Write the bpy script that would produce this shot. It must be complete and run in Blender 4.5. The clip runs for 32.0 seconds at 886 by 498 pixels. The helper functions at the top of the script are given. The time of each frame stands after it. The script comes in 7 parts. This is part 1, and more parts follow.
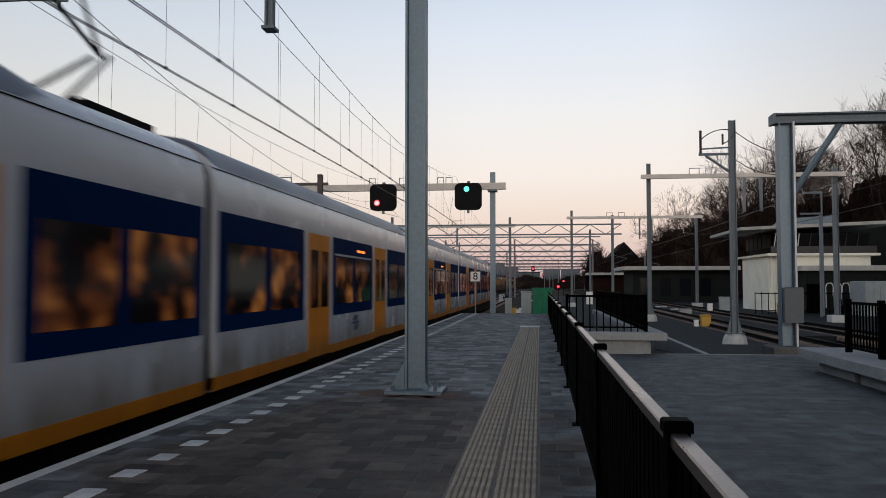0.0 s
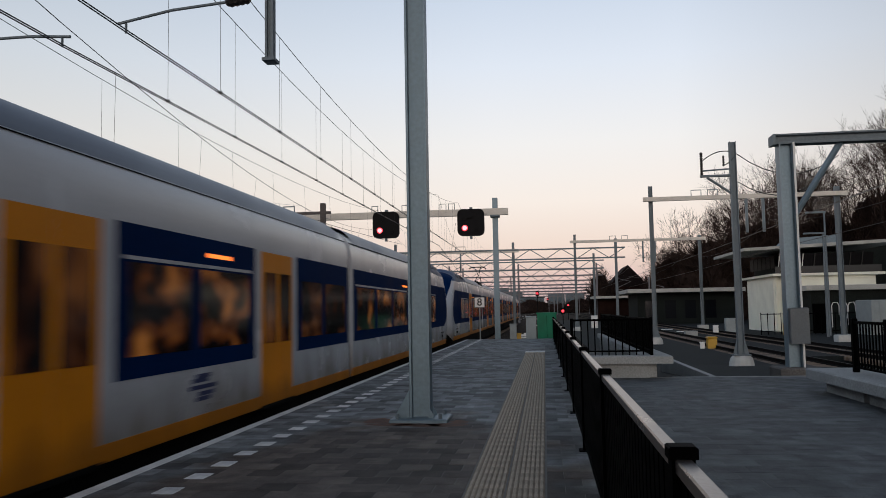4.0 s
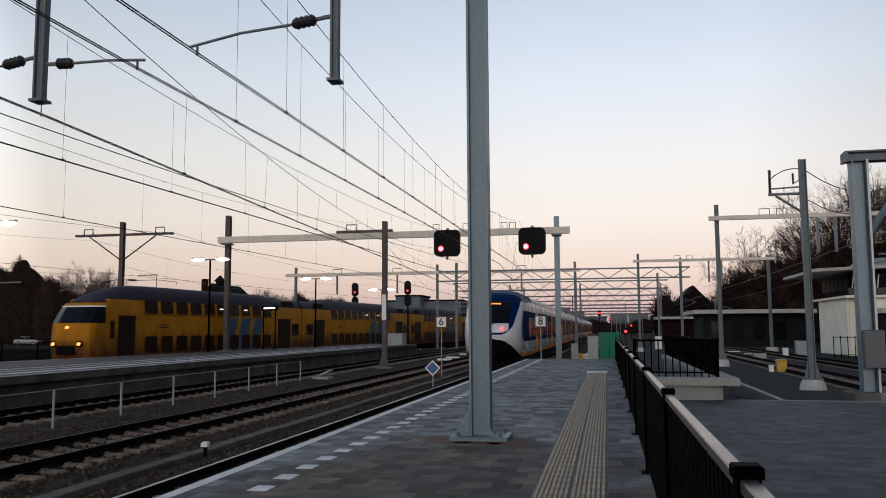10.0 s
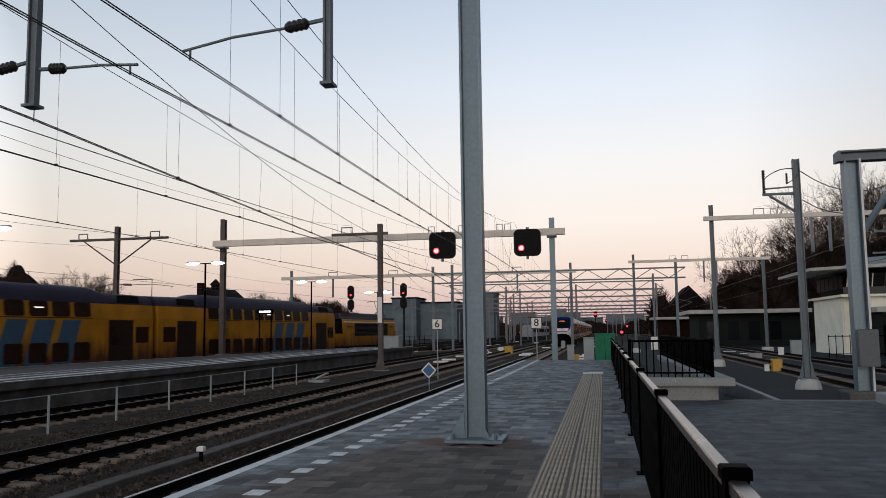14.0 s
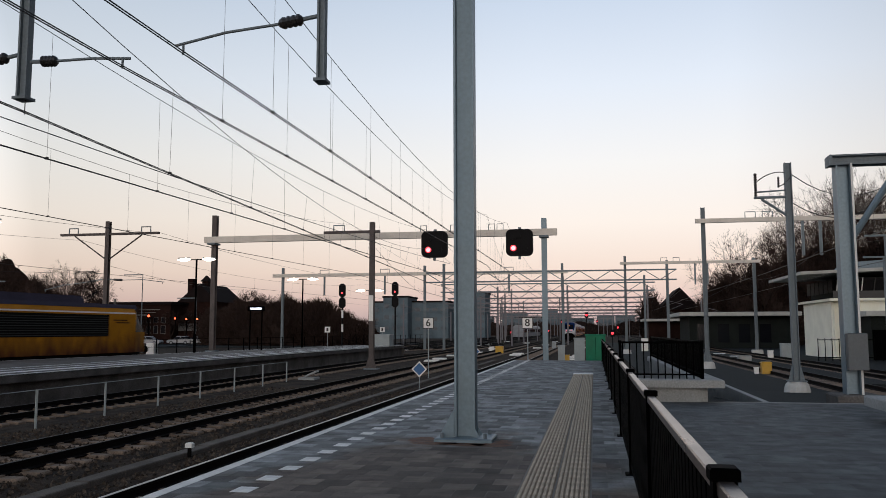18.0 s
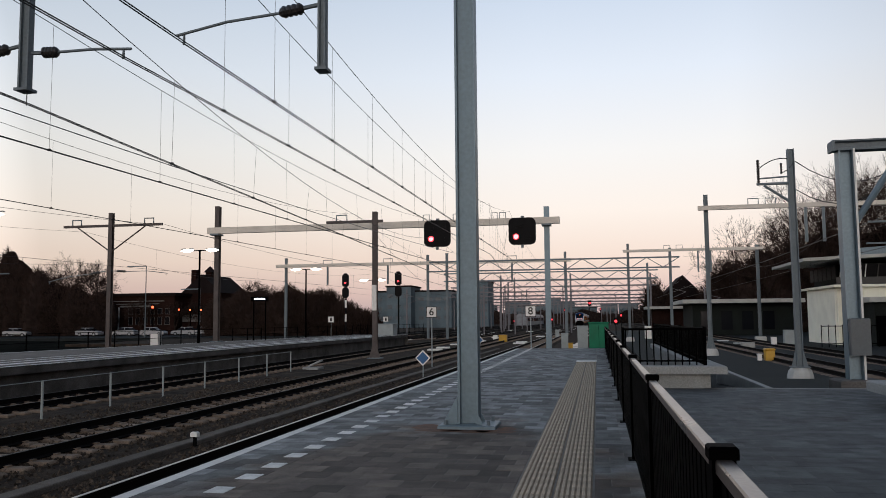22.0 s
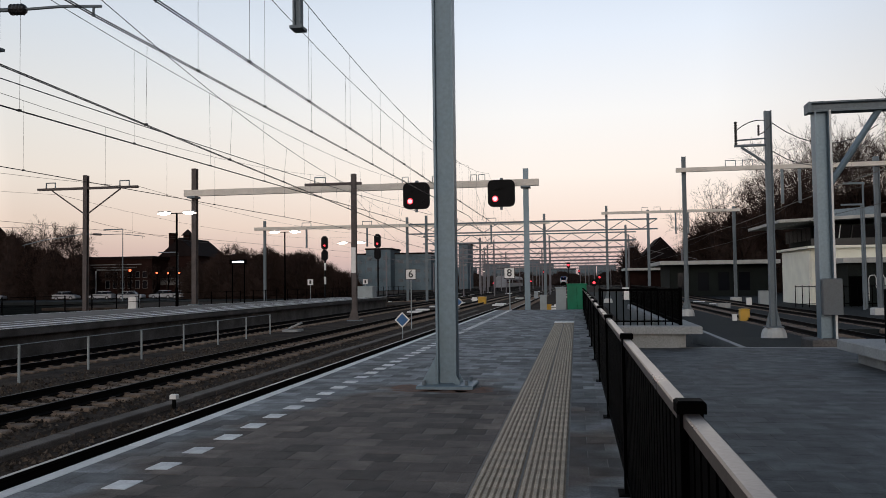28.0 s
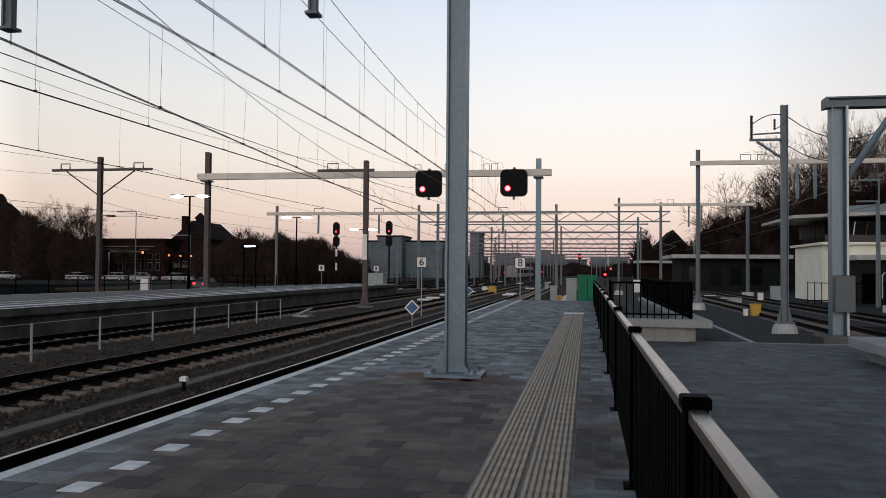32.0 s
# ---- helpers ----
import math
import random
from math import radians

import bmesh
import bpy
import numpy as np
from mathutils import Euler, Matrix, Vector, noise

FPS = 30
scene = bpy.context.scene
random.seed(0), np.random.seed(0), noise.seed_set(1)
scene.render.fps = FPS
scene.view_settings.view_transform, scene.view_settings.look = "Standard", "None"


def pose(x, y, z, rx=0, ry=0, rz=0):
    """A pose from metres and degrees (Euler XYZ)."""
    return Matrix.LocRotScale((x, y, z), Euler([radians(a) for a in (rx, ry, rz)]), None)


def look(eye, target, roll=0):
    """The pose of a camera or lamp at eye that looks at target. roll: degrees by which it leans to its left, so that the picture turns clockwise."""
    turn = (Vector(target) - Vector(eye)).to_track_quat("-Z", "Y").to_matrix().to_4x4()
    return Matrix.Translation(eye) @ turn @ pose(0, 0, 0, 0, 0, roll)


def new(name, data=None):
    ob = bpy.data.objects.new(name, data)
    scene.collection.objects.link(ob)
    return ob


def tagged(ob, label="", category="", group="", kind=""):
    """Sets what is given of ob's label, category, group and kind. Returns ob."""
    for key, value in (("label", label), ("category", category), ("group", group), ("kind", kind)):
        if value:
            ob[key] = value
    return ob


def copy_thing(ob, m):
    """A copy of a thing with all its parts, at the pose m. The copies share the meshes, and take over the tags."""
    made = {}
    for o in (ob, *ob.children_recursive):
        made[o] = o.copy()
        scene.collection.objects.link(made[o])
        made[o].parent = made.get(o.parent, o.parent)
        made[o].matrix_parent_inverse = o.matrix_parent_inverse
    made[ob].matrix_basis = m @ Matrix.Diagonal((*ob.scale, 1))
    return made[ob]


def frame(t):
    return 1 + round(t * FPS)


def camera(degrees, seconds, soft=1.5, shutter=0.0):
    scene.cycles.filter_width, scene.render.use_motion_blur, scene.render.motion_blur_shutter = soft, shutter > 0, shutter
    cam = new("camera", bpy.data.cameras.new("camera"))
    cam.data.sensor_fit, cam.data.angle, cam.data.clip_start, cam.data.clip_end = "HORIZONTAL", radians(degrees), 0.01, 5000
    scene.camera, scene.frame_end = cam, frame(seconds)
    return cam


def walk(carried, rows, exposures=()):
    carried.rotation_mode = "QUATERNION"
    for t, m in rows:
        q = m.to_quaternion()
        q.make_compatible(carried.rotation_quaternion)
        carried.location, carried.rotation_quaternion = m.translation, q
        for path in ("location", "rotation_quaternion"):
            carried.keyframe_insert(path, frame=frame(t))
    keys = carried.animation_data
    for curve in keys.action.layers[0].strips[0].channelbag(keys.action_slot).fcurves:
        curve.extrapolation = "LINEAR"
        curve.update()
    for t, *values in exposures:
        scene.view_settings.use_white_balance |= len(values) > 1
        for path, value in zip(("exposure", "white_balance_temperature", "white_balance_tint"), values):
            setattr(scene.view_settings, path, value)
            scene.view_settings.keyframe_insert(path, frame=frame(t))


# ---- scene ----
cam = camera(57.2, 32.0, soft=0.82, shutter=0.5)
# the hand-held eye: seconds, place, yaw, pitch, roll
EYE = [
    (0.0, -0.042, 0.010, 1.381, 6.80, 2.47, -0.01),
    (0.5, -0.043, 0.009, 1.383, 6.58, 2.94, -0.25),
    (1.0, -0.043, 0.016, 1.385, 6.60, 3.02, -0.09),
    (1.5, -0.041, 0.008, 1.387, 5.50, 3.57, 0.18),
    (2.0, -0.036, 0.012, 1.385, 4.88, 3.42, -0.01),
    (2.5, -0.031, 0.017, 1.383, 5.96, 3.72, 0.37),
    (3.0, -0.031, 0.017, 1.385, 6.77, 4.04, 0.56),
    (3.5, -0.030, 0.008, 1.389, 7.13, 4.36, 1.04),
    (5.5, -0.032, 0.019, 1.381, 7.14, 4.14, 0.80),
    (6.0, -0.029, 0.019, 1.384, 7.50, 4.58, 0.45),
    (6.5, -0.024, 0.006, 1.383, 7.65, 5.23, 0.10),
    (7.0, -0.032, -0.012, 1.385, 7.58, 6.00, 0.35),
    (7.5, -0.027, 0.012, 1.381, 9.48, 4.89, 0.06),
    (8.0, -0.024, -0.000, 1.378, 9.37, 5.02, -0.02),
    (8.5, -0.031, -0.004, 1.371, 8.53, 4.00, -0.74),
    (9.0, -0.030, 0.000, 1.372, 9.90, 4.52, -0.02),
    (9.5, -0.032, -0.002, 1.373, 10.77, 4.84, 0.61),
    (10.0, -0.026, -0.007, 1.372, 11.36, 5.68, 0.33),
    (10.5, -0.003, 0.005, 1.379, 11.37, 6.38, 1.43),
    (11.0, -0.007, -0.000, 1.384, 11.27, 5.87, 1.26),
    (11.5, -0.008, -0.010, 1.376, 12.66, 6.08, 0.86),
    (12.0, -0.007, -0.018, 1.369, 12.01, 6.83, -0.12),
    (12.5, -0.020, -0.011, 1.368, 11.19, 5.07, -0.71),
    (13.0, -0.011, -0.001, 1.370, 11.27, 5.37, -0.03),
    (13.5, -0.002, -0.009, 1.374, 10.92, 5.90, 0.71),
    (15.5, -0.017, -0.015, 1.381, 11.70, 5.37, 0.80),
    (16.0, 0.000, 0.011, 1.378, 10.99, 5.64, 0.83),
    (16.5, -0.005, 0.000, 1.376, 10.80, 6.10, 0.76),
    (17.0, -0.001, 0.007, 1.379, 11.06, 5.18, 0.25),
    (17.5, 0.004, 0.006, 1.376, 11.03, 5.69, 0.17),
    (18.0, -0.002, 0.005, 1.372, 10.48, 5.76, 0.11),
    (18.5, -0.000, -0.000, 1.375, 10.97, 5.54, 0.16),
    (19.0, -0.002, 0.002, 1.381, 10.92, 5.91, 0.72),
    (19.5, -0.004, 0.005, 1.375, 10.74, 5.97, 0.74),
    (20.0, 0.002, 0.007, 1.376, 10.90, 5.71, 0.64),
    (20.5, 0.004, -0.000, 1.383, 10.59, 5.41, 0.59),
    (21.0, 0.007, 0.005, 1.370, 10.38, 4.64, 0.51),
    (21.5, 0.007, 0.002, 1.377, 10.14, 4.70, 0.36),
    (22.0, 0.008, -0.013, 1.353, 10.72, 5.01, 0.51),
    (22.5, 0.008, -0.002, 1.354, 10.93, 4.87, -0.16),
    (23.0, 0.004, 0.006, 1.363, 10.20, 4.17, -0.27),
    (23.5, 0.004, -0.006, 1.358, 10.22, 4.40, -0.22),
    (24.0, 0.002, -0.001, 1.357, 11.18, 3.97, -0.19),
    (24.5, -0.003, -0.007, 1.370, 11.15, 4.03, 0.14),
    (25.0, 0.008, 0.006, 1.357, 9.57, 2.42, 0.36),
    (25.5, 0.017, 0.007, 1.371, 9.96, 2.76, 0.64),
    (27.5, 0.037, 0.010, 1.337, 9.58, 2.37, 0.73),
    (28.0, 0.028, -0.008, 1.341, 9.29, 2.35, 0.74),
    (28.5, 0.034, -0.007, 1.346, 8.90, 2.54, 0.69),
    (29.0, 0.035, -0.005, 1.348, 9.29, 1.96, 0.43),
    (29.5, 0.032, -0.007, 1.351, 9.41, 2.38, 0.41),
    (30.0, 0.039, -0.002, 1.345, 9.78, 1.94, 0.32),
    (30.5, 0.043, 0.006, 1.346, 9.44, 1.66, 0.02),
    (31.0, 0.040, -0.006, 1.347, 9.69, 2.16, -0.17),
    (31.5, 0.040, 0.002, 1.342, 9.78, 1.85, -0.38),
    (32.0, 0.037, -0.004, 1.346, 10.05, 1.53, -0.48),
]
walk(cam, [(t, pose(x, y, z, 90 + pitch, roll, yaw)) for t, x, y, z, yaw, pitch, roll in EYE], [(0.0, -0.07), (8.0, -0.06), (12.0, 0.0), (24.0, 0.02), (28.0, 0.04), (32.0, 0.04)])

# ---- sky and light: a clear evening, the sun just set behind the walker ----
world = bpy.data.worlds.new("evening_sky")
scene.world = world
world.use_nodes = True
wn, wl = world.node_tree.nodes, world.node_tree.links
wn.clear()
w_out = wn.new("ShaderNodeOutputWorld")
w_bg = wn.new("ShaderNodeBackground")
w_bg.inputs["Strength"].default_value = 1.0
w_co = wn.new("ShaderNodeTexCoord")
w_sep = wn.new("ShaderNodeSeparateXYZ")
w_ramp = wn.new("ShaderNodeValToRGB")
w_sky = wn.new("ShaderNodeTexSky")
w_sky.sky_type, w_sky.sun_disc = "NISHITA", False
w_sky.sun_elevation, w_sky.sun_rotation = radians(1.0), radians(160)
w_mix = wn.new("ShaderNodeMixRGB")
w_mix.blend_type = "ADD"
w_mix.inputs["Fac"].default_value = 0.03
wl.new(w_co.outputs["Generated"], w_sep.inputs[0])
wl.new(w_sep.outputs["Z"], w_ramp.inputs["Fac"])
wl.new(w_ramp.outputs["Color"], w_mix.inputs["Color1"])
wl.new(w_sky.outputs["Color"], w_mix.inputs["Color2"])
wl.new(w_mix.outputs["Color"], w_bg.inputs["Color"])
wl.new(w_bg.outputs["Background"], w_out.inputs["Surface"])
stops = w_ramp.color_ramp.elements
stops[0].position, stops[0].color = 0.0, (0.50, 0.395, 0.40, 1)
stops[1].position, stops[1].color = 1.0, (0.20, 0.27, 0.40, 1)
for at, colour in ((0.03, (0.70, 0.525, 0.495)), (0.07, (0.87, 0.71, 0.635)), (0.13, (0.945, 0.855, 0.80)), (0.20, (0.90, 0.885, 0.885)), (0.29, (0.76, 0.82, 0.92)), (0.40, (0.565, 0.66, 0.81)), (0.6, (0.351, 0.45, 0.606))):
    e = stops.new(at)
    e.color = (*colour, 1)
# the sun has set behind the walker: the sky is brightest there, and dimmer to the sides
w_half = wn.new("ShaderNodeMath")
w_half.operation = "MULTIPLY_ADD"
w_half.inputs[1].default_value, w_half.inputs[2].default_value = 0.5, 0.5
wl.new(w_sep.outputs["Y"], w_half.inputs[0])
w_fade = wn.new("ShaderNodeValToRGB")
w_fade.color_ramp.interpolation = "EASE"
fs = w_fade.color_ramp.elements
fs[0].position, fs[0].color = 0.0, (1.16, 1.06, 0.97, 1)
fs[1].position, fs[1].color = 0.88, (1.0, 1.0, 1.0, 1)
e = fs.new(0.5)
e.color = (0.42, 0.43, 0.45, 1)
wl.new(w_half.outputs[0], w_fade.inputs["Fac"])
w_mul = wn.new("ShaderNodeMixRGB")
w_mul.blend_type = "MULTIPLY"
w_mul.inputs["Fac"].default_value = 1.0
wl.new(w_mix.outputs["Color"], w_mul.inputs["Color1"])
wl.new(w_fade.outputs["Color"], w_mul.inputs["Color2"])
# a little duller at the edges of the view, with the afterglow still strong in the west on the left, and dusk on the right
w_side = wn.new("ShaderNodeMath")
w_side.operation = "MULTIPLY_ADD"
w_side.inputs[1].default_value, w_side.inputs[2].default_value = 0.5, 0.5
wl.new(w_sep.outputs["X"], w_side.inputs[0])
w_dull = wn.new("ShaderNodeValToRGB")
ds = w_dull.color_ramp.elements
ds[0].position, ds[0].color = 0.2, (0.82, 0.82, 0.80, 1)
ds[1].position, ds[1].color = 0.47, (1.0, 1.0, 1.0, 1)
for at, v in ((0.0, 2.0), (0.12, 1.7), (0.58, 1.0), (0.68, 0.80), (0.8, 0.5)):
    ds.new(at).color = (v, v, v, 1)
wl.new(w_side.outputs[0], w_dull.inputs["Fac"])
w_mul2 = wn.new("ShaderNodeMixRGB")
w_mul2.blend_type = "MULTIPLY"
w_mul2.inputs["Fac"].default_value = 1.0
wl.new(w_mul.outputs["Color"], w_mul2.inputs["Color1"])
wl.new(w_dull.outputs["Color"], w_mul2.inputs["Color2"])
wl.new(w_mul2.outputs["Color"], w_bg.inputs["Color"])
sun = new("sun", bpy.data.lights.new("sun", "SUN"))
sun.data.energy, sun.data.angle, sun.data.color = 0.85, radians(30), (1.0, 0.92, 0.85)
sun.matrix_world = look((7, -60, 8), (0, 0, 0))


# ---- materials ----
def material(name, colour, rough=0.7, metal=0.0, vary=0.25, scale=6.0, grain=60.0, bump=0.15, dark=None, random_part=0.0, spec=0.5, world_space=False, detail=6.0):
    """A painted, stony or metal surface with stains at one scale and grain at another."""
    m = bpy.data.materials.new(name)
    m.use_nodes = True
    n, l = m.node_tree.nodes, m.node_tree.links
    b = n["Principled BSDF"]
    b.inputs["Roughness"].default_value, b.inputs["Metallic"].default_value = rough, metal
    b.inputs["Specular IOR Level"].default_value = spec
    co = n.new("ShaderNodeTexCoord")
    big, small = n.new("ShaderNodeTexNoise"), n.new("ShaderNodeTexNoise")
    big.inputs["Scale"].default_value, small.inputs["Scale"].default_value = scale, grain
    big.inputs["Detail"].default_value = small.inputs["Detail"].default_value = detail
    where = n.new("ShaderNodeNewGeometry").outputs["Position"] if world_space else co.outputs["Object"]
    l.new(where, big.inputs["Vector"])
    l.new(where, small.inputs["Vector"])
    ramp = n.new("ShaderNodeValToRGB")
    d = dark or tuple(c * (1 - vary) for c in colour)
    ramp.color_ramp.elements[0].position, ramp.color_ramp.elements[1].position = 0.3, 0.7
    ramp.color_ramp.elements[0].color, ramp.color_ramp.elements[1].color = (*d, 1), (*colour, 1)
    l.new(big.outputs["Fac"], ramp.inputs["Fac"])
    mix = n.new("ShaderNodeMixRGB")
    mix.blend_type = "OVERLAY"
    mix.inputs["Fac"].default_value = min(0.9, vary * 1.6)
    l.new(ramp.outputs["Color"], mix.inputs["Color1"])
    l.new(small.outputs["Fac"], mix.inputs["Color2"])
    last = mix.outputs["Color"]
    if random_part:
        info = n.new("ShaderNodeObjectInfo")
        geo = n.new("ShaderNodeNewGeometry")
        add = n.new("ShaderNodeMath")
        add.operation = "ADD"
        l.new(info.outputs["Random"], add.inputs[0])
        l.new(geo.outputs["Random Per Island"], add.inputs[1])
        wrap = n.new("ShaderNodeMath")
        wrap.operation = "FRACT"
        l.new(add.outputs[0], wrap.inputs[0])
        span = n.new("ShaderNodeMapRange")
        span.inputs["To Min"].default_value, span.inputs["To Max"].default_value = 1 - random_part, 1 + random_part
        l.new(wrap.outputs[0], span.inputs["Value"])
        hsv = n.new("ShaderNodeHueSaturation")
        l.new(span.outputs["Result"], hsv.inputs["Value"])
        l.new(last, hsv.inputs["Color"])
        last = hsv.outputs["Color"]
    l.new(last, b.inputs["Base Color"])
    if bump:
        bp = n.new("ShaderNodeBump")
        bp.inputs["Strength"].default_value, bp.inputs["Distance"].default_value = bump, 0.01
        l.new(small.outputs["Fac"], bp.inputs["Height"])
        l.new(bp.outputs["Normal"], b.inputs["Normal"])
    rr = n.new("ShaderNodeMapRange")
    rr.inputs["To Min"].default_value, rr.inputs["To Max"].default_value = max(0.03, rough - 0.12), min(1, rough + 0.12)
    l.new(big.outputs["Fac"], rr.inputs["Value"])
    l.new(rr.outputs["Result"], b.inputs["Roughness"])
    return m


def glow(name, colour, power):
    m = bpy.data.materials.new(name)
    m.use_nodes = True
    b = m.node_tree.nodes["Principled BSDF"]
    b.inputs["Base Color"].default_value = (*colour, 1)
    b.inputs["Emission Color"].default_value, b.inputs["Emission Strength"].default_value = (*colour, 1), power
    return m


def paver_material(patch, name="paver_dark_grey", tone=1.0, uneven=0.55):
    """Dense grey concrete pavers, worn to brown in a damp trodden patch (x, y, half width, half length)."""
    m = material(name, tuple(c * tone for c in (0.205, 0.219, 0.226)), 0.72, 0, 0.4, 0.9, 70, 0.5, dark=tuple(c * tone for c in (0.112, 0.121, 0.126)), random_part=uneven, spec=0.2, world_space=True)
    n, l = m.node_tree.nodes, m.node_tree.links
    b = n["Principled BSDF"]
    old = b.inputs["Base Color"].links[0].from_socket
    geo, mp, ball = n.new("ShaderNodeNewGeometry"), n.new("ShaderNodeMapping"), n.new("ShaderNodeTexGradient")
    mp.vector_type = "TEXTURE"
    mp.inputs["Location"].default_value, mp.inputs["Scale"].default_value = (patch[0], patch[1], 0), (patch[2], patch[3], 40)
    ball.gradient_type = "SPHERICAL"
    blot = n.new("ShaderNodeTexNoise")
    blot.inputs["Scale"].default_value, blot.inputs["Detail"].default_value = 1.1, 5
    add, ramp = n.new("ShaderNodeMath"), n.new("ShaderNodeValToRGB")
    l.new(geo.outputs["Position"], mp.inputs["Vector"])
    l.new(geo.outputs["Position"], blot.inputs["Vector"])
    l.new(mp.outputs["Vector"], ball.inputs["Vector"])
    l.new(ball.outputs["Fac"], add.inputs[0])
    l.new(blot.outputs["Fac"], add.inputs[1])
    ramp.color_ramp.elements[0].position, ramp.color_ramp.elements[1].position = 0.60, 0.80
    l.new(add.outputs[0], ramp.inputs["Fac"])
    tint = n.new("ShaderNodeMixRGB")
    tint.blend_type = "MULTIPLY"
    tint.inputs["Color2"].default_value = (0.60, 0.46, 0.38, 1)
    l.new(ramp.outputs["Color"], tint.inputs["Fac"])
    l.new(old, tint.inputs["Color1"])
    # soft scuffs and damp marks a hand or two wide
    scuff, span, wear = n.new("ShaderNodeTexNoise"), n.new("ShaderNodeMapRange"), n.new("ShaderNodeMixRGB")
    scuff.inputs["Scale"].default_value, scuff.inputs["Detail"].default_value = 4.2, 4
    l.new(geo.outputs["Position"], scuff.inputs["Vector"])
    span.inputs["From Min"].default_value, span.inputs["From Max"].default_value = 0.32, 0.68
    span.inputs["To Min"].default_value, span.inputs["To Max"].default_value = 0.62, 1.22
    l.new(scuff.outputs["Fac"], span.inputs["Value"])
    wear.blend_type = "MULTIPLY"
    wear.inputs["Fac"].default_value = 1.0
    l.new(tint.outputs["Color"], wear.inputs["Color1"])
    l.new(span.outputs["Result"], wear.inputs["Color2"])
    l.new(wear.outputs["Color"], b.inputs["Base Color"])
    return m


M_PAVER = paver_material((-1.55, 6.3, 2.2, 5.2))
# same pavers at 0.58 of the tone, for the part beyond the fence
M_PAVER_BEYOND = paver_material((30.0, -30.0, 0.5, 0.5), "paver_darker_grey", 0.58, 0.2)
M_PAVING = material("paving_far_grey", (0.15, 0.136, 0.125), 0.8, 0, 0.45, 0.9, 40, 0.4, dark=(0.07, 0.064, 0.06), spec=0.2)
M_JOINT = material("joint_sand", (0.21, 0.20, 0.185), 0.95, 0, 0.3, 8, 80, 0.3)
M_WHITE_TILE = material("white_tile", (0.72, 0.73, 0.72), 0.6, 0, 0.3, 7, 70, 0.2, random_part=0.12)
M_EDGE = material("white_edge_concrete", (0.74, 0.74, 0.72), 0.7, 0, 0.25, 3, 50, 0.25, random_part=0.06)
M_TACTILE = material("tactile_rib_beige", (0.55, 0.45, 0.335), 0.8, 0, 0.4, 3, 80, 0.3, random_part=0.1)
M_GROOVE = material("tactile_groove_brown", (0.33, 0.265, 0.195), 0.9, 0, 0.4, 4, 80, 0.3, random_part=0.1, spec=0.2)
M_TROUGH = material("trough_lid_concrete", (0.115, 0.100, 0.088), 0.9, 0, 0.4, 2, 50, 0.4, random_part=0.2, spec=0.2)
M_FRAME = material("dull_window_frame", (0.16, 0.155, 0.15), 0.7, 0, 0.2, 3, 40, 0)
M_CONCRETE = material("weathered_concrete", (0.12, 0.114, 0.11), 0.85, 0, 0.45, 1.1, 30, 0.35, dark=(0.05, 0.047, 0.045), spec=0.2)
M_CONCRETE_L = material("pale_concrete", (0.33, 0.34, 0.335), 0.8, 0, 0.3, 1.5, 35, 0.3)
M_STEEL = material("galvanised_steel_blue_grey", (0.14, 0.20, 0.242), 0.45, 0.3, 0.16, 2.5, 18, 0.03)
M_STEEL_D = material("galvanised_steel_dull", (0.145, 0.178, 0.20), 0.6, 0.1, 0.2, 2.0, 25, 0.05, spec=0.3)
M_FOOT = material("pale_foundation_concrete", (0.52, 0.53, 0.52), 0.8, 0, 0.2, 2, 40, 0.2)
M_STEEL_W = material("weathered_brown_steel", (0.108, 0.093, 0.090), 0.7, 0.0, 0.3, 2.0, 25, 0.05, spec=0.2)
# purplish steel for far structures: distance haze put into the base colour
M_STEEL_HAZED = material("far_steel_hazed", (0.17, 0.165, 0.18), 0.7, 0.0, 0.2, 1.0, 10, 0, spec=0.2)
M_PALESTEEL = material("pale_painted_steel", (0.64, 0.60, 0.54), 0.6, 0.05, 0.2, 1.5, 30, 0.05)
M_BLACK = material("black_powder_coat", (0.0008, 0.0008, 0.001), 0.6, 0, 0.3, 4, 60, 0.05, spec=0.01)
M_RAILTOP = material("handrail_bronze_grey", (0.21, 0.17, 0.15), 0.3, 0.85, 0.25, 3, 70, 0.05)
M_BALLAST = material("ballast_brown", (0.060, 0.046, 0.036), 0.95, 0, 0.6, 1.2, 22, 1.0, dark=(0.019, 0.016, 0.014), spec=0.03)
M_STONE = material("ballast_stone", (0.072, 0.057, 0.045), 0.9, 0, 0.5, 3, 30, 0.5, random_part=0.6, spec=0.08)
M_SLEEPER = material("concrete_sleeper", (0.21, 0.158, 0.12), 0.85, 0, 0.4, 2.5, 40, 0.3, random_part=0.25, spec=0.2)
M_RAIL = material("near_black_rail", (0.005, 0.004, 0.004), 0.8, 0.0, 0.4, 3, 60, 0.2, spec=0.04)
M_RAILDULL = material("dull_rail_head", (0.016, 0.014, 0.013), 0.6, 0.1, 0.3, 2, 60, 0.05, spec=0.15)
M_RAILHEAD = material("polished_rail_head", (0.30, 0.29, 0.29), 0.35, 0.6, 0.2, 2, 60, 0.04)
M_SOIL = material("dark_ground", (0.018, 0.018, 0.016), 0.95, 0, 0.5, 0.3, 8, 0.5, dark=(0.008, 0.009, 0.008), spec=0.0)
M_ASPHALT = material("asphalt", (0.024, 0.028, 0.029), 0.85, 0, 0.4, 0.8, 70, 0.4, spec=0.08)
M_WIRE = material("copper_wire_dark", (0.014, 0.014, 0.016), 0.5, 0.4, 0.2, 3, 60, 0)
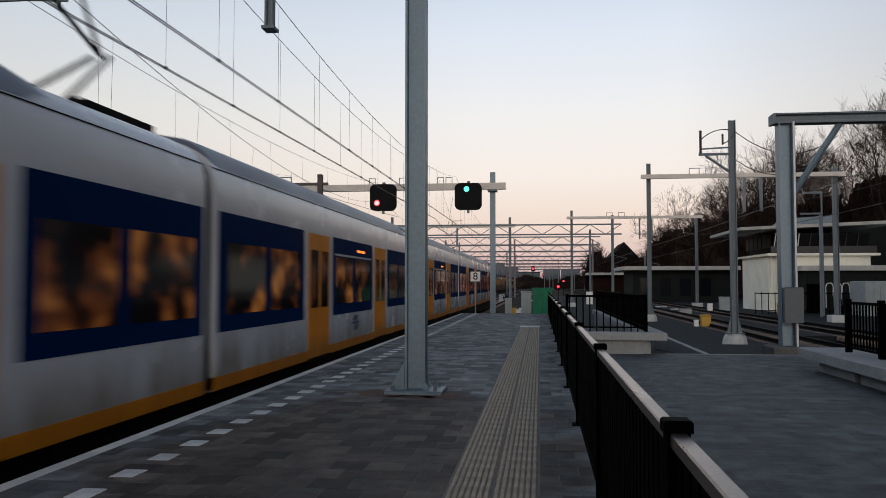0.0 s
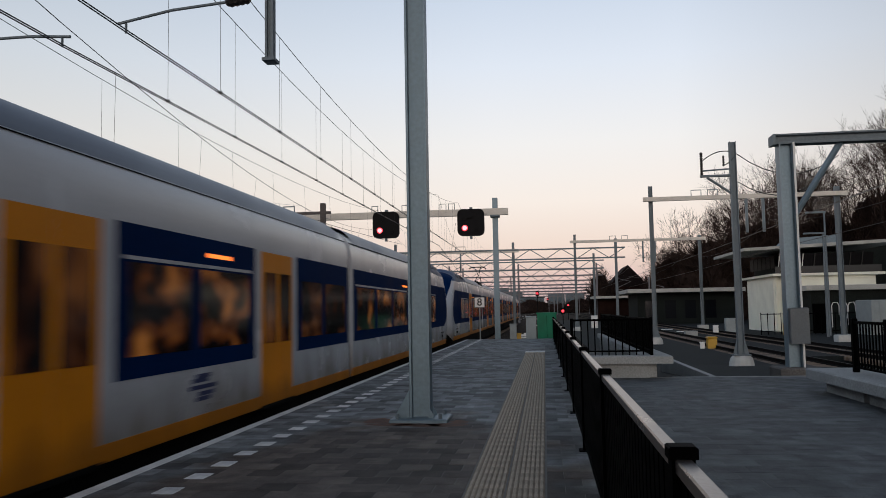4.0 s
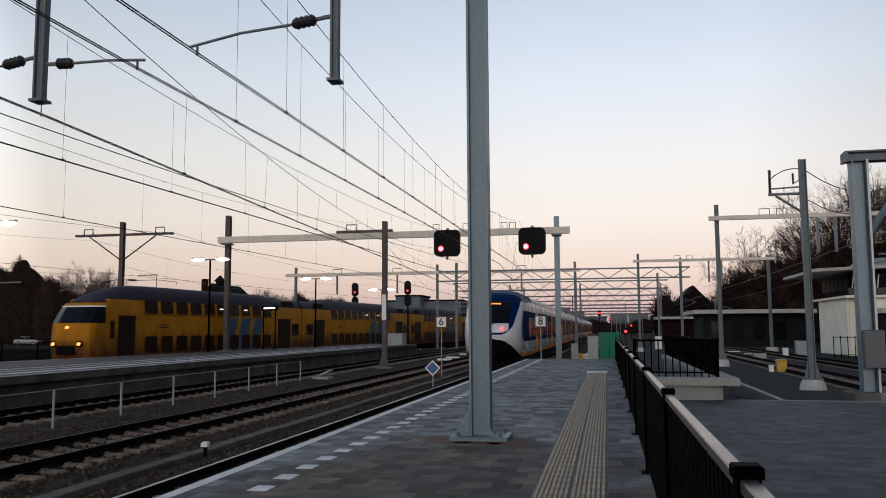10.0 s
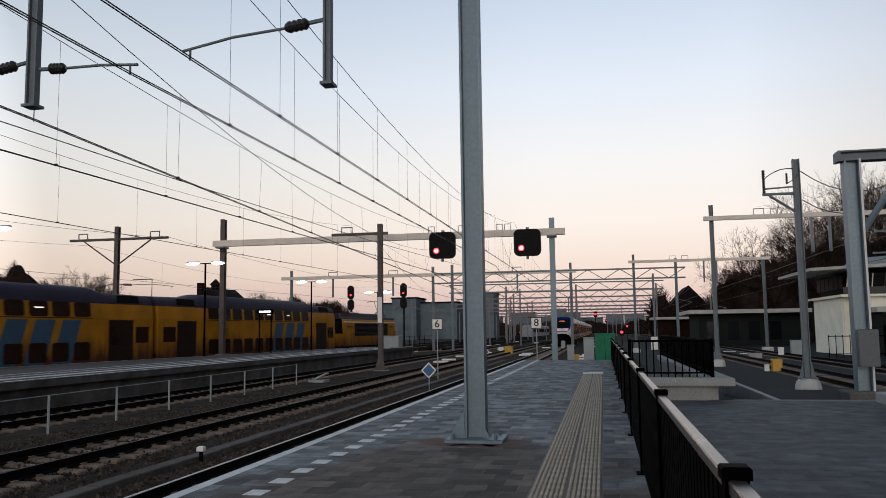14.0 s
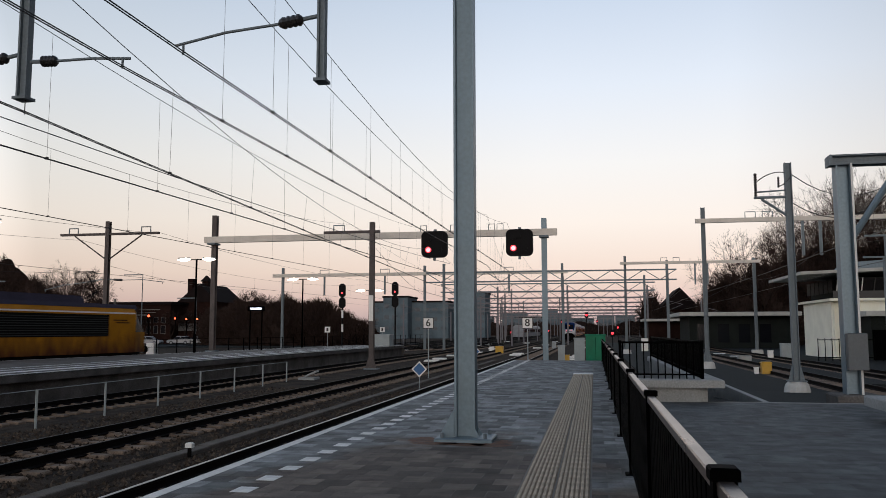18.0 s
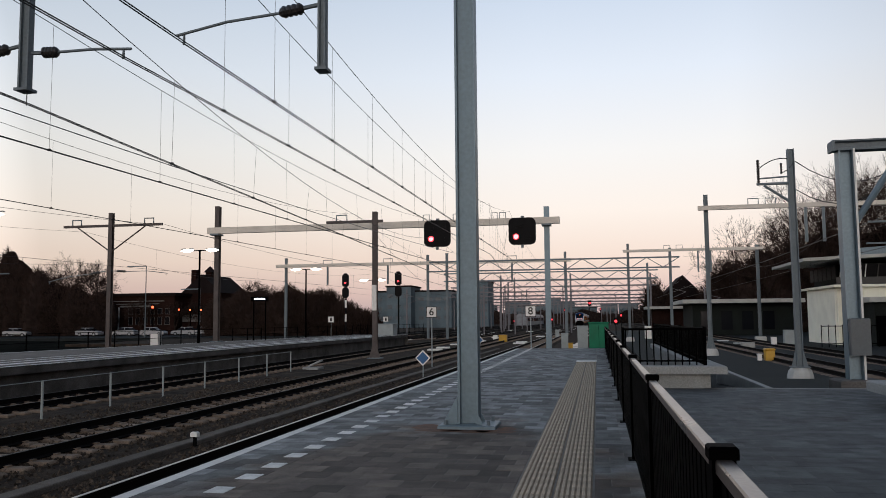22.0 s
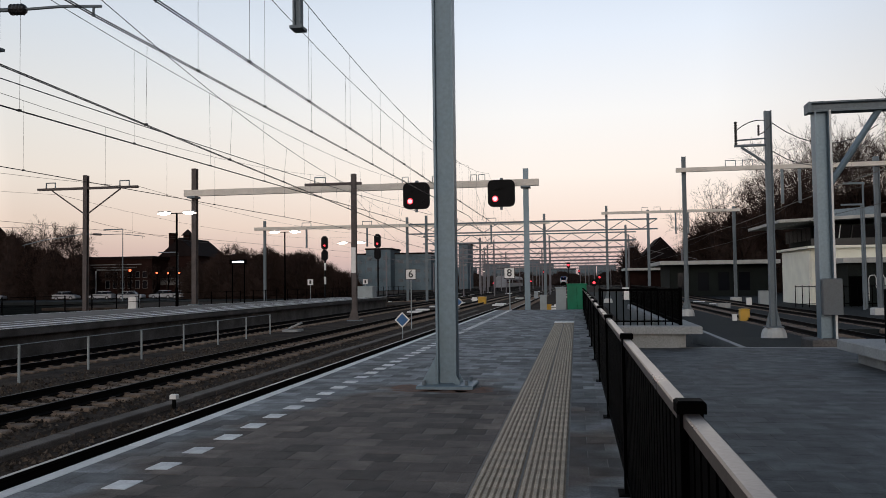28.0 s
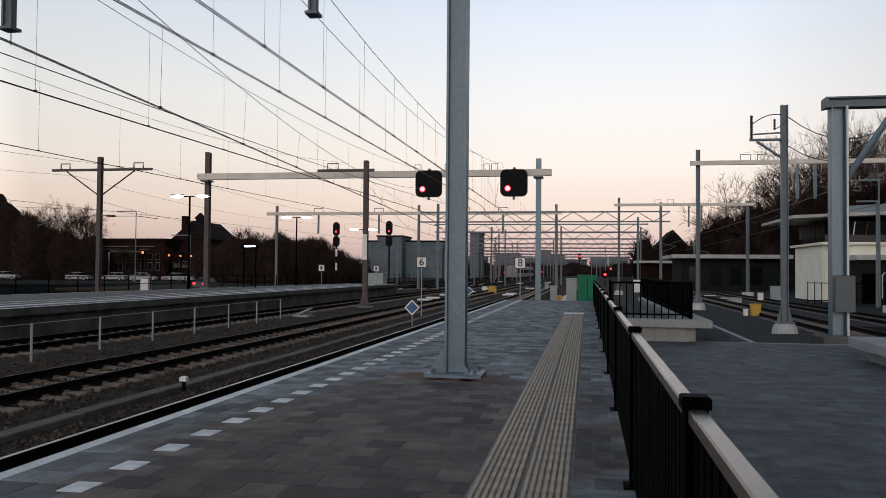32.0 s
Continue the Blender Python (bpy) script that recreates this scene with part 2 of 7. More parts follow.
M_INSULATOR = material("insulator_brown", (0.02, 0.018, 0.018), 0.35, 0, 0.2, 5, 50, 0)
M_SIGNAL = material("signal_board_black", (0.005, 0.005, 0.006), 0.6, 0, 0.3, 6, 60, 0.05, spec=0.1)
M_RED = glow("lamp_red", (1.0, 0.04, 0.06), 2.2)
M_REDCORE = glow("lamp_red_core", (1.0, 0.35, 0.38), 1.9)
M_GREEN = glow("lamp_green", (0.10, 1.0, 0.62), 1.6)
M_LAMP = glow("lamp_warm_white", (1.0, 0.86, 0.70), 6.0)
M_LAMPCOOL = glow("lamp_cool_white", (0.8, 0.85, 1.0), 3.0)
M_ORANGE = glow("destination_display", (1.0, 0.22, 0.03), 1.6)
M_GREENBOX = material("green_painted_cabinet", (0.004, 0.16, 0.082), 0.5, 0, 0.25, 2, 40, 0.1, spec=0.2)
M_GREYBOX = material("grey_cabinet", (0.28, 0.32, 0.33), 0.55, 0, 0.2, 2, 40, 0.1)
M_YELLOWBOX = material("yellow_plastic", (0.50, 0.28, 0.01), 0.5, 0, 0.2, 3, 40, 0.1)
M_SIGNWHITE = material("sign_white", (0.72, 0.72, 0.70), 0.5, 0, 0.1, 4, 40, 0)
M_SIGNBLACK = material("sign_black", (0.015, 0.015, 0.015), 0.5, 0, 0.1, 4, 40, 0)
M_SIGNBLUE = material("sign_blue", (0.012, 0.10, 0.26), 0.45, 0, 0.1, 4, 40, 0)
def foot_dust_and_shade(m, foot_tone, top):
    """Adds streaky brown dust along a train's foot, and paints in its shade there."""
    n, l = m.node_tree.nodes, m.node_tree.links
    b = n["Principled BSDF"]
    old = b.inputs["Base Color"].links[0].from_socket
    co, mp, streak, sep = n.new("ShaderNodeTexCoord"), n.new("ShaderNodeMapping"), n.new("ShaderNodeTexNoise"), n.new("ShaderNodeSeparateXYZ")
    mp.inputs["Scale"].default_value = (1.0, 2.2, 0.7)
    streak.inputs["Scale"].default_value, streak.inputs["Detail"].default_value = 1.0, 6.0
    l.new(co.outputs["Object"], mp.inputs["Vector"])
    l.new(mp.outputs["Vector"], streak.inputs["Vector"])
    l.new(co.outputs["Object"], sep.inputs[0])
    # denser towards the foot, where the shade is put into the colour
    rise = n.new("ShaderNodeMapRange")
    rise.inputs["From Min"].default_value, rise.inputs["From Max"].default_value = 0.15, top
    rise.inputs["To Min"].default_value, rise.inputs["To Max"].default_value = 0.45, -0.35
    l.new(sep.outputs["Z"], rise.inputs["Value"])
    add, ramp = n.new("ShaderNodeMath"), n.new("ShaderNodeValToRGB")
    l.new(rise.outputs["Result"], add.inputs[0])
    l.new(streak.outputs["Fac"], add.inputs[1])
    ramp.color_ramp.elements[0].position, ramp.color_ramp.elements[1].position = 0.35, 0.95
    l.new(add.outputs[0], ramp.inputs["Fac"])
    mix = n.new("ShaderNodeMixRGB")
    mix.inputs["Color2"].default_value = (*foot_tone, 1)
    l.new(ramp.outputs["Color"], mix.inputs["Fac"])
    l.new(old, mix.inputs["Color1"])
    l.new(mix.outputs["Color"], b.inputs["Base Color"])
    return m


M_TRAINWHITE = foot_dust_and_shade(material("train_white_paint", (0.54, 0.57, 0.61), 0.25, 0, 0.1, 0.8, 25, 0.01, spec=0.5), (0.24, 0.215, 0.19), 0.95)
M_TRAINBLUE = material("train_blue_paint", (0.001, 0.017, 0.080), 0.5, 0, 0.15, 1, 25, 0.02, spec=0.005)
M_TRAINYELLOW = foot_dust_and_shade(material("train_yellow_paint", (0.72, 0.25, 0.003), 0.5, 0, 0.15, 1, 25, 0.02, spec=0.12), (0.38, 0.135, 0.006), 0.6)
M_TRAINROOF = material("train_roof_grey", (0.22, 0.24, 0.27), 0.5, 0, 0.3, 1, 25, 0.05)
M_TRAINDARK = material("train_dark_underframe", (0.004, 0.004, 0.004), 0.7, 0, 0.3, 2, 25, 0.1, spec=0.05)
M_DDYELLOW = foot_dust_and_shade(material("double_deck_yellow", (0.43, 0.185, 0.010), 0.5, 0, 0.3, 0.7, 20, 0.02, spec=0.06), (0.075, 0.027, 0.012), 1.9)
M_BOXBLUE = material("blue_grey_box", (0.062, 0.08, 0.094), 0.5, 0, 0.2, 2, 40, 0.05)
M_DDBLUE = material("double_deck_blue", (0.045, 0.095, 0.15), 0.5, 0, 0.15, 1, 25, 0.02, spec=0.1)
M_DDROOF = material("double_deck_roof", (0.034, 0.029, 0.050), 0.6, 0, 0.3, 1, 20, 0.05, spec=0.06)
M_GLASSDARK = material("dark_glass", (0.005, 0.006, 0.009), 0.15, 0, 0.2, 1.5, 20, 0, spec=0.12)
M_BRICK = material("dark_brick", (0.024, 0.0125, 0.0105), 0.9, 0, 0.4, 1, 20, 0.3, spec=0.02)
M_BRICKROOF = material("roof_tile_dark", (0.016, 0.012, 0.012), 0.85, 0, 0.3, 1, 14, 0.3, spec=0.03)
M_WALLWHITE = material("white_render_wall", (0.86, 0.86, 0.74), 0.8, 0, 0.15, 0.7, 20, 0.1)
M_ROOFEDGE = material("dull_white_roof_edge", (0.46, 0.46, 0.43), 0.8, 0, 0.3, 0.8, 20, 0.1)
M_WALLGREY = material("grey_office_wall", (0.20, 0.255, 0.29), 0.8, 0, 0.25, 0.3, 8, 0.1)
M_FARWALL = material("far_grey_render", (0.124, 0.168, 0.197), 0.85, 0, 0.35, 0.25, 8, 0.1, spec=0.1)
M_WALLDARK = material("dark_stained_wall", (0.016, 0.020, 0.0185), 0.85, 0, 0.4, 0.6, 12, 0.2, spec=0.1)
M_BARK = material("bark_dark", (0.030, 0.022, 0.019), 0.95, 0, 0.4, 3, 30, 0.4, spec=0.0)
M_TWIG = material("winter_twigs", (0.050, 0.034, 0.029), 0.95, 0, 0.4, 2, 20, 0, random_part=0.4, spec=0.0)
M_HEDGE = material("winter_scrub", (0.034, 0.024, 0.021), 0.95, 0, 0.5, 0.9, 9, 1.0, dark=(0.016, 0.012, 0.011), random_part=0.5, spec=0.0)
M_RUST = material("rust_stain", (0.17, 0.075, 0.04), 0.95, 0, 0.6, 9, 60, 0.2, dark=(0.05, 0.035, 0.03))
M_CARWHITE = material("car_silver_paint", (0.30, 0.31, 0.33), 0.35, 0.1, 0.1, 2, 20, 0)
M_TYRE = material("tyre_black", (0.015, 0.015, 0.015), 0.8, 0, 0.2, 5, 40, 0)


# ---- mesh helpers ----
class Shape:
    """Collects vertices and faces for one mesh."""

    def __init__(self):
        self.v, self.f = [], []

    def box(self, x0, x1, y0, y1, z0, z1, m=None):
        b = len(self.v)
        p = [(x, y, z) for z in (z0, z1) for x, y in ((x0, y0), (x1, y0), (x1, y1), (x0, y1))]
        self.v += [tuple(m @ Vector(q)) for q in p] if m else p
        self.f += [tuple(b + i for i in f) for f in ((3, 2, 1, 0), (4, 5, 6, 7), (0, 1, 5, 4), (1, 2, 6, 5), (2, 3, 7, 6), (3, 0, 4, 7))]
        return self

    def bevel_box(self, x0, x1, y0, y1, z0, z1, c, m=None):
        """A block with its upper edges chamfered."""
        b = len(self.v)
        p = [(x0, y0, z0), (x1, y0, z0), (x1, y1, z0), (x0, y1, z0), (x0, y0, z1 - c), (x1, y0, z1 - c), (x1, y1, z1 - c), (x0, y1, z1 - c),
             (x0 + c, y0 + c, z1), (x1 - c, y0 + c, z1), (x1 - c, y1 - c, z1), (x0 + c, y1 - c, z1)]
        self.v += [tuple(m @ Vector(q)) for q in p] if m else p
        self.f += [tuple(b + i for i in f) for f in ((3, 2, 1, 0), (0, 1, 5, 4), (1, 2, 6, 5), (2, 3, 7, 6), (3, 0, 4, 7), (4, 5, 9, 8), (5, 6, 10, 9), (6, 7, 11, 10), (7, 4, 8, 11), (8, 9, 10, 11))]
        return self

    def tube(self, a, c, r, n=6, r2=None, cap=True):
        a, c = Vector(a), Vector(c)
        d = (c - a).normalized()
        u = d.orthogonal().normalized()
        w = d.cross(u)
        b = len(self.v)
        r2 = r if r2 is None else r2
        for q, rr in ((a, r), (c, r2)):
            for i in range(n):
                t = 2 * math.pi * i / n
                self.v.append(tuple(q + rr * (math.cos(t) * u + math.sin(t) * w)))
        for i in range(n):
            j = (i + 1) % n
            self.f.append((b + i, b + j, b + n + j, b + n + i))
        if cap:
            self.f.append(tuple(b + i for i in reversed(range(n))))
            self.f.append(tuple(b + n + i for i in range(n)))
        return self

    def line(self, pts, r, n=4):
        """One bent tube through the points."""
        pts = [Vector(q) for q in pts]
        b = len(self.v)
        for k, q in enumerate(pts):
            d = (pts[min(k + 1, len(pts) - 1)] - pts[max(k - 1, 0)]).normalized()
            u = Vector((0, 0, 1)).cross(d)
            u = u.normalized() if u.length > 0.05 else d.cross(Vector((0, 1, 0))).normalized()
            w = d.cross(u)
            for i in range(n):
                t = 2 * math.pi * (i + 0.5) / n
                self.v.append(tuple(q + r * (math.cos(t) * u + math.sin(t) * w)))
        for k in range(len(pts) - 1):
            for i in range(n):
                j = (i + 1) % n
                self.f.append((b + k * n + i, b + k * n + j, b + (k + 1) * n + j, b + (k + 1) * n + i))
        self.f.append(tuple(b + i for i in reversed(range(n))))
        self.f.append(tuple(b + (len(pts) - 1) * n + i for i in range(n)))
        return self

    def lathe(self, a, c, radii, n=8):
        """A turned body from a to c; radii at even steps."""
        a, c = Vector(a), Vector(c)
        d = (c - a).normalized()
        u = d.orthogonal().normalized()
        w = d.cross(u)
        b, m = len(self.v), len(radii)
        for k, r in enumerate(radii):
            q = a.lerp(c, k / (m - 1))
            for i in range(n):
                t = 2 * math.pi * i / n
                self.v.append(tuple(q + r * (math.cos(t) * u + math.sin(t) * w)))
        for k in range(m - 1):
            for i in range(n):
                j = (i + 1) % n
                self.f.append((b + k * n + i, b + k * n + j, b + (k + 1) * n + j, b + (k + 1) * n + i))
        self.f.append(tuple(b + i for i in reversed(range(n))))
        self.f.append(tuple(b + (m - 1) * n + i for i in range(n)))
        return self

    def prism(self, outline, y0, y1, m=None):
        """An outline in x and z, drawn along y."""
        b, n = len(self.v), len(outline)
        p = [(x, y, z) for y in (y0, y1) for x, z in outline]
        self.v += [tuple(m @ Vector(q)) for q in p] if m else p
        for i in range(n):
            j = (i + 1) % n
            self.f.append((b + i, b + j, b + n + j, b + n + i))
        self.f.append(tuple(b + i for i in reversed(range(n))))
        self.f.append(tuple(b + n + i for i in range(n)))
        return self

    def loft(self, rings, closed=True):
        b, n = len(self.v), len(rings[0])
        for ring in rings:
            self.v += [tuple(p) for p in ring]
        for k in range(len(rings) - 1):
            for i in range(n if closed else n - 1):
                j = (i + 1) % n
                self.f.append((b + k * n + i, b + k * n + j, b + (k + 1) * n + j, b + (k + 1) * n + i))
        return self

    def quad(self, *p):
        b = len(self.v)
        self.v += [tuple(q) for q in p]
        self.f.append(tuple(range(b, b + len(p))))
        return self

    def mesh(self, name):
        me = bpy.data.meshes.new(name)
        me.from_pydata(self.v, [], self.f)
        me.update()
        return me


def mesh_of(shape, name, mat, smooth=False):
    me = shape.mesh(name)
    bm = bmesh.new()
    bm.from_mesh(me)
    bmesh.ops.recalc_face_normals(bm, faces=bm.faces)
    bm.to_mesh(me)
    bm.free()
    me.materials.append(mat)
    if smooth:
        for p in me.polygons:
            p.use_smooth = True
        me.set_sharp_from_angle(angle=radians(38))
    return me


def part(name, shape, mat, parent, label="", at=None, smooth=False):
    """One mesh object under a thing or a part; shape may be a ready mesh."""
    me = shape if isinstance(shape, bpy.types.Mesh) else mesh_of(shape, name, mat, smooth)
    ob = new(name, me)
    ob.parent = parent
    if at is not None:
        ob.matrix_basis = at
    if label:
        ob["label"] = label
    return ob


def thing(name, label, category, at=None, group="", kind=""):
    ob = new(name)
    ob.empty_display_size = 0.2
    if at is not None:
        ob.matrix_basis = at
    return tagged(ob, label, category, group, kind)


def solid(name, shape, mat, label, category, at=None, group="", kind="", smooth=False):
    ob = new(name, shape if isinstance(shape, bpy.types.Mesh) else mesh_of(shape, name, mat, smooth))
    if at is not None:
        ob.matrix_basis = at
    return tagged(ob, label, category, group, kind)


def h_section(w, d, t=0.02, flange=0.028):
    """Outline of an H column: flanges across x, in x and z."""
    a, b, h = w / 2, d / 2, t / 2
    return [(-a, -b), (a, -b), (a, -b + flange), (h, -b + flange), (h, b - flange), (a, b - flange), (a, b), (-a, b), (-a, b - flange), (-h, b - flange), (-h, -b + flange), (-a, -b + flange)]


UPRIGHT = Matrix.Rotation(radians(90), 4, "X")


def column(sh, w, d, z0, z1, x=0.0, y=0.0, turn=0.0):
    """An H column standing from z0 to z1; turn in degrees about its axis."""
    m = Matrix.Translation((x, y, 0)) @ Matrix.Rotation(radians(turn), 4, "Z") @ UPRIGHT
    sh.prism(h_section(w, d), z0, z1, m)
    return sh


# ---- plan: x across the tracks, y along them, z up from the top of the near platform ----
RAIL, BED = -0.76, -1.0
EDGE = -3.75
TRACKS = {"A": -5.55, "B": -10.2, "C": -15.75}

ground = solid("ground", Shape().box(-900, 900, -300, 2600, -2.0, -1.3), M_SOIL, "dark soil and ballast between and beyond the tracks", "ground", kind="structure")
near_bed = solid("ballast_bed", Shape().box(-17.9, -3.95, -30, 420, -1.29, BED), M_BALLAST, "brown crushed stone ballast bed under the tracks", "ballast", kind="structure")
yard_bed = solid("ballast_bed", Shape().box(-60, -17.9, 84, 420, -1.29, BED - 0.01), M_BALLAST, "dark ballast of the yard tracks ahead", "ballast", kind="structure")
side_bed = solid("ballast_bed", Shape().box(-3.9, 40, 38.6, 420, -1.29, BED + 0.005), M_BALLAST, "dark ballast beyond the end of the platform", "ballast", kind="structure")
rear_bed = solid("ballast_bed", Shape().box(-40, -26.2, -60, 84, -1.29, BED - 0.02), M_BALLAST, "dark ballast behind the far platform", "ballast", kind="structure")


# ---- tracks ----
def rail_outline():
    """Outline of a rail, its foot at z = -0.16 and its head at 0."""
    # foot drawn wide and black, for the shadow and grease under the rail
    half = [(0.11, -0.17), (0.11, -0.15), (0.02, -0.13), (0.018, -0.04), (0.036, -0.03), (0.036, -0.006), (0.028, 0.0)]
    return half + [(-x, z) for x, z in reversed(half)]


SLEEPER = None


def track(name, x, y0, y1, parts=0, turn=0.0, label="railway track on concrete sleepers in brown ballast"):
    """A track along y from y0 to y1; the sleepers nearest the platform are parts of their own."""
    at = Matrix.Translation((x, 0, RAIL)) @ Matrix.Rotation(turn, 4, "Z")
    t = thing("railway_track", label, "track", at, group="tracks", kind="structure")
    for s in (-0.7535, 0.7535):
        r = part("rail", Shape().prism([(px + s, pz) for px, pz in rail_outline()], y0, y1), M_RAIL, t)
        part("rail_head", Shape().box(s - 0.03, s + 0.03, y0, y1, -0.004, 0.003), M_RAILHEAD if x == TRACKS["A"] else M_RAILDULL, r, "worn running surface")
    global SLEEPER
    if SLEEPER is None:
        sh = Shape()
        for a, b, z in ((-1.26, -0.45, -0.155), (-0.45, 0.45, -0.185), (0.45, 1.26, -0.155)):
            sh.bevel_box(a, b, -0.14, 0.14, -0.34, z, 0.03)
        for s in (-0.7535, 0.7535):
            for e in (-0.12, 0.12):
                sh.box(s + e - 0.035, s + e + 0.035, -0.06, 0.06, -0.16, -0.13)
        SLEEPER = mesh_of(sh, "sleeper", M_SLEEPER)
    n = int((y1 - y0) / 0.6)
    rest = Shape()
    for i in range(n):
        y = y0 + 0.3 + i * 0.6
        if parts and 5 < y < 5 + parts * 0.6:
            part("sleeper", SLEEPER, M_SLEEPER, t, at=pose(random.uniform(-0.02, 0.02), y, random.uniform(-0.012, 0.004), 0, 0, random.uniform(-0.6, 0.6)))
        elif y < 130:
            rest.bevel_box(-1.26, 1.26, y - 0.14, y + 0.14, -0.34, -0.16, 0.03)
    if rest.v:
        tagged(part("sleepers", rest, M_SLEEPER, t), kind="stuff")
    return t


track("track", TRACKS["A"], -30, 420, 60)
track("track", TRACKS["B"], -30, 420, 110)
track("track", TRACKS["C"], -30, 420, 60)
REAR_TURN = -math.atan(0.1)
REAR_X = -28.6 - 0.1 * 42
track("track", REAR_X, -60, 150, 0, REAR_TURN, "railway track behind the far platform, curving in ahead")
track("track", 9.9, 20, 420, 0, 0.0, "railway track beside the station building")
track("track", 14.2, 20, 420, 0, 0.0, "railway track beside the station building")
for x in (-20.5, -25.0, -29.5, -34.0):
    track("track", x, 100, 420, 0, 0.0, "yard track ahead among the gantries")

# cable trough between the first two tracks
trough = thing("cable_trough", "grey concrete cable trough lids between two tracks", "trough", kind="structure")
lid = mesh_of(Shape().bevel_box(-0.15, 0.15, -0.495, 0.495, -0.12, 0.04, 0.015), "lid", M_TROUGH)
for i in range(60):
    part("lid", lid, M_TROUGH, trough, at=pose(-7.78 + random.uniform(-0.01, 0.01), 5 + i, BED + 0.05 + random.uniform(-0.01, 0.01), 0, 0, random.uniform(-0.5, 0.5)))

# ---- near platform ----
platform = thing("platform_near", "grey paved station platform with white edge line", "platform", kind="structure")
part("platform_base", Shape().box(EDGE + 0.02, 9.0, -14, 16.6, -1.29, -0.075).box(EDGE + 0.02, 0.55, 16.6, 38.4, -1.29, -0.075).box(0.55, 2.6, 16.6, 38.4, -1.29, -0.6), M_CONCRETE, platform, "concrete platform wall")
edge_mesh = mesh_of(Shape().bevel_box(EDGE, EDGE + 0.14, -0.995, 0.995, -0.12, 0.0, 0.012), "edge_stone", M_EDGE)
for i in range(26):
    part("edge_stone", edge_mesh, M_EDGE, platform, at=pose(random.uniform(-0.004, 0.004), -12.6 + 2 * i, 0))
part("platform_lip", Shape().box(EDGE - 0.06, EDGE + 0.1, -14, 38.4, -0.24, -0.125), M_CONCRETE, platform, "dark concrete overhang")
part("joint_bed", Shape().box(EDGE + 0.14, 9.0, -14, 16.6, -0.074, 0.0).box(EDGE + 0.14, 0.55, 16.6, 38.4, -0.074, 0.0), M_JOINT, platform, "sand joints between the pavers")

# ---- near gantry: its column stands on the platform ----
GY = 10.35
gantry = thing("catenary_gantry", "grey galvanised steel catenary gantry column bolted to the platform", "gantry")
part("column", column(Shape(), 0.25, 0.26, 0.05, 8.6, -1.62, GY, 90), M_STEEL, gantry)
part("base_plate", Shape().bevel_box(-1.98, -1.26, GY - 0.3, GY + 0.3, 0.0, 0.05, 0.012), M_STEEL, gantry)
for s, w, h in ((-1, 0.31, 0.40), (1, 0.18, 0.16)):
    for e in (-0.14, 0.14):
        part("gusset", Shape().prism([(-1.62 + s * 0.13, 0.05), (-1.62 + s * w, 0.05), (-1.62 + s * w, 0.08), (-1.62 + s * 0.13, h)], GY + e - 0.01, GY + e + 0.01), M_STEEL, gantry)
    for e in (-1, 1):
        part("bolt", Shape().tube((-1.62 + s * 0.27, GY + e * 0.22, 0.05), (-1.62 + s * 0.27, GY + e * 0.22, 0.11), 0.026, 6), M_STEEL_D, gantry)
part("beam", Shape().box(-14.2, -1.5, GY - 0.14, GY + 0.14, 8.6, 8.9), M_STEEL, gantry)
for x, w in ((-3.6, 0.11), (-8.19, 0.16), (-13.2, 0.16)):
    st = part("drop_post", column(Shape(), 0.12, w, 4.8, 8.6, x, GY, 90), M_STEEL_D, gantry)
    part("end_plate", Shape().box(x - w / 2 - 0.03, x + w / 2 + 0.03, GY - 0.1, GY + 0.13, 4.76, 4.8), M_STEEL_D, st)

# ---- overhead wires ----
def wire(name, pts, r, label="dark overhead wire above the track"):
    return solid(name, Shape().line(pts, r, 5), M_WIRE, label, "wire", group="overhead wires")


def sag(x0, z0, y0, x1, z1, y1, dip, n=14):
    return [(x0 + (x1 - x0) * i / n, y0 + (y1 - y0) * i / n, z0 + (z1 - z0) * i / n - 4 * dip * (i / n) * (1 - i / n)) for i in range(n + 1)]


def catenary(xs, zc, zm, ys, droppers=8, double=True, dip=1.0, mx=None):
    """Contact wires and messenger over one track, held at the y's of ys: x and heights at each of them (mx: x of the messenger)."""
    c = thing("overhead_line", "thin dark contact and messenger wires with droppers over a track", "wire", group="overhead lines")
    n = len(ys)
    zc, zm, dip = ([v] * n if isinstance(v, (int, float)) else list(v) for v in (zc, zm, dip))
    mx = mx or xs
    for k in range(n - 1):
        m = sag(mx[k], zm[k], ys[k], mx[k + 1], zm[k + 1], ys[k + 1], dip[k], 16)
        part("messenger", Shape().line(m, 0.008, 4), M_WIRE, c)
        for s in ((-0.025, 0.025) if double else (0.0,)):
            part("contact_wire", Shape().line([(xs[k] + s, ys[k], zc[k]), (xs[k + 1] + s, ys[k + 1], zc[k + 1])], 0.0095, 4), M_WIRE, c)
        for i in range(1, droppers):
            u = i / droppers
            y = ys[k] + (ys[k + 1] - ys[k]) * u
            x, x2 = xs[k] + (xs[k + 1] - xs[k]) * u, mx[k] + (mx[k + 1] - mx[k]) * u
            foot = zc[k] + (zc[k + 1] - zc[k]) * u
            top = zm[k] + (zm[k + 1] - zm[k]) * u - 4 * dip[k] * u * (1 - u)
            d = part("dropper", Shape().line([(x, y, foot), (x2, y, top)], 0.004, 3), M_WIRE, c)
            part("clamp", Shape().box(x - 0.032, x + 0.032, y - 0.022, y + 0.022, foot - 0.014, foot + 0.032), M_WIRE, d)
    return c


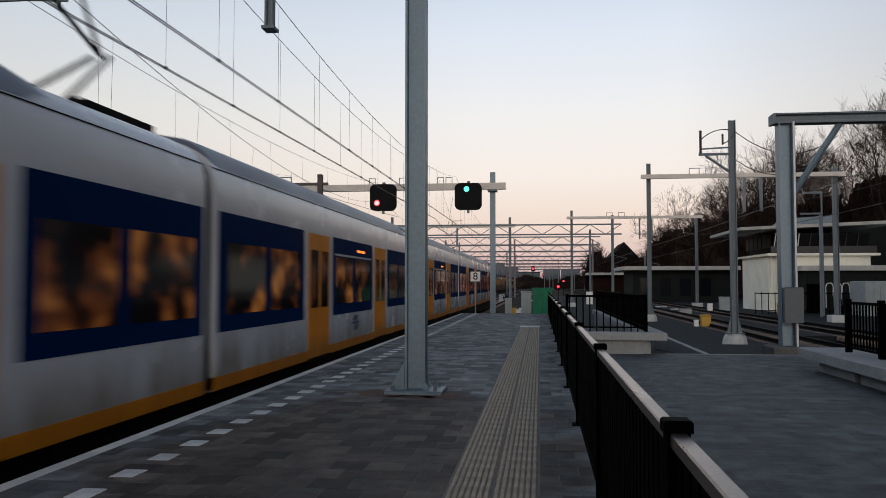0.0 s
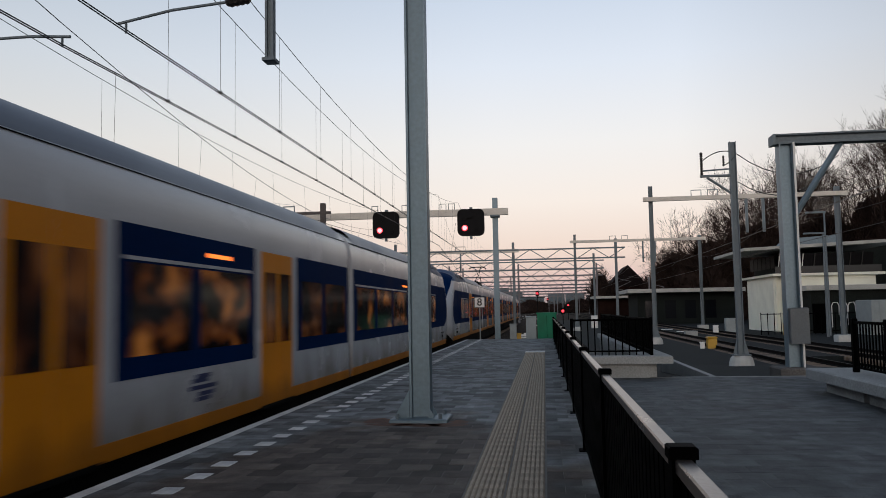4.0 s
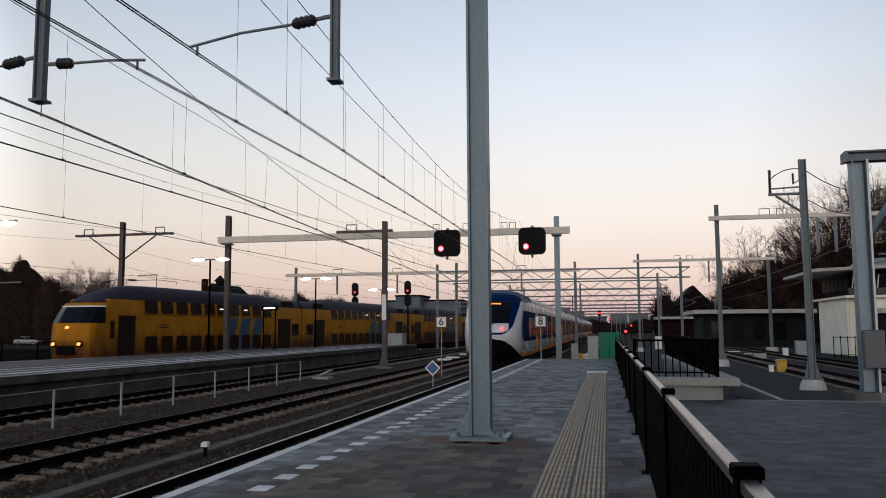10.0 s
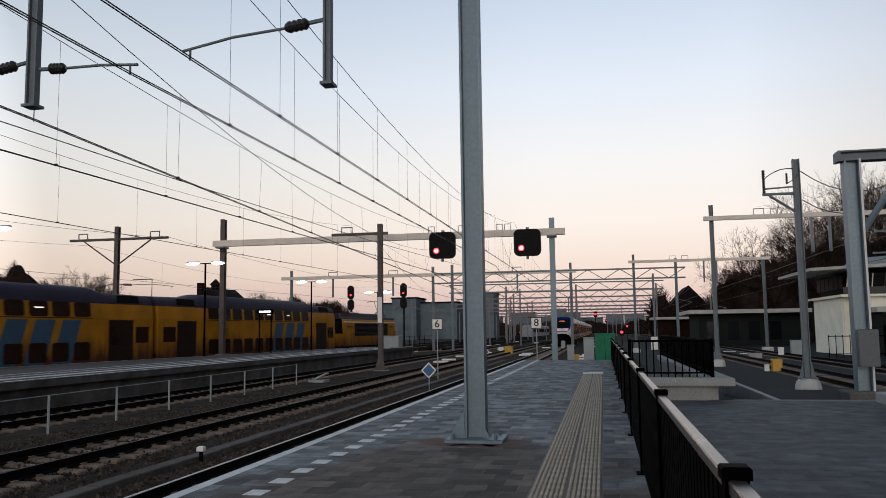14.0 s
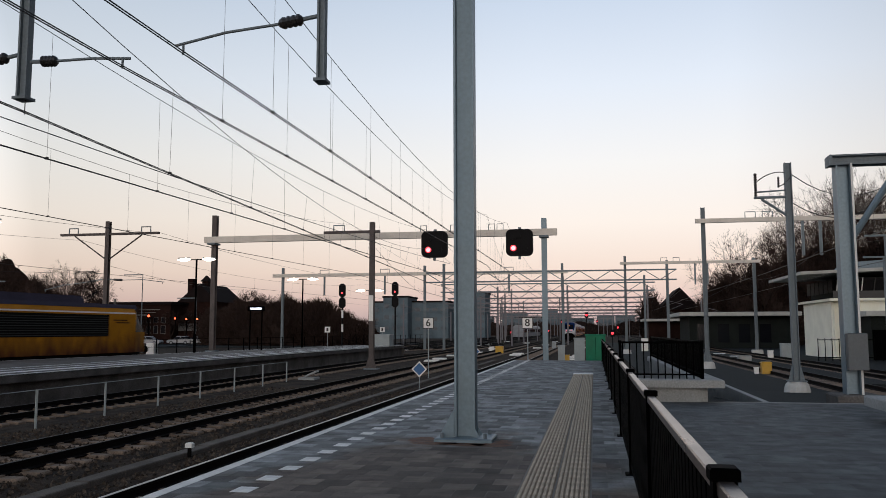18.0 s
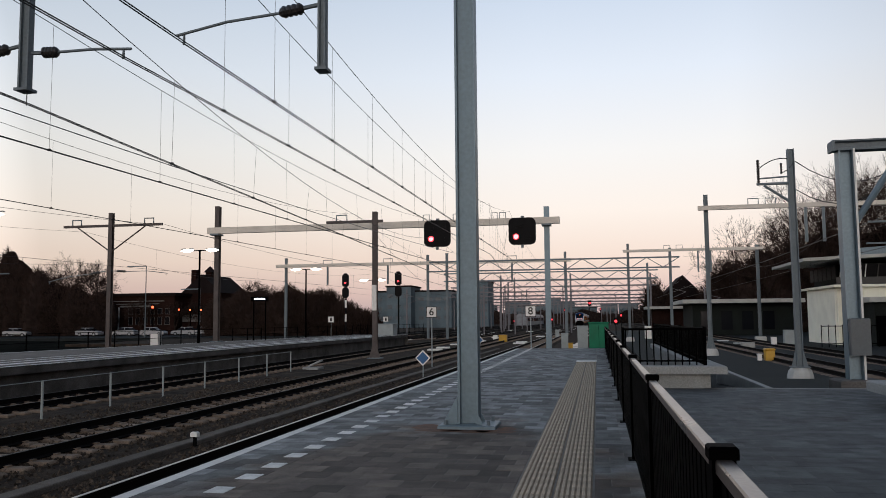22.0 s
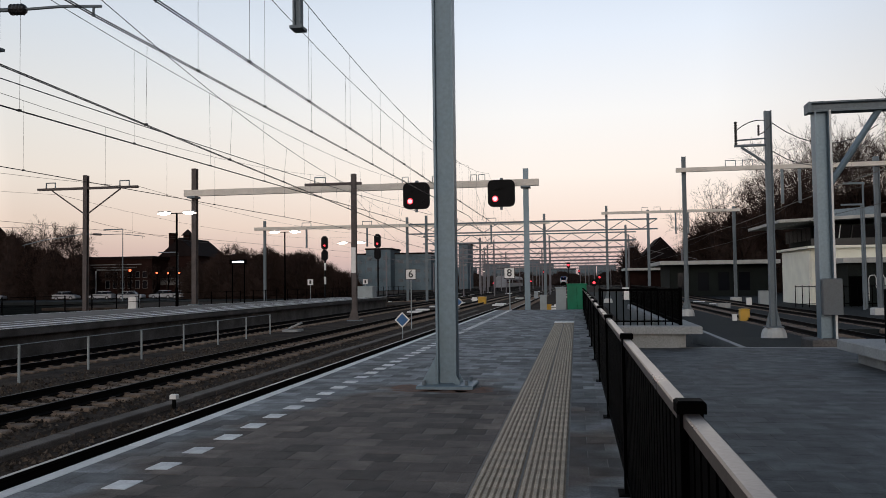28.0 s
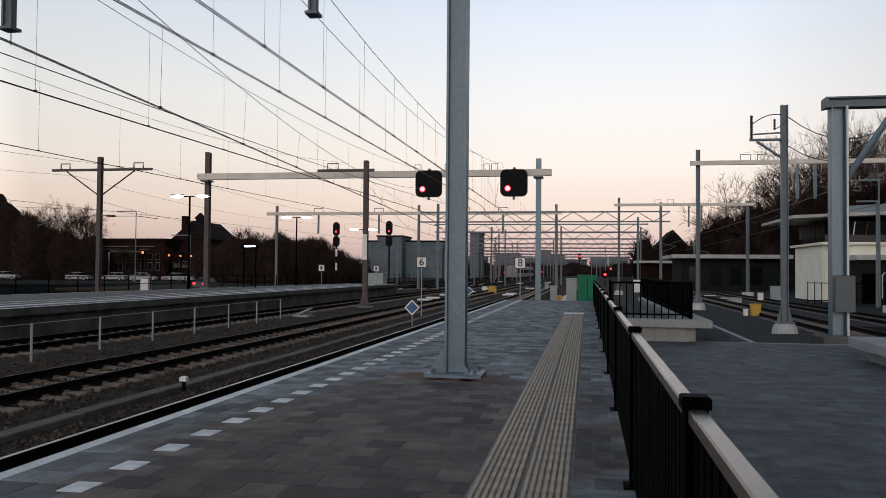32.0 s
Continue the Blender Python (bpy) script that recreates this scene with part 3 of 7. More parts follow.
FAR_Y = 52.0
catenary([-5.3, -5.64, -5.41, -5.7, -5.4], [5.28, 5.3, 5.27, 5.28, 5.28], [7.9, 7.96, 8.32, 7.85, 7.85], [-30, GY, FAR_Y, 95, 140], 13, dip=[1, 1.21, 1, 1, 1])
catenary([-6.2, -6.59, -6.7, -9.5], [5.14, 5.16, 5.58, 5.3], [8.15, 8.23, 8.87, 8.2], [-30, GY, FAR_Y, 95], 13, dip=[0.9, 1.08, 0.9, 0.9])
catenary([-6.6, -8.13, -10.63, -10.2], [4.54, 4.57, 4.52, 4.6], [6.9, 6.85, 6.82, 6.9], [-30, GY, FAR_Y, 95], 9, dip=[1, 1.38, 1, 1], mx=[-6.6, -8.15, -10.26, -10.2])
catenary([-10.4, -10.93, -10.31, -10.2, -10.4], [4.9, 4.84, 5.14, 4.92, 4.92], [7.6, 7.76, 7.93, 7.6, 7.6], [-30, GY, FAR_Y, 95, 140], 10, dip=[0.75, 0.81, 0.75, 0.75, 0.75], mx=[-10.4, -10.9, -10.48, -10.2, -10.4])
catenary([-15.6, -16.91, -15.84, -15.6, -15.9], [4.9, 4.87, 5.2, 4.9, 4.9], [7.3, 7.38, 8.49, 7.4, 7.2], [-30, 14, FAR_Y, 95, 140], 9, dip=[0.8, 0.76, 0.8, 0.8, 0.8])
catenary([-33.5, -28.9, -24.2], 4.8, 6.6, [-20, 42, 88], 7)
wire("stay_wire", [(-12.1, -8, 5.45)] + sag(-11.25, 5.5, GY, -9.15, 5.73, FAR_Y, 0.18), 0.012, "thin dark wire drawn slantwise over the tracks")
wire("hanger_wire", [(-8.15, GY, 4.76), (-8.15, GY, 4.54)], 0.008, "short hanger under a gantry post")


def arm(parent, a, b, x_ins, z_up=0.15):
    """A registration arm from a post at a to the wire at b with its insulator near the post."""
    a, b = Vector(a), Vector(b)
    p, q = a.lerp(b, 0.1), a.lerp(b, 0.27)
    ins = Shape().lathe(p, q, [0.03, 0.06] + [0.082, 0.084, 0.07] * 4 + [0.06, 0.03], 10)
    part("insulator", ins, M_INSULATOR, parent)
    mid = q.lerp(b, 0.5) + Vector((0, 0, z_up))
    side = 0.12 if a.x > b.x else -0.12
    part("pin", Shape().tube(a, p, 0.03, 6), M_STEEL_D, parent)
    part("arm_tube", Shape().line([q, q.lerp(mid, 0.7), mid, b], 0.022, 6), M_STEEL_D, parent)
    part("steady_clamp", Shape().tube(b + Vector((side, 0, 0.0)), b + Vector((side, 0, -0.14)), 0.018, 5), M_STEEL_D, parent)


for a, b, up in (((-3.66, GY, 5.70), (-5.78, GY, 5.42), 0.04), ((-8.08, GY, 5.33), (-6.48, GY, 5.28), 0.02), ((-8.25, GY, 5.46), (-10.4, GY, 5.1), 0.02)):
    ra = thing("registration_arm", "dark steel registration arm with a brown insulator", "insulator", group="registration arms")
    arm(ra, a, b, 0, up)

# ---- far signal gantry ----
sig_gantry = thing("signal_gantry", "grey steel portal gantry across the tracks with two hanging signals", "gantry")
BZ = 7.45
part("beam", Shape().box(-26.35, -2.2, FAR_Y - 0.18, FAR_Y + 0.18, BZ, BZ + 0.42), M_PALESTEEL, sig_gantry)
for x, z0, z1, mat in ((-25.8, 0.0, 9.4, M_STEEL_W), (-3.05, BED, 8.6, M_STEEL)):
    col = part("column", column(Shape(), 0.34, 0.34, z0, z1, x, FAR_Y + 0.36, 0), mat, sig_gantry)
    part("cap_plate", Shape().box(x - 0.3, x + 0.3, FAR_Y - 0.25, FAR_Y + 0.6, BZ - 0.12, BZ - 0.004), M_STEEL_D, col)
    part("foot", Shape().box(x - 0.35, x + 0.35, FAR_Y + 0.05, FAR_Y + 0.7, z0, z0 + 0.08), M_STEEL_D, col)


def hanging_signal(x, red_z=-0.45):
    s = thing("hanging_signal", "black hanging railway signal head with a lit lamp", "signal", pose(x, FAR_Y - 0.6, 6.95), group="hanging signals")
    w, h, c = 0.86, 0.86, 0.34
    out = [(sx * (w - c + c * math.sin(a)), sz * (h - c + c * math.cos(a))) for sx, sz, turn in ((1, -1, 0), (1, 1, 1), (-1, 1, 0), (-1, -1, 1)) for a in [radians(22.5 * (4 - k if turn else k)) for k in range(5)]]
    part("board", Shape().prism(out, -0.12, 0.12), M_SIGNAL, s)
    part("hanger", Shape().box(-0.09, 0.09, 0.1, 0.35, 0.3, 1.0), M_STEEL_D, s)
    part("bracket", Shape().box(-0.08, 0.08, -0.05, 0.05, -1.06, -0.86), M_STEEL_D, s)
    return s


for x in (-10.9, -8.9, -8.3, -6.4, -5.85):
    part("wire_frame", Shape().line([(x - 0.2, FAR_Y, BZ + 0.42), (x - 0.2, FAR_Y, BZ + 0.82), (x + 0.2, FAR_Y, BZ + 0.82), (x + 0.2, FAR_Y, BZ + 0.42)], 0.035, 4), M_STEEL_D, sig_gantry)


sig_l = hanging_signal(-10.05)
sig_r = hanging_signal(-4.55)
for s in (sig_l, sig_r):
    hood = part("red_hood", Shape().tube((-0.38, -0.12, -0.36), (-0.38, -0.2, -0.36), 0.19, 18), M_SIGNAL, s)
    # disc and pale core drawn wider than a lens, to include the bloom
    part("red_lamp", Shape().tube((-0.38, -0.2, -0.36), (-0.38, -0.205, -0.36), 0.19, 18), M_RED, hood, "glowing red lamp")
    part("lamp_core", Shape().tube((-0.38, -0.205, -0.36), (-0.38, -0.209, -0.36), 0.14, 18), M_REDCORE, hood)
    for x, z in ((0.36, -0.36), (-0.38, 0.34)):
        h2 = part("dark_hood", Shape().tube((x, -0.12, z), (x, -0.19, z), 0.17, 18), M_SIGNAL, s)
        part("dark_lens", Shape().tube((x, -0.19, z), (x, -0.195, z), 0.13, 18), M_SIGNAL, h2)
green_hood = part("green_hood", Shape().tube((-0.1, -0.12, 0.46), (-0.1, -0.2, 0.46), 0.19, 18), M_SIGNAL, sig_r)
part("green_lamp", Shape().tube((-0.1, -0.2, 0.46), (-0.1, -0.205, 0.46), 0.17, 18), M_GREEN, green_hood, "glowing green lamp")
# the aspect changes by an added black disc, moved from red lamp to green
# both lamps glow throughout; the disc stands in for switching one off
shutter = part("shutter", Shape().tube((0, -0.215, 0), (0, -0.235, 0), 0.215, 20), M_SIGNAL, sig_r, "added round black disc that hides one of the two lamps")
shutter.matrix_basis = pose(-0.38, 0, -0.36)

# ---- platform furniture and surface ----
TILE = 0.2825
tile_mesh = mesh_of(Shape().bevel_box(-TILE / 2 + 0.002, TILE / 2 - 0.002, -TILE / 2 + 0.002, TILE / 2 - 0.002, -0.06, 0.0, 0.002), "tile", M_PAVER)
rest, beyond = Shape(), Shape()
singles = 0
X0, X1 = EDGE + 0.14, -0.68
rows = int((38.2 + 7.0) / TILE)
for r in range(rows):
    y = -7.0 + (r + 0.5) * TILE
    off = 0.5 * TILE if r % 2 else 0.0
    for lo, hi in ((X0, X1 if y < 26.6 else -0.05), (-0.05, 0.6 if y > 16.4 else 9.0)):
        if lo > -1 and y > 16.4:
            hi = 0.42
        x = lo - off
        while x < hi - 0.02:
            a, b = max(x, lo), min(x + TILE, hi)
            x += TILE
            if b - a < 0.04:
                continue
            dz = random.uniform(0.0012, 0.0035)
            if lo < -1 and b - a > TILE * 0.98 and 3.9 < y < 11.2 and singles < 300:
                singles += 1
                part("tile", tile_mesh, M_PAVER, platform, at=pose((a + b) / 2, y, dz, random.uniform(-0.12, 0.12), random.uniform(-0.12, 0.12)))
            else:
                (beyond if a > 0.3 else rest).bevel_box(a + 0.002, b - 0.002, y - TILE / 2 + 0.002, y + TILE / 2 - 0.002, -0.05, dz, 0.002)
me = beyond.mesh("tiles")
me.materials.append(M_PAVER_BEYOND)
tagged(part("tiles", me, M_PAVER_BEYOND, platform, "darker grey paving tiles beyond the fence"), kind="stuff")
me = rest.mesh("tiles")
me.materials.append(M_PAVER)
tagged(part("tiles", me, M_PAVER, platform, "grey concrete paving tiles in running bond"), kind="stuff")
dash = mesh_of(Shape().bevel_box(-0.088, 0.088, -0.118, 0.118, -0.05, 0.006, 0.005), "white_tile", M_WHITE_TILE)
for i in range(-20, 60):
    part("white_tile", dash, M_WHITE_TILE, platform, at=pose(-3.024 + random.uniform(-0.004, 0.004), 4.55 + i * 2 * TILE, random.uniform(-0.001, 0.002)))
ts = Shape().box(-0.147, 0.147, -0.1415, 0.1415, -0.05, 0.003)
for i in range(7):
    x = -0.123 + i * 0.041
    ts.bevel_box(x - 0.0135, x + 0.0135, -0.141, 0.141, -0.01, 0.0125, 0.004)
tact = mesh_of(ts, "guide_tile", M_GROOVE)
tact.materials.append(M_TACTILE)
for p in tact.polygons:
    p.material_index = 1 if max(tact.vertices[v].co.z for v in p.vertices) > 0.005 else 0
strip = thing("guide_strip", "beige ribbed guide strip set in the paving", "guide strip", kind="structure")
for i in range(-39, 78):
    for x in (-0.519, -0.211):
        part("guide_tile", tact, M_TACTILE, strip, at=pose(x, 4.3 + i * 0.2835, random.uniform(-0.001, 0.0015)))
part("end_tile", Shape().bevel_box(-0.68, -0.05, 26.2, 26.85, -0.05, 0.022, 0.004), M_WHITE_TILE, strip, "white end tile")
part("strip_bed", Shape().box(-0.68, -0.05, -7.0, 26.2, -0.074, -0.014), M_JOINT, strip)
# rusty leak beside the gantry foot
for x, y, a, b in ((-1.95, GY - 0.40, 0.26, 0.15), (-1.27, GY - 0.42, 0.26, 0.13), (-2.14, GY - 0.1, 0.18, 0.22), (-1.62, GY - 0.44, 0.26, 0.13), (-1.12, GY - 0.15, 0.12, 0.16)):
    sh = Shape()
    pts = [(x + a * (1 + random.uniform(-0.3, 0.3)) * math.cos(k * 0.52), y + b * (1 + random.uniform(-0.35, 0.35)) * math.sin(k * 0.52), 0.005) for k in range(12)]
    sh.quad(*pts)
    solid("rust_stain", sh, M_RUST, "thin rust-brown stain on the paving", "stain", kind="structure")

# ---- fence along the platform ----
FX, STEP = 0.335, 2.9
fence = thing("platform_fence", "black steel bar fence with flat bronze-grey handrail", "fence")
post_mesh = mesh_of(Shape().box(-0.032, 0.032, -0.035, 0.035, 0, 0.97).bevel_box(-0.04, 0.04, -0.04, 0.04, 0.97, 1.005, 0.006), "post", M_BLACK)
foot_mesh = mesh_of(Shape().bevel_box(-0.07, 0.07, -0.09, 0.09, 0, 0.012, 0.004), "foot_plate", M_BLACK)
bar_mesh = mesh_of(Shape().box(-0.012, 0.012, -0.042, 0.042, 0.1, 0.94), "bar", M_BLACK)
for i in range(-4, 13):
    y = 2.36 + i * STEP
    pst = part("post", post_mesh, M_BLACK, fence, at=pose(FX, y, 0))
    part("foot_plate", foot_mesh, M_BLACK, pst)
    if i < 12:
        part("handrail", Shape().bevel_box(FX - 0.024, FX + 0.024, y + 0.04, y + STEP - 0.04, 0.935, 0.972, 0.005), M_RAILTOP, fence, "worn bronze-grey flat handrail")
        part("bottom_rail", Shape().box(FX - 0.02, FX + 0.02, y + 0.036, y + STEP - 0.036, 0.08, 0.12), M_BLACK, fence)
        for k in range(24):
            part("bar", bar_mesh, M_BLACK, fence, at=pose(FX, y + 0.1 + k * 0.1175, 0))

# ---- stair opening with its parapet and railing ----
par = thing("stair_parapet", "pale concrete parapet round a stair opening", "parapet", kind="structure")
part("wall", Shape().box(0.5, 1.98, 16.45, 16.62, -0.6, 0.28), M_CONCRETE_L, par)
part("side_wall", Shape().box(1.98, 2.14, 16.62, 31, -0.9, 0.28), M_CONCRETE_L, par)
part("coping", Shape().bevel_box(0.42, 2.42, 16.32, 16.78, 0.28, 0.43, 0.02), M_CONCRETE_L, par)
part("side_coping", Shape().bevel_box(1.9, 2.42, 16.785, 31, 0.28, 0.43, 0.02), M_CONCRETE_L, par)
srail = thing("stair_railing", "black steel bar railing on the stair parapet", "railing")
part("top_rail", Shape().box(0.5, 2.08, 16.66, 16.7, 1.12, 1.16), M_BLACK, srail)
part("bottom_rail", Shape().box(0.5, 2.08, 16.66, 16.7, 0.5, 0.53), M_BLACK, srail)
part("side_top_rail", Shape().box(2.04, 2.08, 16.7, 31, 1.12, 1.16), M_BLACK, srail)
part("side_bottom_rail", Shape().box(2.04, 2.08, 16.7, 31, 0.5, 0.53), M_BLACK, srail)
sbar = mesh_of(Shape().box(-0.008, 0.008, -0.02, 0.02, 0.43, 1.13), "bar", M_BLACK)
sbar2 = mesh_of(Shape().box(-0.012, 0.012, -0.006, 0.006, 0.43, 1.13), "bar", M_BLACK)
for i in range(12):
    part("bar", sbar2, M_BLACK, srail, at=pose(0.55 + i * 0.135, 16.68, 0))
for i in range(118):
    part("bar", sbar, M_BLACK, srail, at=pose(2.06, 16.75 + i * 0.12, 0))
for x, y in ((0.5, 16.68), (2.06, 16.68), (2.06, 21.5), (2.06, 26.3), (2.06, 31)):
    part("post", Shape().bevel_box(x - 0.03, x + 0.03, y - 0.03, y + 0.03, 0.43, 1.18, 0.006), M_BLACK, srail)

# ---- lower ground beside the stair, kerb, masts ----
ramp_ground = solid("ramp", Shape().quad((2.42, 16.62, -0.08), (9.0, 16.62, -0.08), (9.0, 33, -0.925), (2.42, 33, -0.925)), M_ASPHALT, "dark asphalt path falling away from the platform", "path", kind="structure")
yard = solid("yard_ground", Shape().box(2.42, 9.0, 33.0, 38.0, -1.25, -0.93).box(2.42, 45, 38.0, 160, -1.25, -0.93), M_ASPHALT, "dark gravelly ground beside the tracks", "ground", kind="structure")
solid("kerb", Shape().bevel_box(3.18, 3.3, 16.7, 23.5, -0.5, 0.0, 0.01), M_CONCRETE_L, "pale concrete kerb beside the path", "kerb", kind="structure")
solid("platform_edge", Shape().bevel_box(2.42, 9.0, 16.56, 16.64, -0.5, 0.004, 0.01), M_CONCRETE_L, "pale concrete end strip of the paving", "kerb", kind="structure")

portal = thing("steel_portal", "blue-grey galvanised steel portal frame on a plinth", "portal")
part("column", column(Shape(), 0.30, 0.28, 0.12, 4.68, 4.98, 17.4, 90), M_STEEL, portal)
part("plinth", Shape().bevel_box(4.6, 5.45, 17.0, 17.85, -0.5, 0.12, 0.03), M_CONCRETE, portal)
# the beam's shade is put into its colour by a duller steel
part("beam", Shape().prism([(-0.15, 4.68), (0.15, 4.68), (0.15, 4.72), (0.06, 4.74), (0.06, 4.84), (0.15, 4.86), (0.15, 4.89), (-0.15, 4.89), (-0.15, 4.86), (-0.06, 4.84), (-0.06, 4.74), (-0.15, 4.72)], 0, 9.5, Matrix.Translation((4.75, 17.4, 0)) @ Matrix.Rotation(radians(-90), 4, "Z")), M_STEEL_D, portal, "crossbeam in duller steel that stands for its shade")
part("end_cap", Shape().bevel_box(4.72, 4.78, 17.23, 17.57, 4.67, 4.90, 0.03), M_STEEL_D, portal)
part("brace", Shape().tube((5.15, 17.4, 3.25), (6.1, 17.4, 4.7), 0.065, 8), M_STEEL, portal, "diagonal brace")
part("conduit", Shape().line([(5.12, 17.22, 0.12), (5.12, 17.22, 4.7)], 0.022, 6), M_SIGNWHITE, portal, "pale cable conduit")
part("control_box", Shape().bevel_box(4.84, 5.2, 17.04, 17.2, 0.6, 1.32, 0.02), M_BOXBLUE, portal, "grey control box")
part("far_column", column(Shape(), 0.34, 0.36, -0.9, 4.68, 13.6, 17.4, 90), M_STEEL, portal)


def mast(x, y, z0, z1, label, w=0.24, foot=True, turn=90, mat=M_STEEL_D):
    m = thing("catenary_mast", label, "mast", group="catenary masts")
    part("column", column(Shape(), w, w, z0 + (0.4 if foot else 0), z1, x, y, turn), mat, m)
    if foot:
        part("foot", Shape().lathe((x, y, z0 - 0.1), (x, y, z0 + 0.4), [0.46, 0.45, 0.44, 0.42, 0.39, 0.3], 14), M_FOOT, m, "pale concrete foot")
        part("base_plate", Shape().box(x - 0.3, x + 0.3, y - 0.3, y + 0.3, z0 + 0.4, z0 + 0.44), M_STEEL_D, m)
        for s in (-1, 1):
            part("stiffener", Shape().prism([(x + s * 0.14, z0 + 0.44), (x + s * 0.28, z0 + 0.44), (x + s * 0.14, z0 + 1.0)], y - 0.01, y + 0.01), M_STEEL_D, m)
    return m


def insulator(parent, p, h, r=0.07):
    n = max(4, int(h / 0.09))
    return part("insulator", Shape().lathe(p, (p[0], p[1], p[2] + h), [r * 0.5] + [r, r, r * 0.5] * n, 10), M_INSULATOR, parent)


def bow(a, b, dip, n=8):
    a, b = Vector(a), Vector(b)
    return [tuple(a.lerp(b, i / n) - Vector((0, 0, 4 * dip * (i / n) * (1 - i / n)))) for i in range(n + 1)]


m2 = mast(7.05, 31.0, -0.84, 7.45, "grey steel mast with an insulator bracket and cables", 0.23)
part("bracket", Shape().line([(7.0, 31, 6.2), (5.85, 31, 6.2)], 0.05, 6), M_STEEL_D, m2)
part("upper_bracket", Shape().line([(7.0, 31, 6.45), (5.9, 31, 6.4)], 0.03, 6), M_STEEL_D, m2)
part("bracket_brace", Shape().line([(7.0, 31, 5.5), (6.1, 31, 6.15)], 0.05, 6), M_STEEL_D, m2)
insulator(m2, (5.92, 31, 6.25), 0.85, 0.06)
insulator(m2, (6.72, 31, 6.55), 0.4, 0.045)
part("cable", Shape().line(bow((5.92, 31, 6.75), (6.95, 31, 7.1), -0.14), 0.018, 5), M_WIRE, m2)
part("cable", Shape().line(bow((6.75, 31, 6.6), (7.15, 31, 6.95), 0.06), 0.018, 5), M_WIRE, m2)
for a, b, d in (((7.2, 31, 7.0), (11.5, 33, 7.15), 0.75), ((7.2, 31, 5.95), (11.3, 33, 6.75), 0.8)):
    solid("feeder_cable", Shape().line(bow(a, b, d), 0.018, 5), M_WIRE, "dark slack feeder cable between steelwork", "cable", group="feeder cables")


def beam_mast(x0, x1, y, bz, top, ticks):
    """A pair of masts with a crossbeam and small wire frames on it."""
    m = mast(x0, y, -0.9, top, "grey steel catenary portal with a thin crossbeam")
    part("beam", Shape().box(x0 - 0.5, x1 + 0.5, y - 0.42, y - 0.18, bz, bz + 0.26), M_PALESTEEL, m)
    part("far_column", column(Shape(), 0.28, 0.28, -0.5, top - 0.4, x1, y, 90), M_STEEL_D, m)
    part("far_foot", Shape().bevel_box(x1 - 0.48, x1 + 0.48, y - 0.42, y + 0.42, -1.0, -0.5, 0.05), M_FOOT, m)
    for x in ticks:
        f = part("wire_frame", Shape().line([(x - 0.3, y - 0.3, bz + 0.26), (x - 0.3, y - 0.3, bz + 0.62), (x + 0.3, y - 0.3, bz + 0.62), (x + 0.3, y - 0.3, bz + 0.26)], 0.035, 4), M_STEEL_D, m)
        part("drop_post", Shape().box(x + 2.9, x + 3.05, y - 0.35, y - 0.2, bz - 2.1, bz), M_STEEL_D, m)
    return m


beam_mast(6.76, 17.9, 52, 7.95, 8.95, (9.5, 10.5))
beam_mast(3.2, 15.6, 84, 8.0, 8.9, (7.0, 8.2))
catenary([9.6, 10.1, 9.7, 9.9], 4.75, 6.6, [20, 52, 84, 140], 6)
catenary([14.4, 13.9, 14.4, 14.2], 4.75, 6.6, [20, 52, 84, 140], 6)

# ---- low wall with fence at the side ----
lw = thing("low_wall", "pale concrete low wall with overhanging coping", "wall", kind="structure")
part("wall", Shape().box(4.35, 4.75, 5.5, 11.9, -0.06, 0.2), M_CONCRETE_L, lw)
part("coping", Shape().bevel_box(4.12, 5.0, 5.5, 13.85, 0.2, 0.36, 0.02), M_CONCRETE_L, lw)
part("end_block", Shape().box(4.35, 4.9, 12.1, 13.6, -0.06, 0.2), M_CONCRETE_L, lw)
sf = thing("side_fence", "black steel bar fence on a low concrete wall", "fence")
for y in (5.9, 7.35, 8.8, 10.25, 11.7, 12.9):
    part("post", Shape().bevel_box(4.52, 4.6, y - 0.04, y + 0.04, 0.36, 1.16, 0.008), M_BLACK, sf)
part("top_rail", Shape().box(4.535, 4.585, 5.9, 12.9, 1.08, 1.12), M_BLACK, sf)
part("bottom_rail", Shape().box(4.54, 4.58, 5.9, 12.9, 0.42, 0.45), M_BLACK, sf)
fb = mesh_of(Shape().box(-0.008, 0.008, -0.012, 0.012, 0.44, 1.1), "bar", M_BLACK)
for i in range(62):
    part("bar", fb, M_BLACK, sf, at=pose(4.56, 5.95 + i * 0.112, 0))

# ---- cabinets and small lineside things ----
cab = thing("relay_cabinet", "green painted steel relay cabinet with a dark lid", "cabinet")
part("body", Shape().bevel_box(-0.40, 0.52, 39.6, 40.5, -1.0, 1.14, 0.02), M_GREENBOX, cab)
part("lid", Shape().bevel_box(-0.44, 0.56, 39.55, 40.55, 1.14, 1.2, 0.02), M_GREENBOX, cab)
part("door_seam", Shape().box(0.05, 0.065, 39.592, 39.6, -0.6, 1.05), M_BLACK, cab)
grey = thing("grey_cabinet", "pale grey lineside cabinet beside a green one", "cabinet")
part("body", Shape().bevel_box(-0.95, -0.46, 39.7, 40.4, -1.0, 0.98, 0.02), M_GREYBOX, grey)
part("lid", Shape().bevel_box(-0.98, -0.44, 39.66, 40.44, 0.98, 1.03, 0.015), M_GREYBOX, grey)
yb = thing("yellow_box", "yellow plastic grit box on the ground", "box")
part("body", Shape().bevel_box(8.72, 9.2, 45.8, 46.3, -1.0, -0.38, 0.04), M_YELLOWBOX, yb)
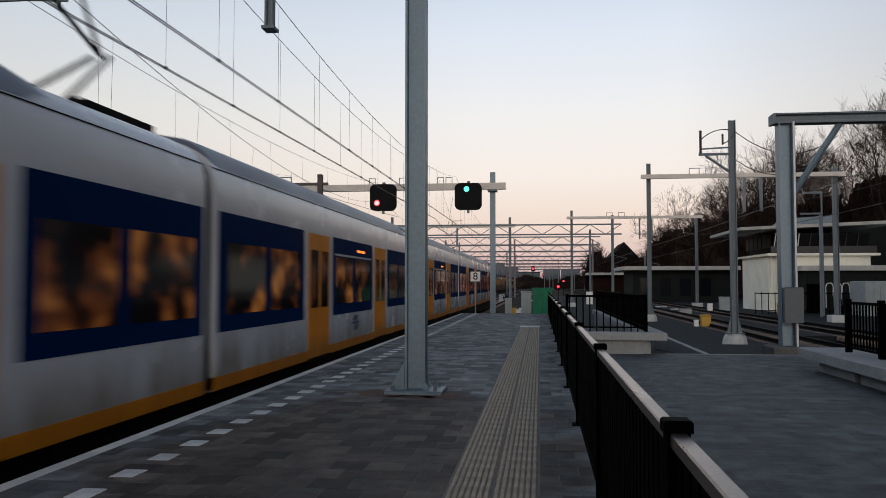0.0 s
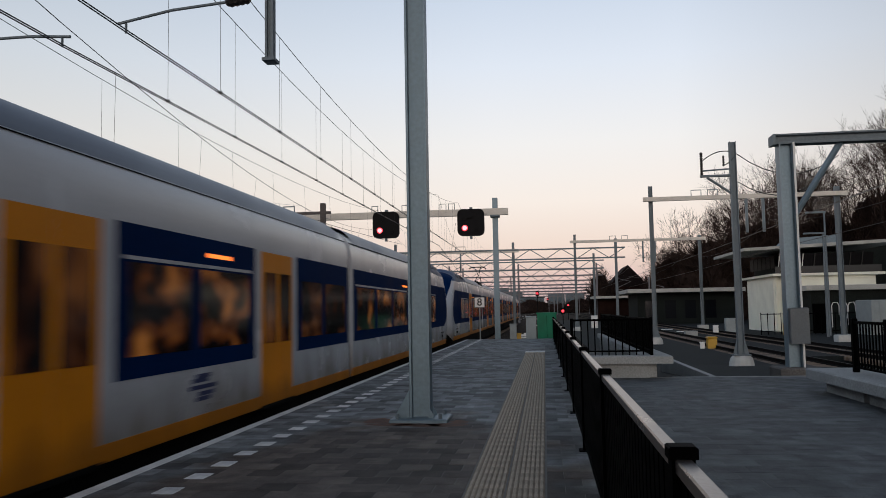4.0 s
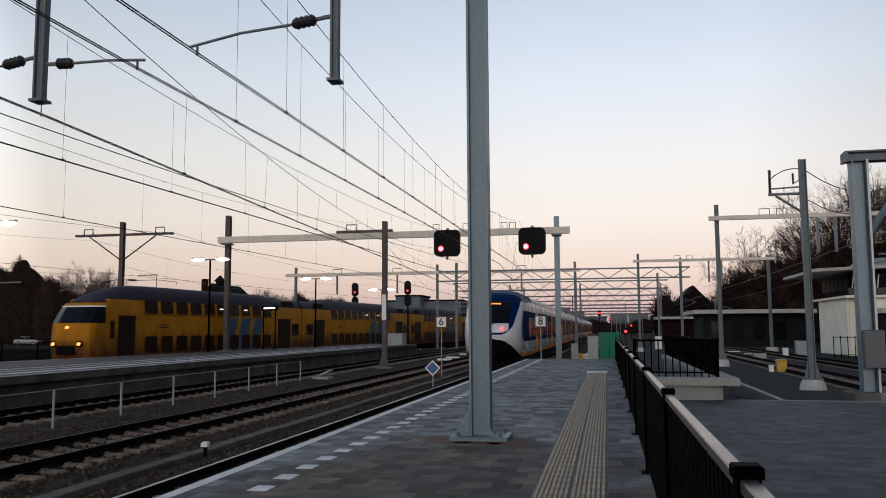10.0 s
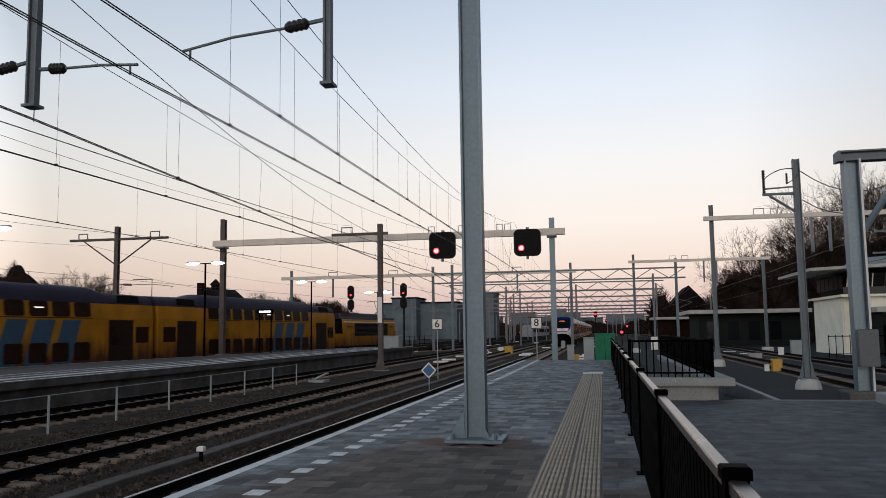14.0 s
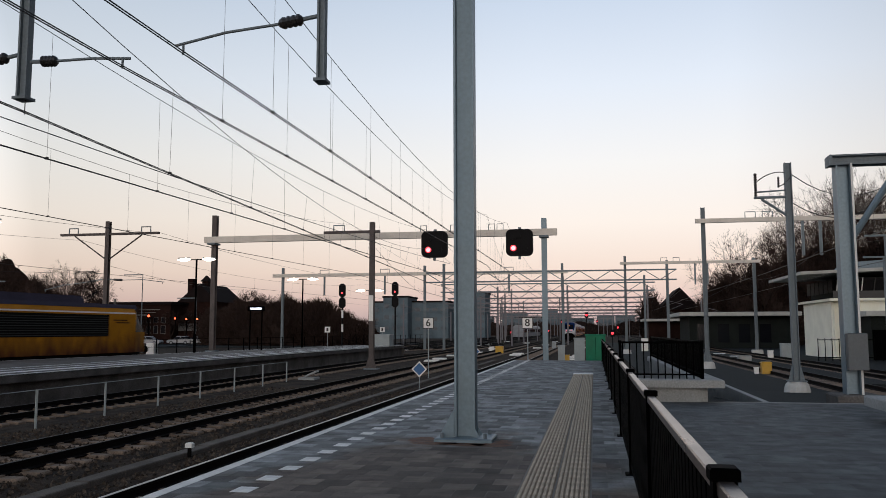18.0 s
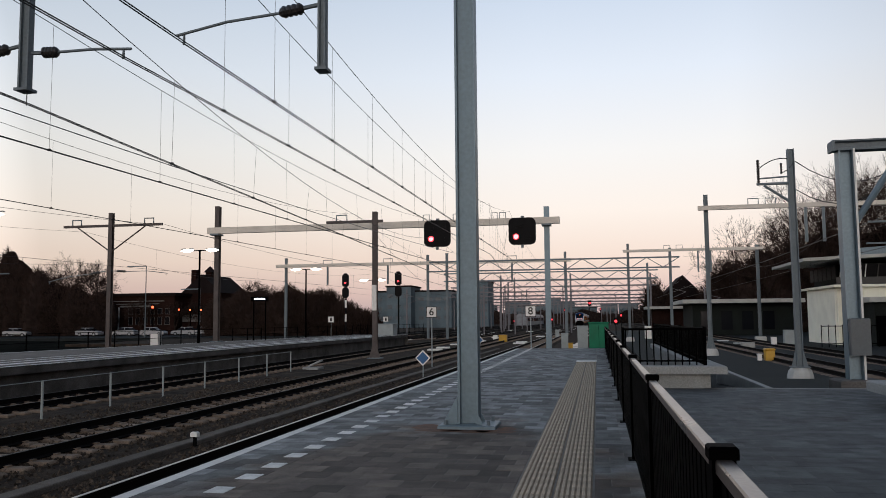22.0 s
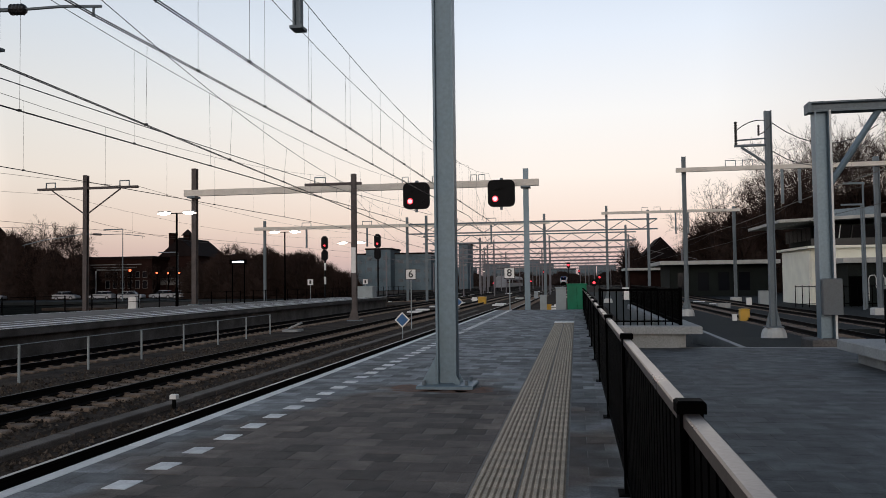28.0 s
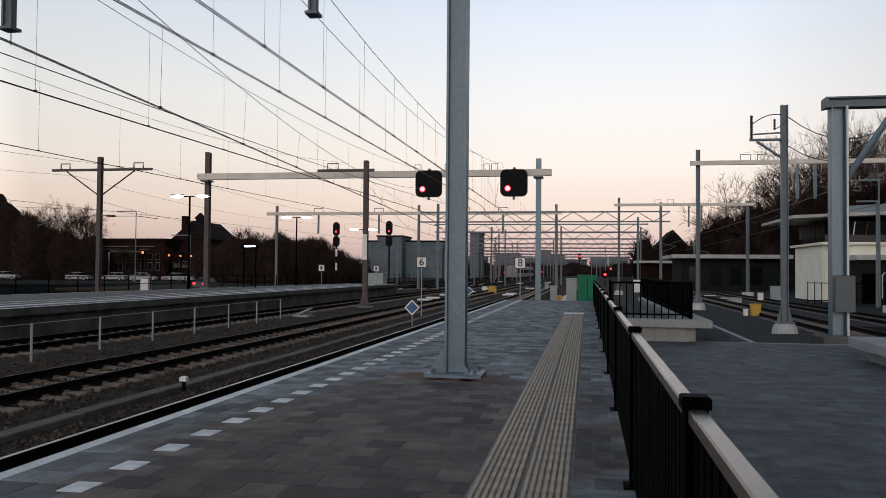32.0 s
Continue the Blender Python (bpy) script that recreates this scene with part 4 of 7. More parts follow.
part("lid", Shape().bevel_box(8.69, 9.23, 45.77, 46.33, -0.38, -0.29, 0.05), M_YELLOWBOX, yb)
for x, y, w, h, mat, lab in ((8.45, 46.0, 0.22, 0.32, M_SIGNWHITE, "small white marker post by a box"), (15.6, 72, 0.75, 1.2, M_GREYBOX, "pale grey lineside cabinet"), (14.6, 73, 0.4, 0.6, M_SIGNWHITE, "small white lineside box"), (11.3, 66, 0.9, 0.35, M_CONCRETE_L, "pale concrete block by the track"), (-2.2, 56, 0.45, 1.3, M_GREYBOX, "pale lineside cabinet beyond the platform"), (-1.9, 58, 0.35, 0.6, M_YELLOWBOX, "yellow lineside box on the ballast"), (5.6, 95, 0.7, 1.4, M_SIGNWHITE, "white lineside cabinet by the tracks"), (18.35, 65.2, 0.5, 0.85, M_YELLOWBOX, "yellow bin before the signal box fence"), (-9.6, 84, 0.8, 0.7, M_YELLOWBOX, "yellow grit bin between the tracks"), (-11.4, 92, 0.5, 0.5, M_SIGNWHITE, "small white box between the tracks"), (-5.2, 108, 0.5, 0.9, M_GREYBOX, "grey lineside cabinet between the tracks")):
    b = thing("lineside_box", lab, "box", pose(x, y, -0.95))
    part("body", Shape().bevel_box(-w / 2, w / 2, -w / 2, w / 2, -0.05, h, 0.02), mat, b)
    part("lid", Shape().bevel_box(-w / 2 - 0.02, w / 2 + 0.02, -w / 2 - 0.02, w / 2 + 0.02, h, h + 0.05, 0.015), mat, b)


def text_mesh(body, size, mat, depth=0.003):
    cu = bpy.data.curves.new("figure", "FONT")
    cu.body, cu.size, cu.align_x, cu.align_y, cu.extrude = body, size, "CENTER", "CENTER", depth
    cu.offset = 0.006
    ob = bpy.data.objects.new("figure", cu)
    scene.collection.objects.link(ob)
    me = bpy.data.meshes.new_from_object(ob.evaluated_get(bpy.context.evaluated_depsgraph_get()))
    bpy.data.objects.remove(ob)
    me.materials.clear()
    me.materials.append(mat)
    return me


def number_sign(x, y, figure, z0, zc, w=0.56):
    s = thing("number_sign", ("white square board with black figure " + figure + " on a thin post") if figure else "small white square board with a dark mark on a post", "sign", pose(x, y, 0), group="number signs")
    part("post", Shape().tube((0, 0.04, z0), (0, 0.04, zc), 0.03, 8), M_GREYBOX, s)
    bd = part("board", Shape().box(-w / 2, w / 2, -0.015, 0.015, zc - w / 2, zc + w / 2), M_SIGNBLACK, s)
    part("face", Shape().box(-w / 2 + 0.035, w / 2 - 0.035, -0.021, -0.015, zc - w / 2 + 0.035, zc + w / 2 - 0.035), M_SIGNWHITE, bd)
    if not figure:
        part("mark", Shape().box(-w * 0.16, w * 0.16, -0.028, -0.021, zc - w * 0.28, zc + w * 0.28), M_SIGNBLACK, bd, "plain dark bar")
        return s
    part("figure", text_mesh(figure, 0.52, M_SIGNBLACK), M_SIGNBLACK, bd, at=Matrix.Translation((0, -0.026, zc)) @ Matrix.Rotation(radians(90), 4, "X"))
    return s


number_sign(-8.3, 40.75, "6", BED, 1.77)
number_sign(-3.28, 41.0, "8", BED, 1.76)
dm = thing("diamond_sign", "blue diamond sign with white border on a low post", "sign", pose(-7.1, 33, 0))
dmt = Matrix.Translation((0, 0, -0.19)) @ Matrix.Rotation(radians(45), 4, "Y")
part("post", Shape().tube((0, 0.04, BED), (0, 0.04, -0.19), 0.025, 6), M_GREYBOX, dm)
brd = part("board", Shape().box(-0.23, 0.23, -0.012, 0.012, -0.23, 0.23), M_SIGNWHITE, dm, "white border", at=dmt)
part("face", Shape().box(-0.18, 0.18, -0.018, -0.012, -0.18, 0.18), M_SIGNBLUE, brd)
d2 = copy_thing(dm, pose(-8.9, 62, 0))
mk = thing("track_marker", "short dark post with a white cap beside the trough", "marker", pose(-7.6, 14.6, 0))
part("post", Shape().tube((0, 0, BED), (0, 0, -0.80), 0.04, 8), M_TRAINDARK, mk)
part("cap", Shape().bevel_box(-0.068, 0.068, -0.06, 0.06, -0.82, -0.73, 0.02), M_SIGNWHITE, mk)
pit = thing("cable_pit", "pale concrete cable pit with a tilted lid", "pit", pose(-13.4, 38.6, BED))
part("rim", Shape().bevel_box(-0.85, -0.05, -0.45, 0.45, 0, 0.12, 0.03), M_CONCRETE_L, pit)
part("lid", Shape().bevel_box(0, 0.6, -0.4, 0.4, 0, 0.08, 0.02), M_CONCRETE_L, pit, at=pose(-0.62, 0.1, 0.13, 0, -24, 8))
rl = thing("track_railing", "thin pale steel railing between two tracks", "railing")
for i in range(-2, 7):
    y = 18.15 + i * 3.05
    x = -13.55 - 0.035 * (y - 18.15)
    part("post", Shape().tube((x, y, BED), (x, y, -0.05), 0.032, 6), M_GREYBOX, rl)
part("rail", Shape().tube((-13.34, 12, -0.06), (-14.19, 36.45, -0.06), 0.010, 6), M_GREYBOX, rl)

# loose ballast stones on the near tracks
rs = random.Random(5)
stones = Shape()
for i in range(14000):
    x, y = rs.uniform(-13.6, -4.2), 7 + 26 * rs.random() ** 1.5
    if abs(x + 7.78) < 0.2:
        continue
    r = rs.uniform(0.025, 0.055)
    z = BED + (0.05 if abs(x - TRACKS["B"]) < 1.75 or abs(x - TRACKS["A"]) < 1.75 else 0.0) * rs.random()
    b = len(stones.v)
    a0 = rs.uniform(0, 6.28)
    for k in range(3):
        stones.v.append((x + r * math.cos(a0 + k * 2.1), y + r * math.sin(a0 + k * 2.1), z))
    stones.v.append((x + rs.uniform(-0.4, 0.4) * r, y + rs.uniform(-0.4, 0.4) * r, z + r * rs.uniform(0.7, 1.2)))
    stones.f += [(b, b + 1, b + 3), (b + 1, b + 2, b + 3), (b + 2, b, b + 3)]
me = stones.mesh("ballast_stones")
me.materials.append(M_STONE)
tagged(new("ballast_stones", me), "loose brown ballast stones", "ballast", kind="stuff")
for x0, x1, y0, y1, z in ((-11.9, -8.5, -30, 130, BED + 0.015), (-7.2, -3.97, -30, 130, BED + 0.015), (-17.4, -14.1, -30, 130, BED + 0.015)):
    solid("ballast_shoulder", Shape().prism([(x0 - 0.25, BED - 0.02), (x1 + 0.25, BED - 0.02), (x1, z), (x0, z)] if x1 < -4 else [(x0 - 0.25, BED - 0.02), (x1, BED - 0.02), (x1, z), (x0, z)], y0, y1), M_BALLAST, "raised brown ballast under a track", "ballast", kind="structure")

# ---- far island platform ----
def rear_edge(y):
    return -28.6 + 0.1 * (y - 42) + 1.75


pf = thing("platform_far", "far island platform with grey wall and white edge line", "platform", kind="structure")
PF_END = 78.0
deck = Shape()
ys = [-40 + i * (PF_END + 40) / 10 for i in range(11)]
for a, b in zip(ys, ys[1:]):
    deck.quad((-18.3, a, 0), (-18.3, b, 0), (rear_edge(b), b, 0), (rear_edge(a), a, 0))
part("deck", deck, M_PAVING, pf, "grey paved platform deck")
part("front_wall", Shape().box(-18.75, -18.55, -40, PF_END, -1.29, -0.26), M_CONCRETE, pf, "stained concrete platform wall")
part("edge_beam", Shape().box(-18.8, -18.3, -40, PF_END, -0.26, 0.0), M_CONCRETE, pf)
part("rear_wall", Shape().quad((rear_edge(-40), -40, -1.2), (rear_edge(PF_END), PF_END, -1.2), (rear_edge(PF_END), PF_END, 0), (rear_edge(-40), -40, 0)), M_CONCRETE, pf)
part("end_wall", Shape().quad((-18.3, PF_END, -1.2), (rear_edge(PF_END), PF_END, -1.2), (rear_edge(PF_END), PF_END, 0), (-18.3, PF_END, 0)), M_CONCRETE, pf)
for i in range(40):
    part("edge_stone", Shape().box(-18.5, -18.3, -20 + i * 2.45, -20 + i * 2.45 + 2.43, -0.02, 0.012), M_EDGE, pf)
part("guide_line", Shape().box(-19.7, -19.35, -40, PF_END - 1, -0.01, 0.01), M_EDGE, pf)
for x0, x1 in ((-20.75, -20.6), (-21.9, -21.78)):
    part("paving_line", Shape().box(x0, x1, -40, PF_END - 1, -0.01, 0.008), M_EDGE, pf, "pale line of paving stones")
part("rear_line", Shape().quad((rear_edge(-40) + 0.1, -40, 0.008), (rear_edge(-40) + 0.3, -40, 0.008), (rear_edge(PF_END) + 0.3, PF_END, 0.008), (rear_edge(PF_END) + 0.1, PF_END, 0.008)), M_EDGE, pf)


def platform_lamp(x, y, z):
    l = thing("platform_lamp", "dark twin-arm platform lamp, both heads lit", "lamp", pose(x, y, 0), group="platform lamps")
    part("pole", Shape().tube((0, 0, 0), (0, 0, 1.2), 0.09, 8).tube((0, 0, 1.2), (0, 0, z), 0.065, 8), M_BLACK, l)
    part("arm", Shape().box(-0.75, 0.75, -0.03, 0.03, z - 0.06, z), M_BLACK, l)
    for s in (-1, 1):
        h = part("lamp_head", Shape().bevel_box(min(s * 0.45, s * 1.3), max(s * 0.45, s * 1.3), -0.08, 0.10, z + 0.06, z + 0.12, 0.03), M_GREYBOX, l)
        part("diffuser", Shape().lathe((s * 0.42, -0.02, z + 0.0), (s * 1.38, -0.02, z - 0.05), [0.03, 0.09, 0.125, 0.13, 0.11, 0.06, 0.01], 12), M_LAMP, h, "glowing lamp glass")


platform_lamp(-25.6, 49.4, 6.1)
platform_lamp(-24.0, 65.0, 5.75)
platform_lamp(-21.3, 76.0, 5.3)
platform_lamp(-26.8, 31.2, 6.2)
info = thing("departure_display", "dark two-post departure sign with a lit panel", "sign", pose(-24.35, 56.3, 0))
for x in (-0.46, 0.46):
    part("post", Shape().tube((x, 0, 0), (x, 0, 3.05), 0.05, 6), M_BLACK, info)
part("head", Shape().bevel_box(-0.63, 0.63, -0.12, 0.12, 2.86, 3.2, 0.03), M_BLACK, info)
part("lit_panel", Shape().box(-0.4, 0.46, -0.13, -0.122, 2.97, 3.09), M_LAMPCOOL, info, "lit pale display")
bin_ = thing("switch_box", "white lineside box beyond the rear track", "box", pose(-35.9, 62.0, -1.28))
part("body", Shape().bevel_box(-0.34, 0.34, -0.3, 0.3, 0, 1.72, 0.03), M_SIGNWHITE, bin_)
hut = thing("platform_hut", "pale grey equipment box at the platform end", "box", pose(-19.6, 74.5, 0))
part("body", Shape().bevel_box(-0.9, 0.9, -0.8, 0.8, 0, 1.0, 0.03), M_GREYBOX, hut)
part("lid", Shape().bevel_box(-0.95, 0.95, -0.85, 0.85, 1.0, 1.08, 0.03), M_GREYBOX, hut)
for i, (x, y) in enumerate(((-29.1, 86.8), (-26.5, 100.8))):
    number_sign(x, y, "", -1.3, 1.55, 0.7)

# ---- masts round the far platform ----
def arm_mast(x, y, z0, top, arm_z, left, right, braces=True):
    m = mast(x, y, z0, top, "brown-grey steel mast with a braced crossarm", 0.3, False, 0, M_STEEL_W)
    part("base_plate", Shape().bevel_box(x - 0.42, x + 0.42, y - 0.42, y + 0.42, z0 - 0.05, z0 + 0.07, 0.02), M_STEEL_D, m)
    for s in (-1, 1):
        part("stiffener", Shape().prism([(x + s * 0.15, z0 + 0.07), (x + s * 0.36, z0 + 0.07), (x + s * 0.15, z0 + 0.75)], y - 0.17, y - 0.14), M_STEEL_W, m)
    part("crossarm", Shape().box(x - left, x + right, y - 0.1, y + 0.1, arm_z + 0.02, arm_z + 0.18), M_STEEL_W, m)
    if braces:
        for s in (-1, 1):
            part("brace", Shape().tube((x + s * 0.1, y, arm_z - 1.7), (x + s * 2.6, y, arm_z), 0.05, 6), M_STEEL_W, m)
    for s, w in ((-1, left), (1, right)):
        if w > 2:
            px = x + s * (w - 1.0)
            part("wire_frame", Shape().line([(px - 0.35, y, arm_z + 0.2), (px - 0.35, y, arm_z + 0.55), (px + 0.35, y, arm_z + 0.55), (px + 0.35, y, arm_z + 0.2)], 0.05, 4), M_STEEL_D, m)
    return m


am = arm_mast(-33.5, 51.6, -1.0, 9.1, 8.1, 3.7, 3.9)
arm(am, (-33.3, 51.4, 5.0), (-29.0, 51.4, 4.75), 0, 0.1)
arm(am, (-33.7, 51.4, 5.0), (-38.2, 51.4, 4.3), 0, 0.1)
mid_mast = arm_mast(-13.7, 49.5, -1.0, 8.25, 7.55, 3.2, 0.5, False)
part("label_plate", Shape().box(-13.84, -13.56, 49.3, 49.33, 2.0, 3.6), M_SIGNWHITE, mid_mast, "pale plain label plate")
bm = thing("catenary_portal", "grey steel portal beam over the yard tracks", "portal")
part("beam", Shape().box(-41, -3.0, 99.8, 100.2, 8.35, 8.75), M_PALESTEEL, bm)
for x in (-39.8, -20.9, -3.7):
    part("column", column(Shape(), 0.3, 0.3, -1.2, 9.6, x, 100.4, 0), M_STEEL_D, bm)
for x in (-34, -26, -15, -10.2):
    part("drop_post", Shape().box(x - 0.1, x + 0.1, 99.9, 100.1, 6.0, 8.35), M_STEEL_D, bm)
    part("wire_frame", Shape().line([(x - 0.6, 100, 8.75), (x - 0.6, 100, 9.2), (x + 0.6, 100, 9.2), (x + 0.6, 100, 8.75)], 0.06, 4), M_STEEL_D, bm)


def post_signal(x, y, z0, z1, z2, white_post=True):
    s = thing("post_signal", "tall black railway signal on a post, showing red", "signal", pose(x, y, 0), group="post signals")
    part("post", Shape().tube((0, 0.1, z0), (0, 0.1, z1 + 0.3), 0.09, 8), M_SIGNAL, s)
    if white_post:
        for k in range(2):
            part("white_band", Shape().tube((0, 0.1, 1.3 + k * 1.5), (0, 0.1, 2.1 + k * 1.5), 0.11, 8), M_SIGNWHITE, s)
    w = 0.36
    mid = (z1 + z2) / 2
    for a, b in ((z1, mid - 0.17), (mid - 0.14, z2)):
        out = [(-w, a + 0.2), (-w + 0.2, a), (w - 0.2, a), (w, a + 0.2), (w, b - 0.25), (w - 0.22, b), (-w + 0.22, b), (-w, b - 0.25)]
        part("head", Shape().prism(out, -0.1, 0.1), M_SIGNAL, s)
    part("lamp", Shape().tube((0, -0.1, mid + 0.3), (0, -0.13, mid + 0.3), 0.10, 12), M_RED, s, "glowing red lamp")
    return s


post_signal(-26.7, 84.5, -1.0, 3.85, 6.5)
post_signal(-21.2, 86.0, -1.0, 3.95, 6.7, False)

# ---- lattice gantries over the yard ahead ----
def truss(y, x0, x1, z0, z1, cols):
    g = thing("lattice_gantry", "thin grey lattice gantry over the yard tracks", "gantry", group="lattice gantries")
    # beyond 130 m the steel colour carries the haze
    mat = M_STEEL_D if y < 130 else M_STEEL_HAZED
    r = 0.045 + y * 0.00018
    for z in (z0, z1):
        part("chord", Shape().box(x0, x1, y - r, y + r, z - r * 1.3, z + r * 1.3), mat, g)
    n = max(4, int((x1 - x0) / 1.7))
    w = (x1 - x0) / n
    for i in range(n):
        a, b = (z0, z1) if i % 2 else (z1, z0)
        part("diagonal", Shape().tube((x0 + i * w, y, a), (x0 + (i + 1) * w, y, b), r * 0.95, 4), mat, g)
    for x in cols:
        part("column", column(Shape(), 0.28, 0.28, -1.2, z1 + 1.0, x, y, 0), mat, g)
    return g


for y, x0, x1, z0, z1, cols in ((92, -19, 9.0, 6.95, 8.05, (-16.9, 8.0)), (116, -21.8, 8.4, 6.95, 8.05, (-18.6, -4.2, 7.0)), (142, -25, 10, 7, 8.1, (-16.5, -4.4, 9)), (168, -30, 11, 7, 8.1, (-18, -6, 10)), (198, -36, 14, 7, 8.1, (-22, -8, 12)), (232, -40, 18, 7, 8.1, (-25, -7, 14)), (272, -46, 20, 7, 8.2, (-30, -10, 6, 19)), (320, -52, 24, 7, 8.2, (-34, -14, 5, 22)), (380, -60, 28, 7, 8.3, (-40, -18, 2, 24))):
    truss(y, x0, x1, z0, z1, cols)
for x in (-20.5, -25.0, -29.5, 9.9, -5.5, -10.2, -15.8):
    catenary([x] * 4, 4.75, 6.5, [140 if x > -20 else 92, 198, 272, 340], 4, double=False)
# thin wires that run slantwise between the masts
for a, b, d in (((-14.0, 49.5, 7.2), (-20.5, 99.5, 5.6), 0.4), ((-5.6, FAR_Y, 7.0), (-12, 99.5, 5.2), 0.3), ((-33.5, 51.6, 6.0), (-41.5, 96, 6.5), 0.5), ((-33.5, 51.6, 5.4), (-46, 10, 5.6), 0.6), ((-29.5, 51.6, 8.2), (-26.5, 99.5, 7.6), 0.6), ((-30.0, 51.6, 8.2), (-31, 0, 7.4), 0.7)):
    solid("stay_wire", Shape().line(bow(a, b, d, 12), 0.012, 4), M_WIRE, "thin dark stay wire between masts", "wire", group="stay wires")
# switch rods and pale lids lying between the yard tracks
rz = random.Random(9)
for i in range(34):
    x, y = rz.choice((-7.9, -12.9, -18.0, -22.7, -2.0, 12.0)) + rz.uniform(-0.5, 0.5), rz.uniform(62, 190)
    b = thing("point_machine", "pale low point machine cover between the tracks", "point machine", pose(x, y, BED), group="point machines")
    part("cover", Shape().bevel_box(-0.55, 0.55, -0.35, 0.35, -0.02, 0.13, 0.04), M_SIGNWHITE, b)
for x, y, z, mat in ((-1.3, 150, 4.2, M_RED), (2.6, 120, 1.0, M_RED), (-8.0, 210, 3.6, M_RED), (-12.5, 230, 1.3, M_RED), (-19, 190, 1.0, M_RED), (1.0, 260, 4.3, M_RED), (-27, 240, 4.4, M_LAMP), (4.8, 170, 2.0, M_RED)):
    s = thing("yard_signal", "small black yard signal, lit", "signal", pose(x, y, -1.2), group="yard signals")
    part("post", Shape().tube((0, 0, 0), (0, 0, z + 1.2), 0.07, 6), M_SIGNAL, s)
    part("head", Shape().bevel_box(-0.3, 0.3, 0.0, 0.2, z + 0.7, z + 1.7, 0.08), M_SIGNAL, s)
    # lamp drawn oversize: its glare is put into the shape
    part("lamp", Shape().tube((0, -0.02, z + 1.2), (0, -0.06, z + 1.2), 0.2, 12), mat, s)
for i in range(30):
    x, y = rz.choice((-31.8, -27.2, -22.8, -18.2, -13.0, -7.9, 2.4, 7.2, 12.1, 16.4)), rz.uniform(125, 330)
    ym = thing("yard_mast", "thin grey steel mast among the yard tracks", "mast", pose(x, y, -1.2), group="yard masts")
    h = rz.uniform(6.5, 9.5)
    part("column", column(Shape(), 0.22, 0.22, 0, h), M_STEEL_HAZED, ym)
    s = rz.choice((-1, 1))
    part("bracket", Shape().tube((0, 0, h - 1.0), (s * 2.3, 0, h - 1.6), 0.05, 4).tube((0, 0, h - 2.6), (s * 2.3, 0, h - 1.6), 0.04, 4), M_STEEL_HAZED, ym)
# a train standing far off in the yard
yt = thing("standing_train", "dull grey train standing far off in the yard", "train", pose(-21.5, 235, -0.76))
for k in range(3):
    b = part("car_body", Shape().prism([(-1.4, 0.4), (1.4, 0.4), (1.4, 3.3), (0.9, 3.8), (-0.9, 3.8), (-1.4, 3.3)], k * 26, k * 26 + 25.4), M_TRAINROOF, yt)
    part("window_band", Shape().box(-1.42, 1.42, k * 26 + 1, k * 26 + 24, 1.6, 2.7), M_GLASSDARK, b)


# ---- trees and scrub, bare in winter ----
def bare_tree(x, y, z0, h, spread, seed, depth=6, bole=0.3):
    """A leafless tree: tapered trunk, forking bent limbs and a crown of fine twigs."""
    r = random.Random(seed)
    t = thing("bare_tree", "leafless brown tree with a crown of fine twigs", "tree", pose(x, y, z0), group="bare trees")
    trunk, limbs, fine = Shape(), Shape(), Shape()

    def grow(p, d, length, rad, level):
        sh = trunk if level == 0 else (limbs if level < 3 else fine)
        bend = Vector((r.uniform(-1, 1), r.uniform(-1, 1), r.uniform(-0.2, 0.6))) * 0.22
        mid = p + d * length * 0.5
        d2 = (d + bend).normalized()
        q = mid + d2 * length * 0.5
        n = 7 if level == 0 else (4 if level < 3 else 3)
        sh.tube(p, mid, rad, n, rad * 0.82, cap=False)
        sh.tube(mid, q, rad * 0.82, n, rad * 0.6, cap=False)
        if level >= depth:
            return
        kids = r.choice((3, 4)) if level == 0 else (3 if level > 3 else r.choice((2, 3, 3)))
        for k in range(kids):
            a = r.uniform(0, 2 * math.pi)
            tilt = r.uniform(0.2, 0.72) * spread
            u = d2.orthogonal().normalized()
            w = d2.cross(u)
            nd = (d2 * math.cos(tilt) + (u * math.cos(a) + w * math.sin(a)) * math.sin(tilt) + Vector((0, 0, 0.16))).normalized()
            start = mid.lerp(q, r.uniform(0.2, 1.0))
            grow(start, nd, length * r.uniform(0.6, 0.86), max(rad * 0.56, 0.014), level + 1)

    grow(Vector((0, 0, -0.3)), Vector((r.uniform(-0.06, 0.06), 0, 1)).normalized(), h * bole, h * 0.015, 0)
    part("trunk", trunk, M_BARK, t)
    part("branchwork", limbs, M_BARK, t)
    me = fine.mesh("twigs")
    me.materials.append(M_TWIG)
    tagged(part("twigwork", me, M_TWIG, t), kind="stuff")
    return t


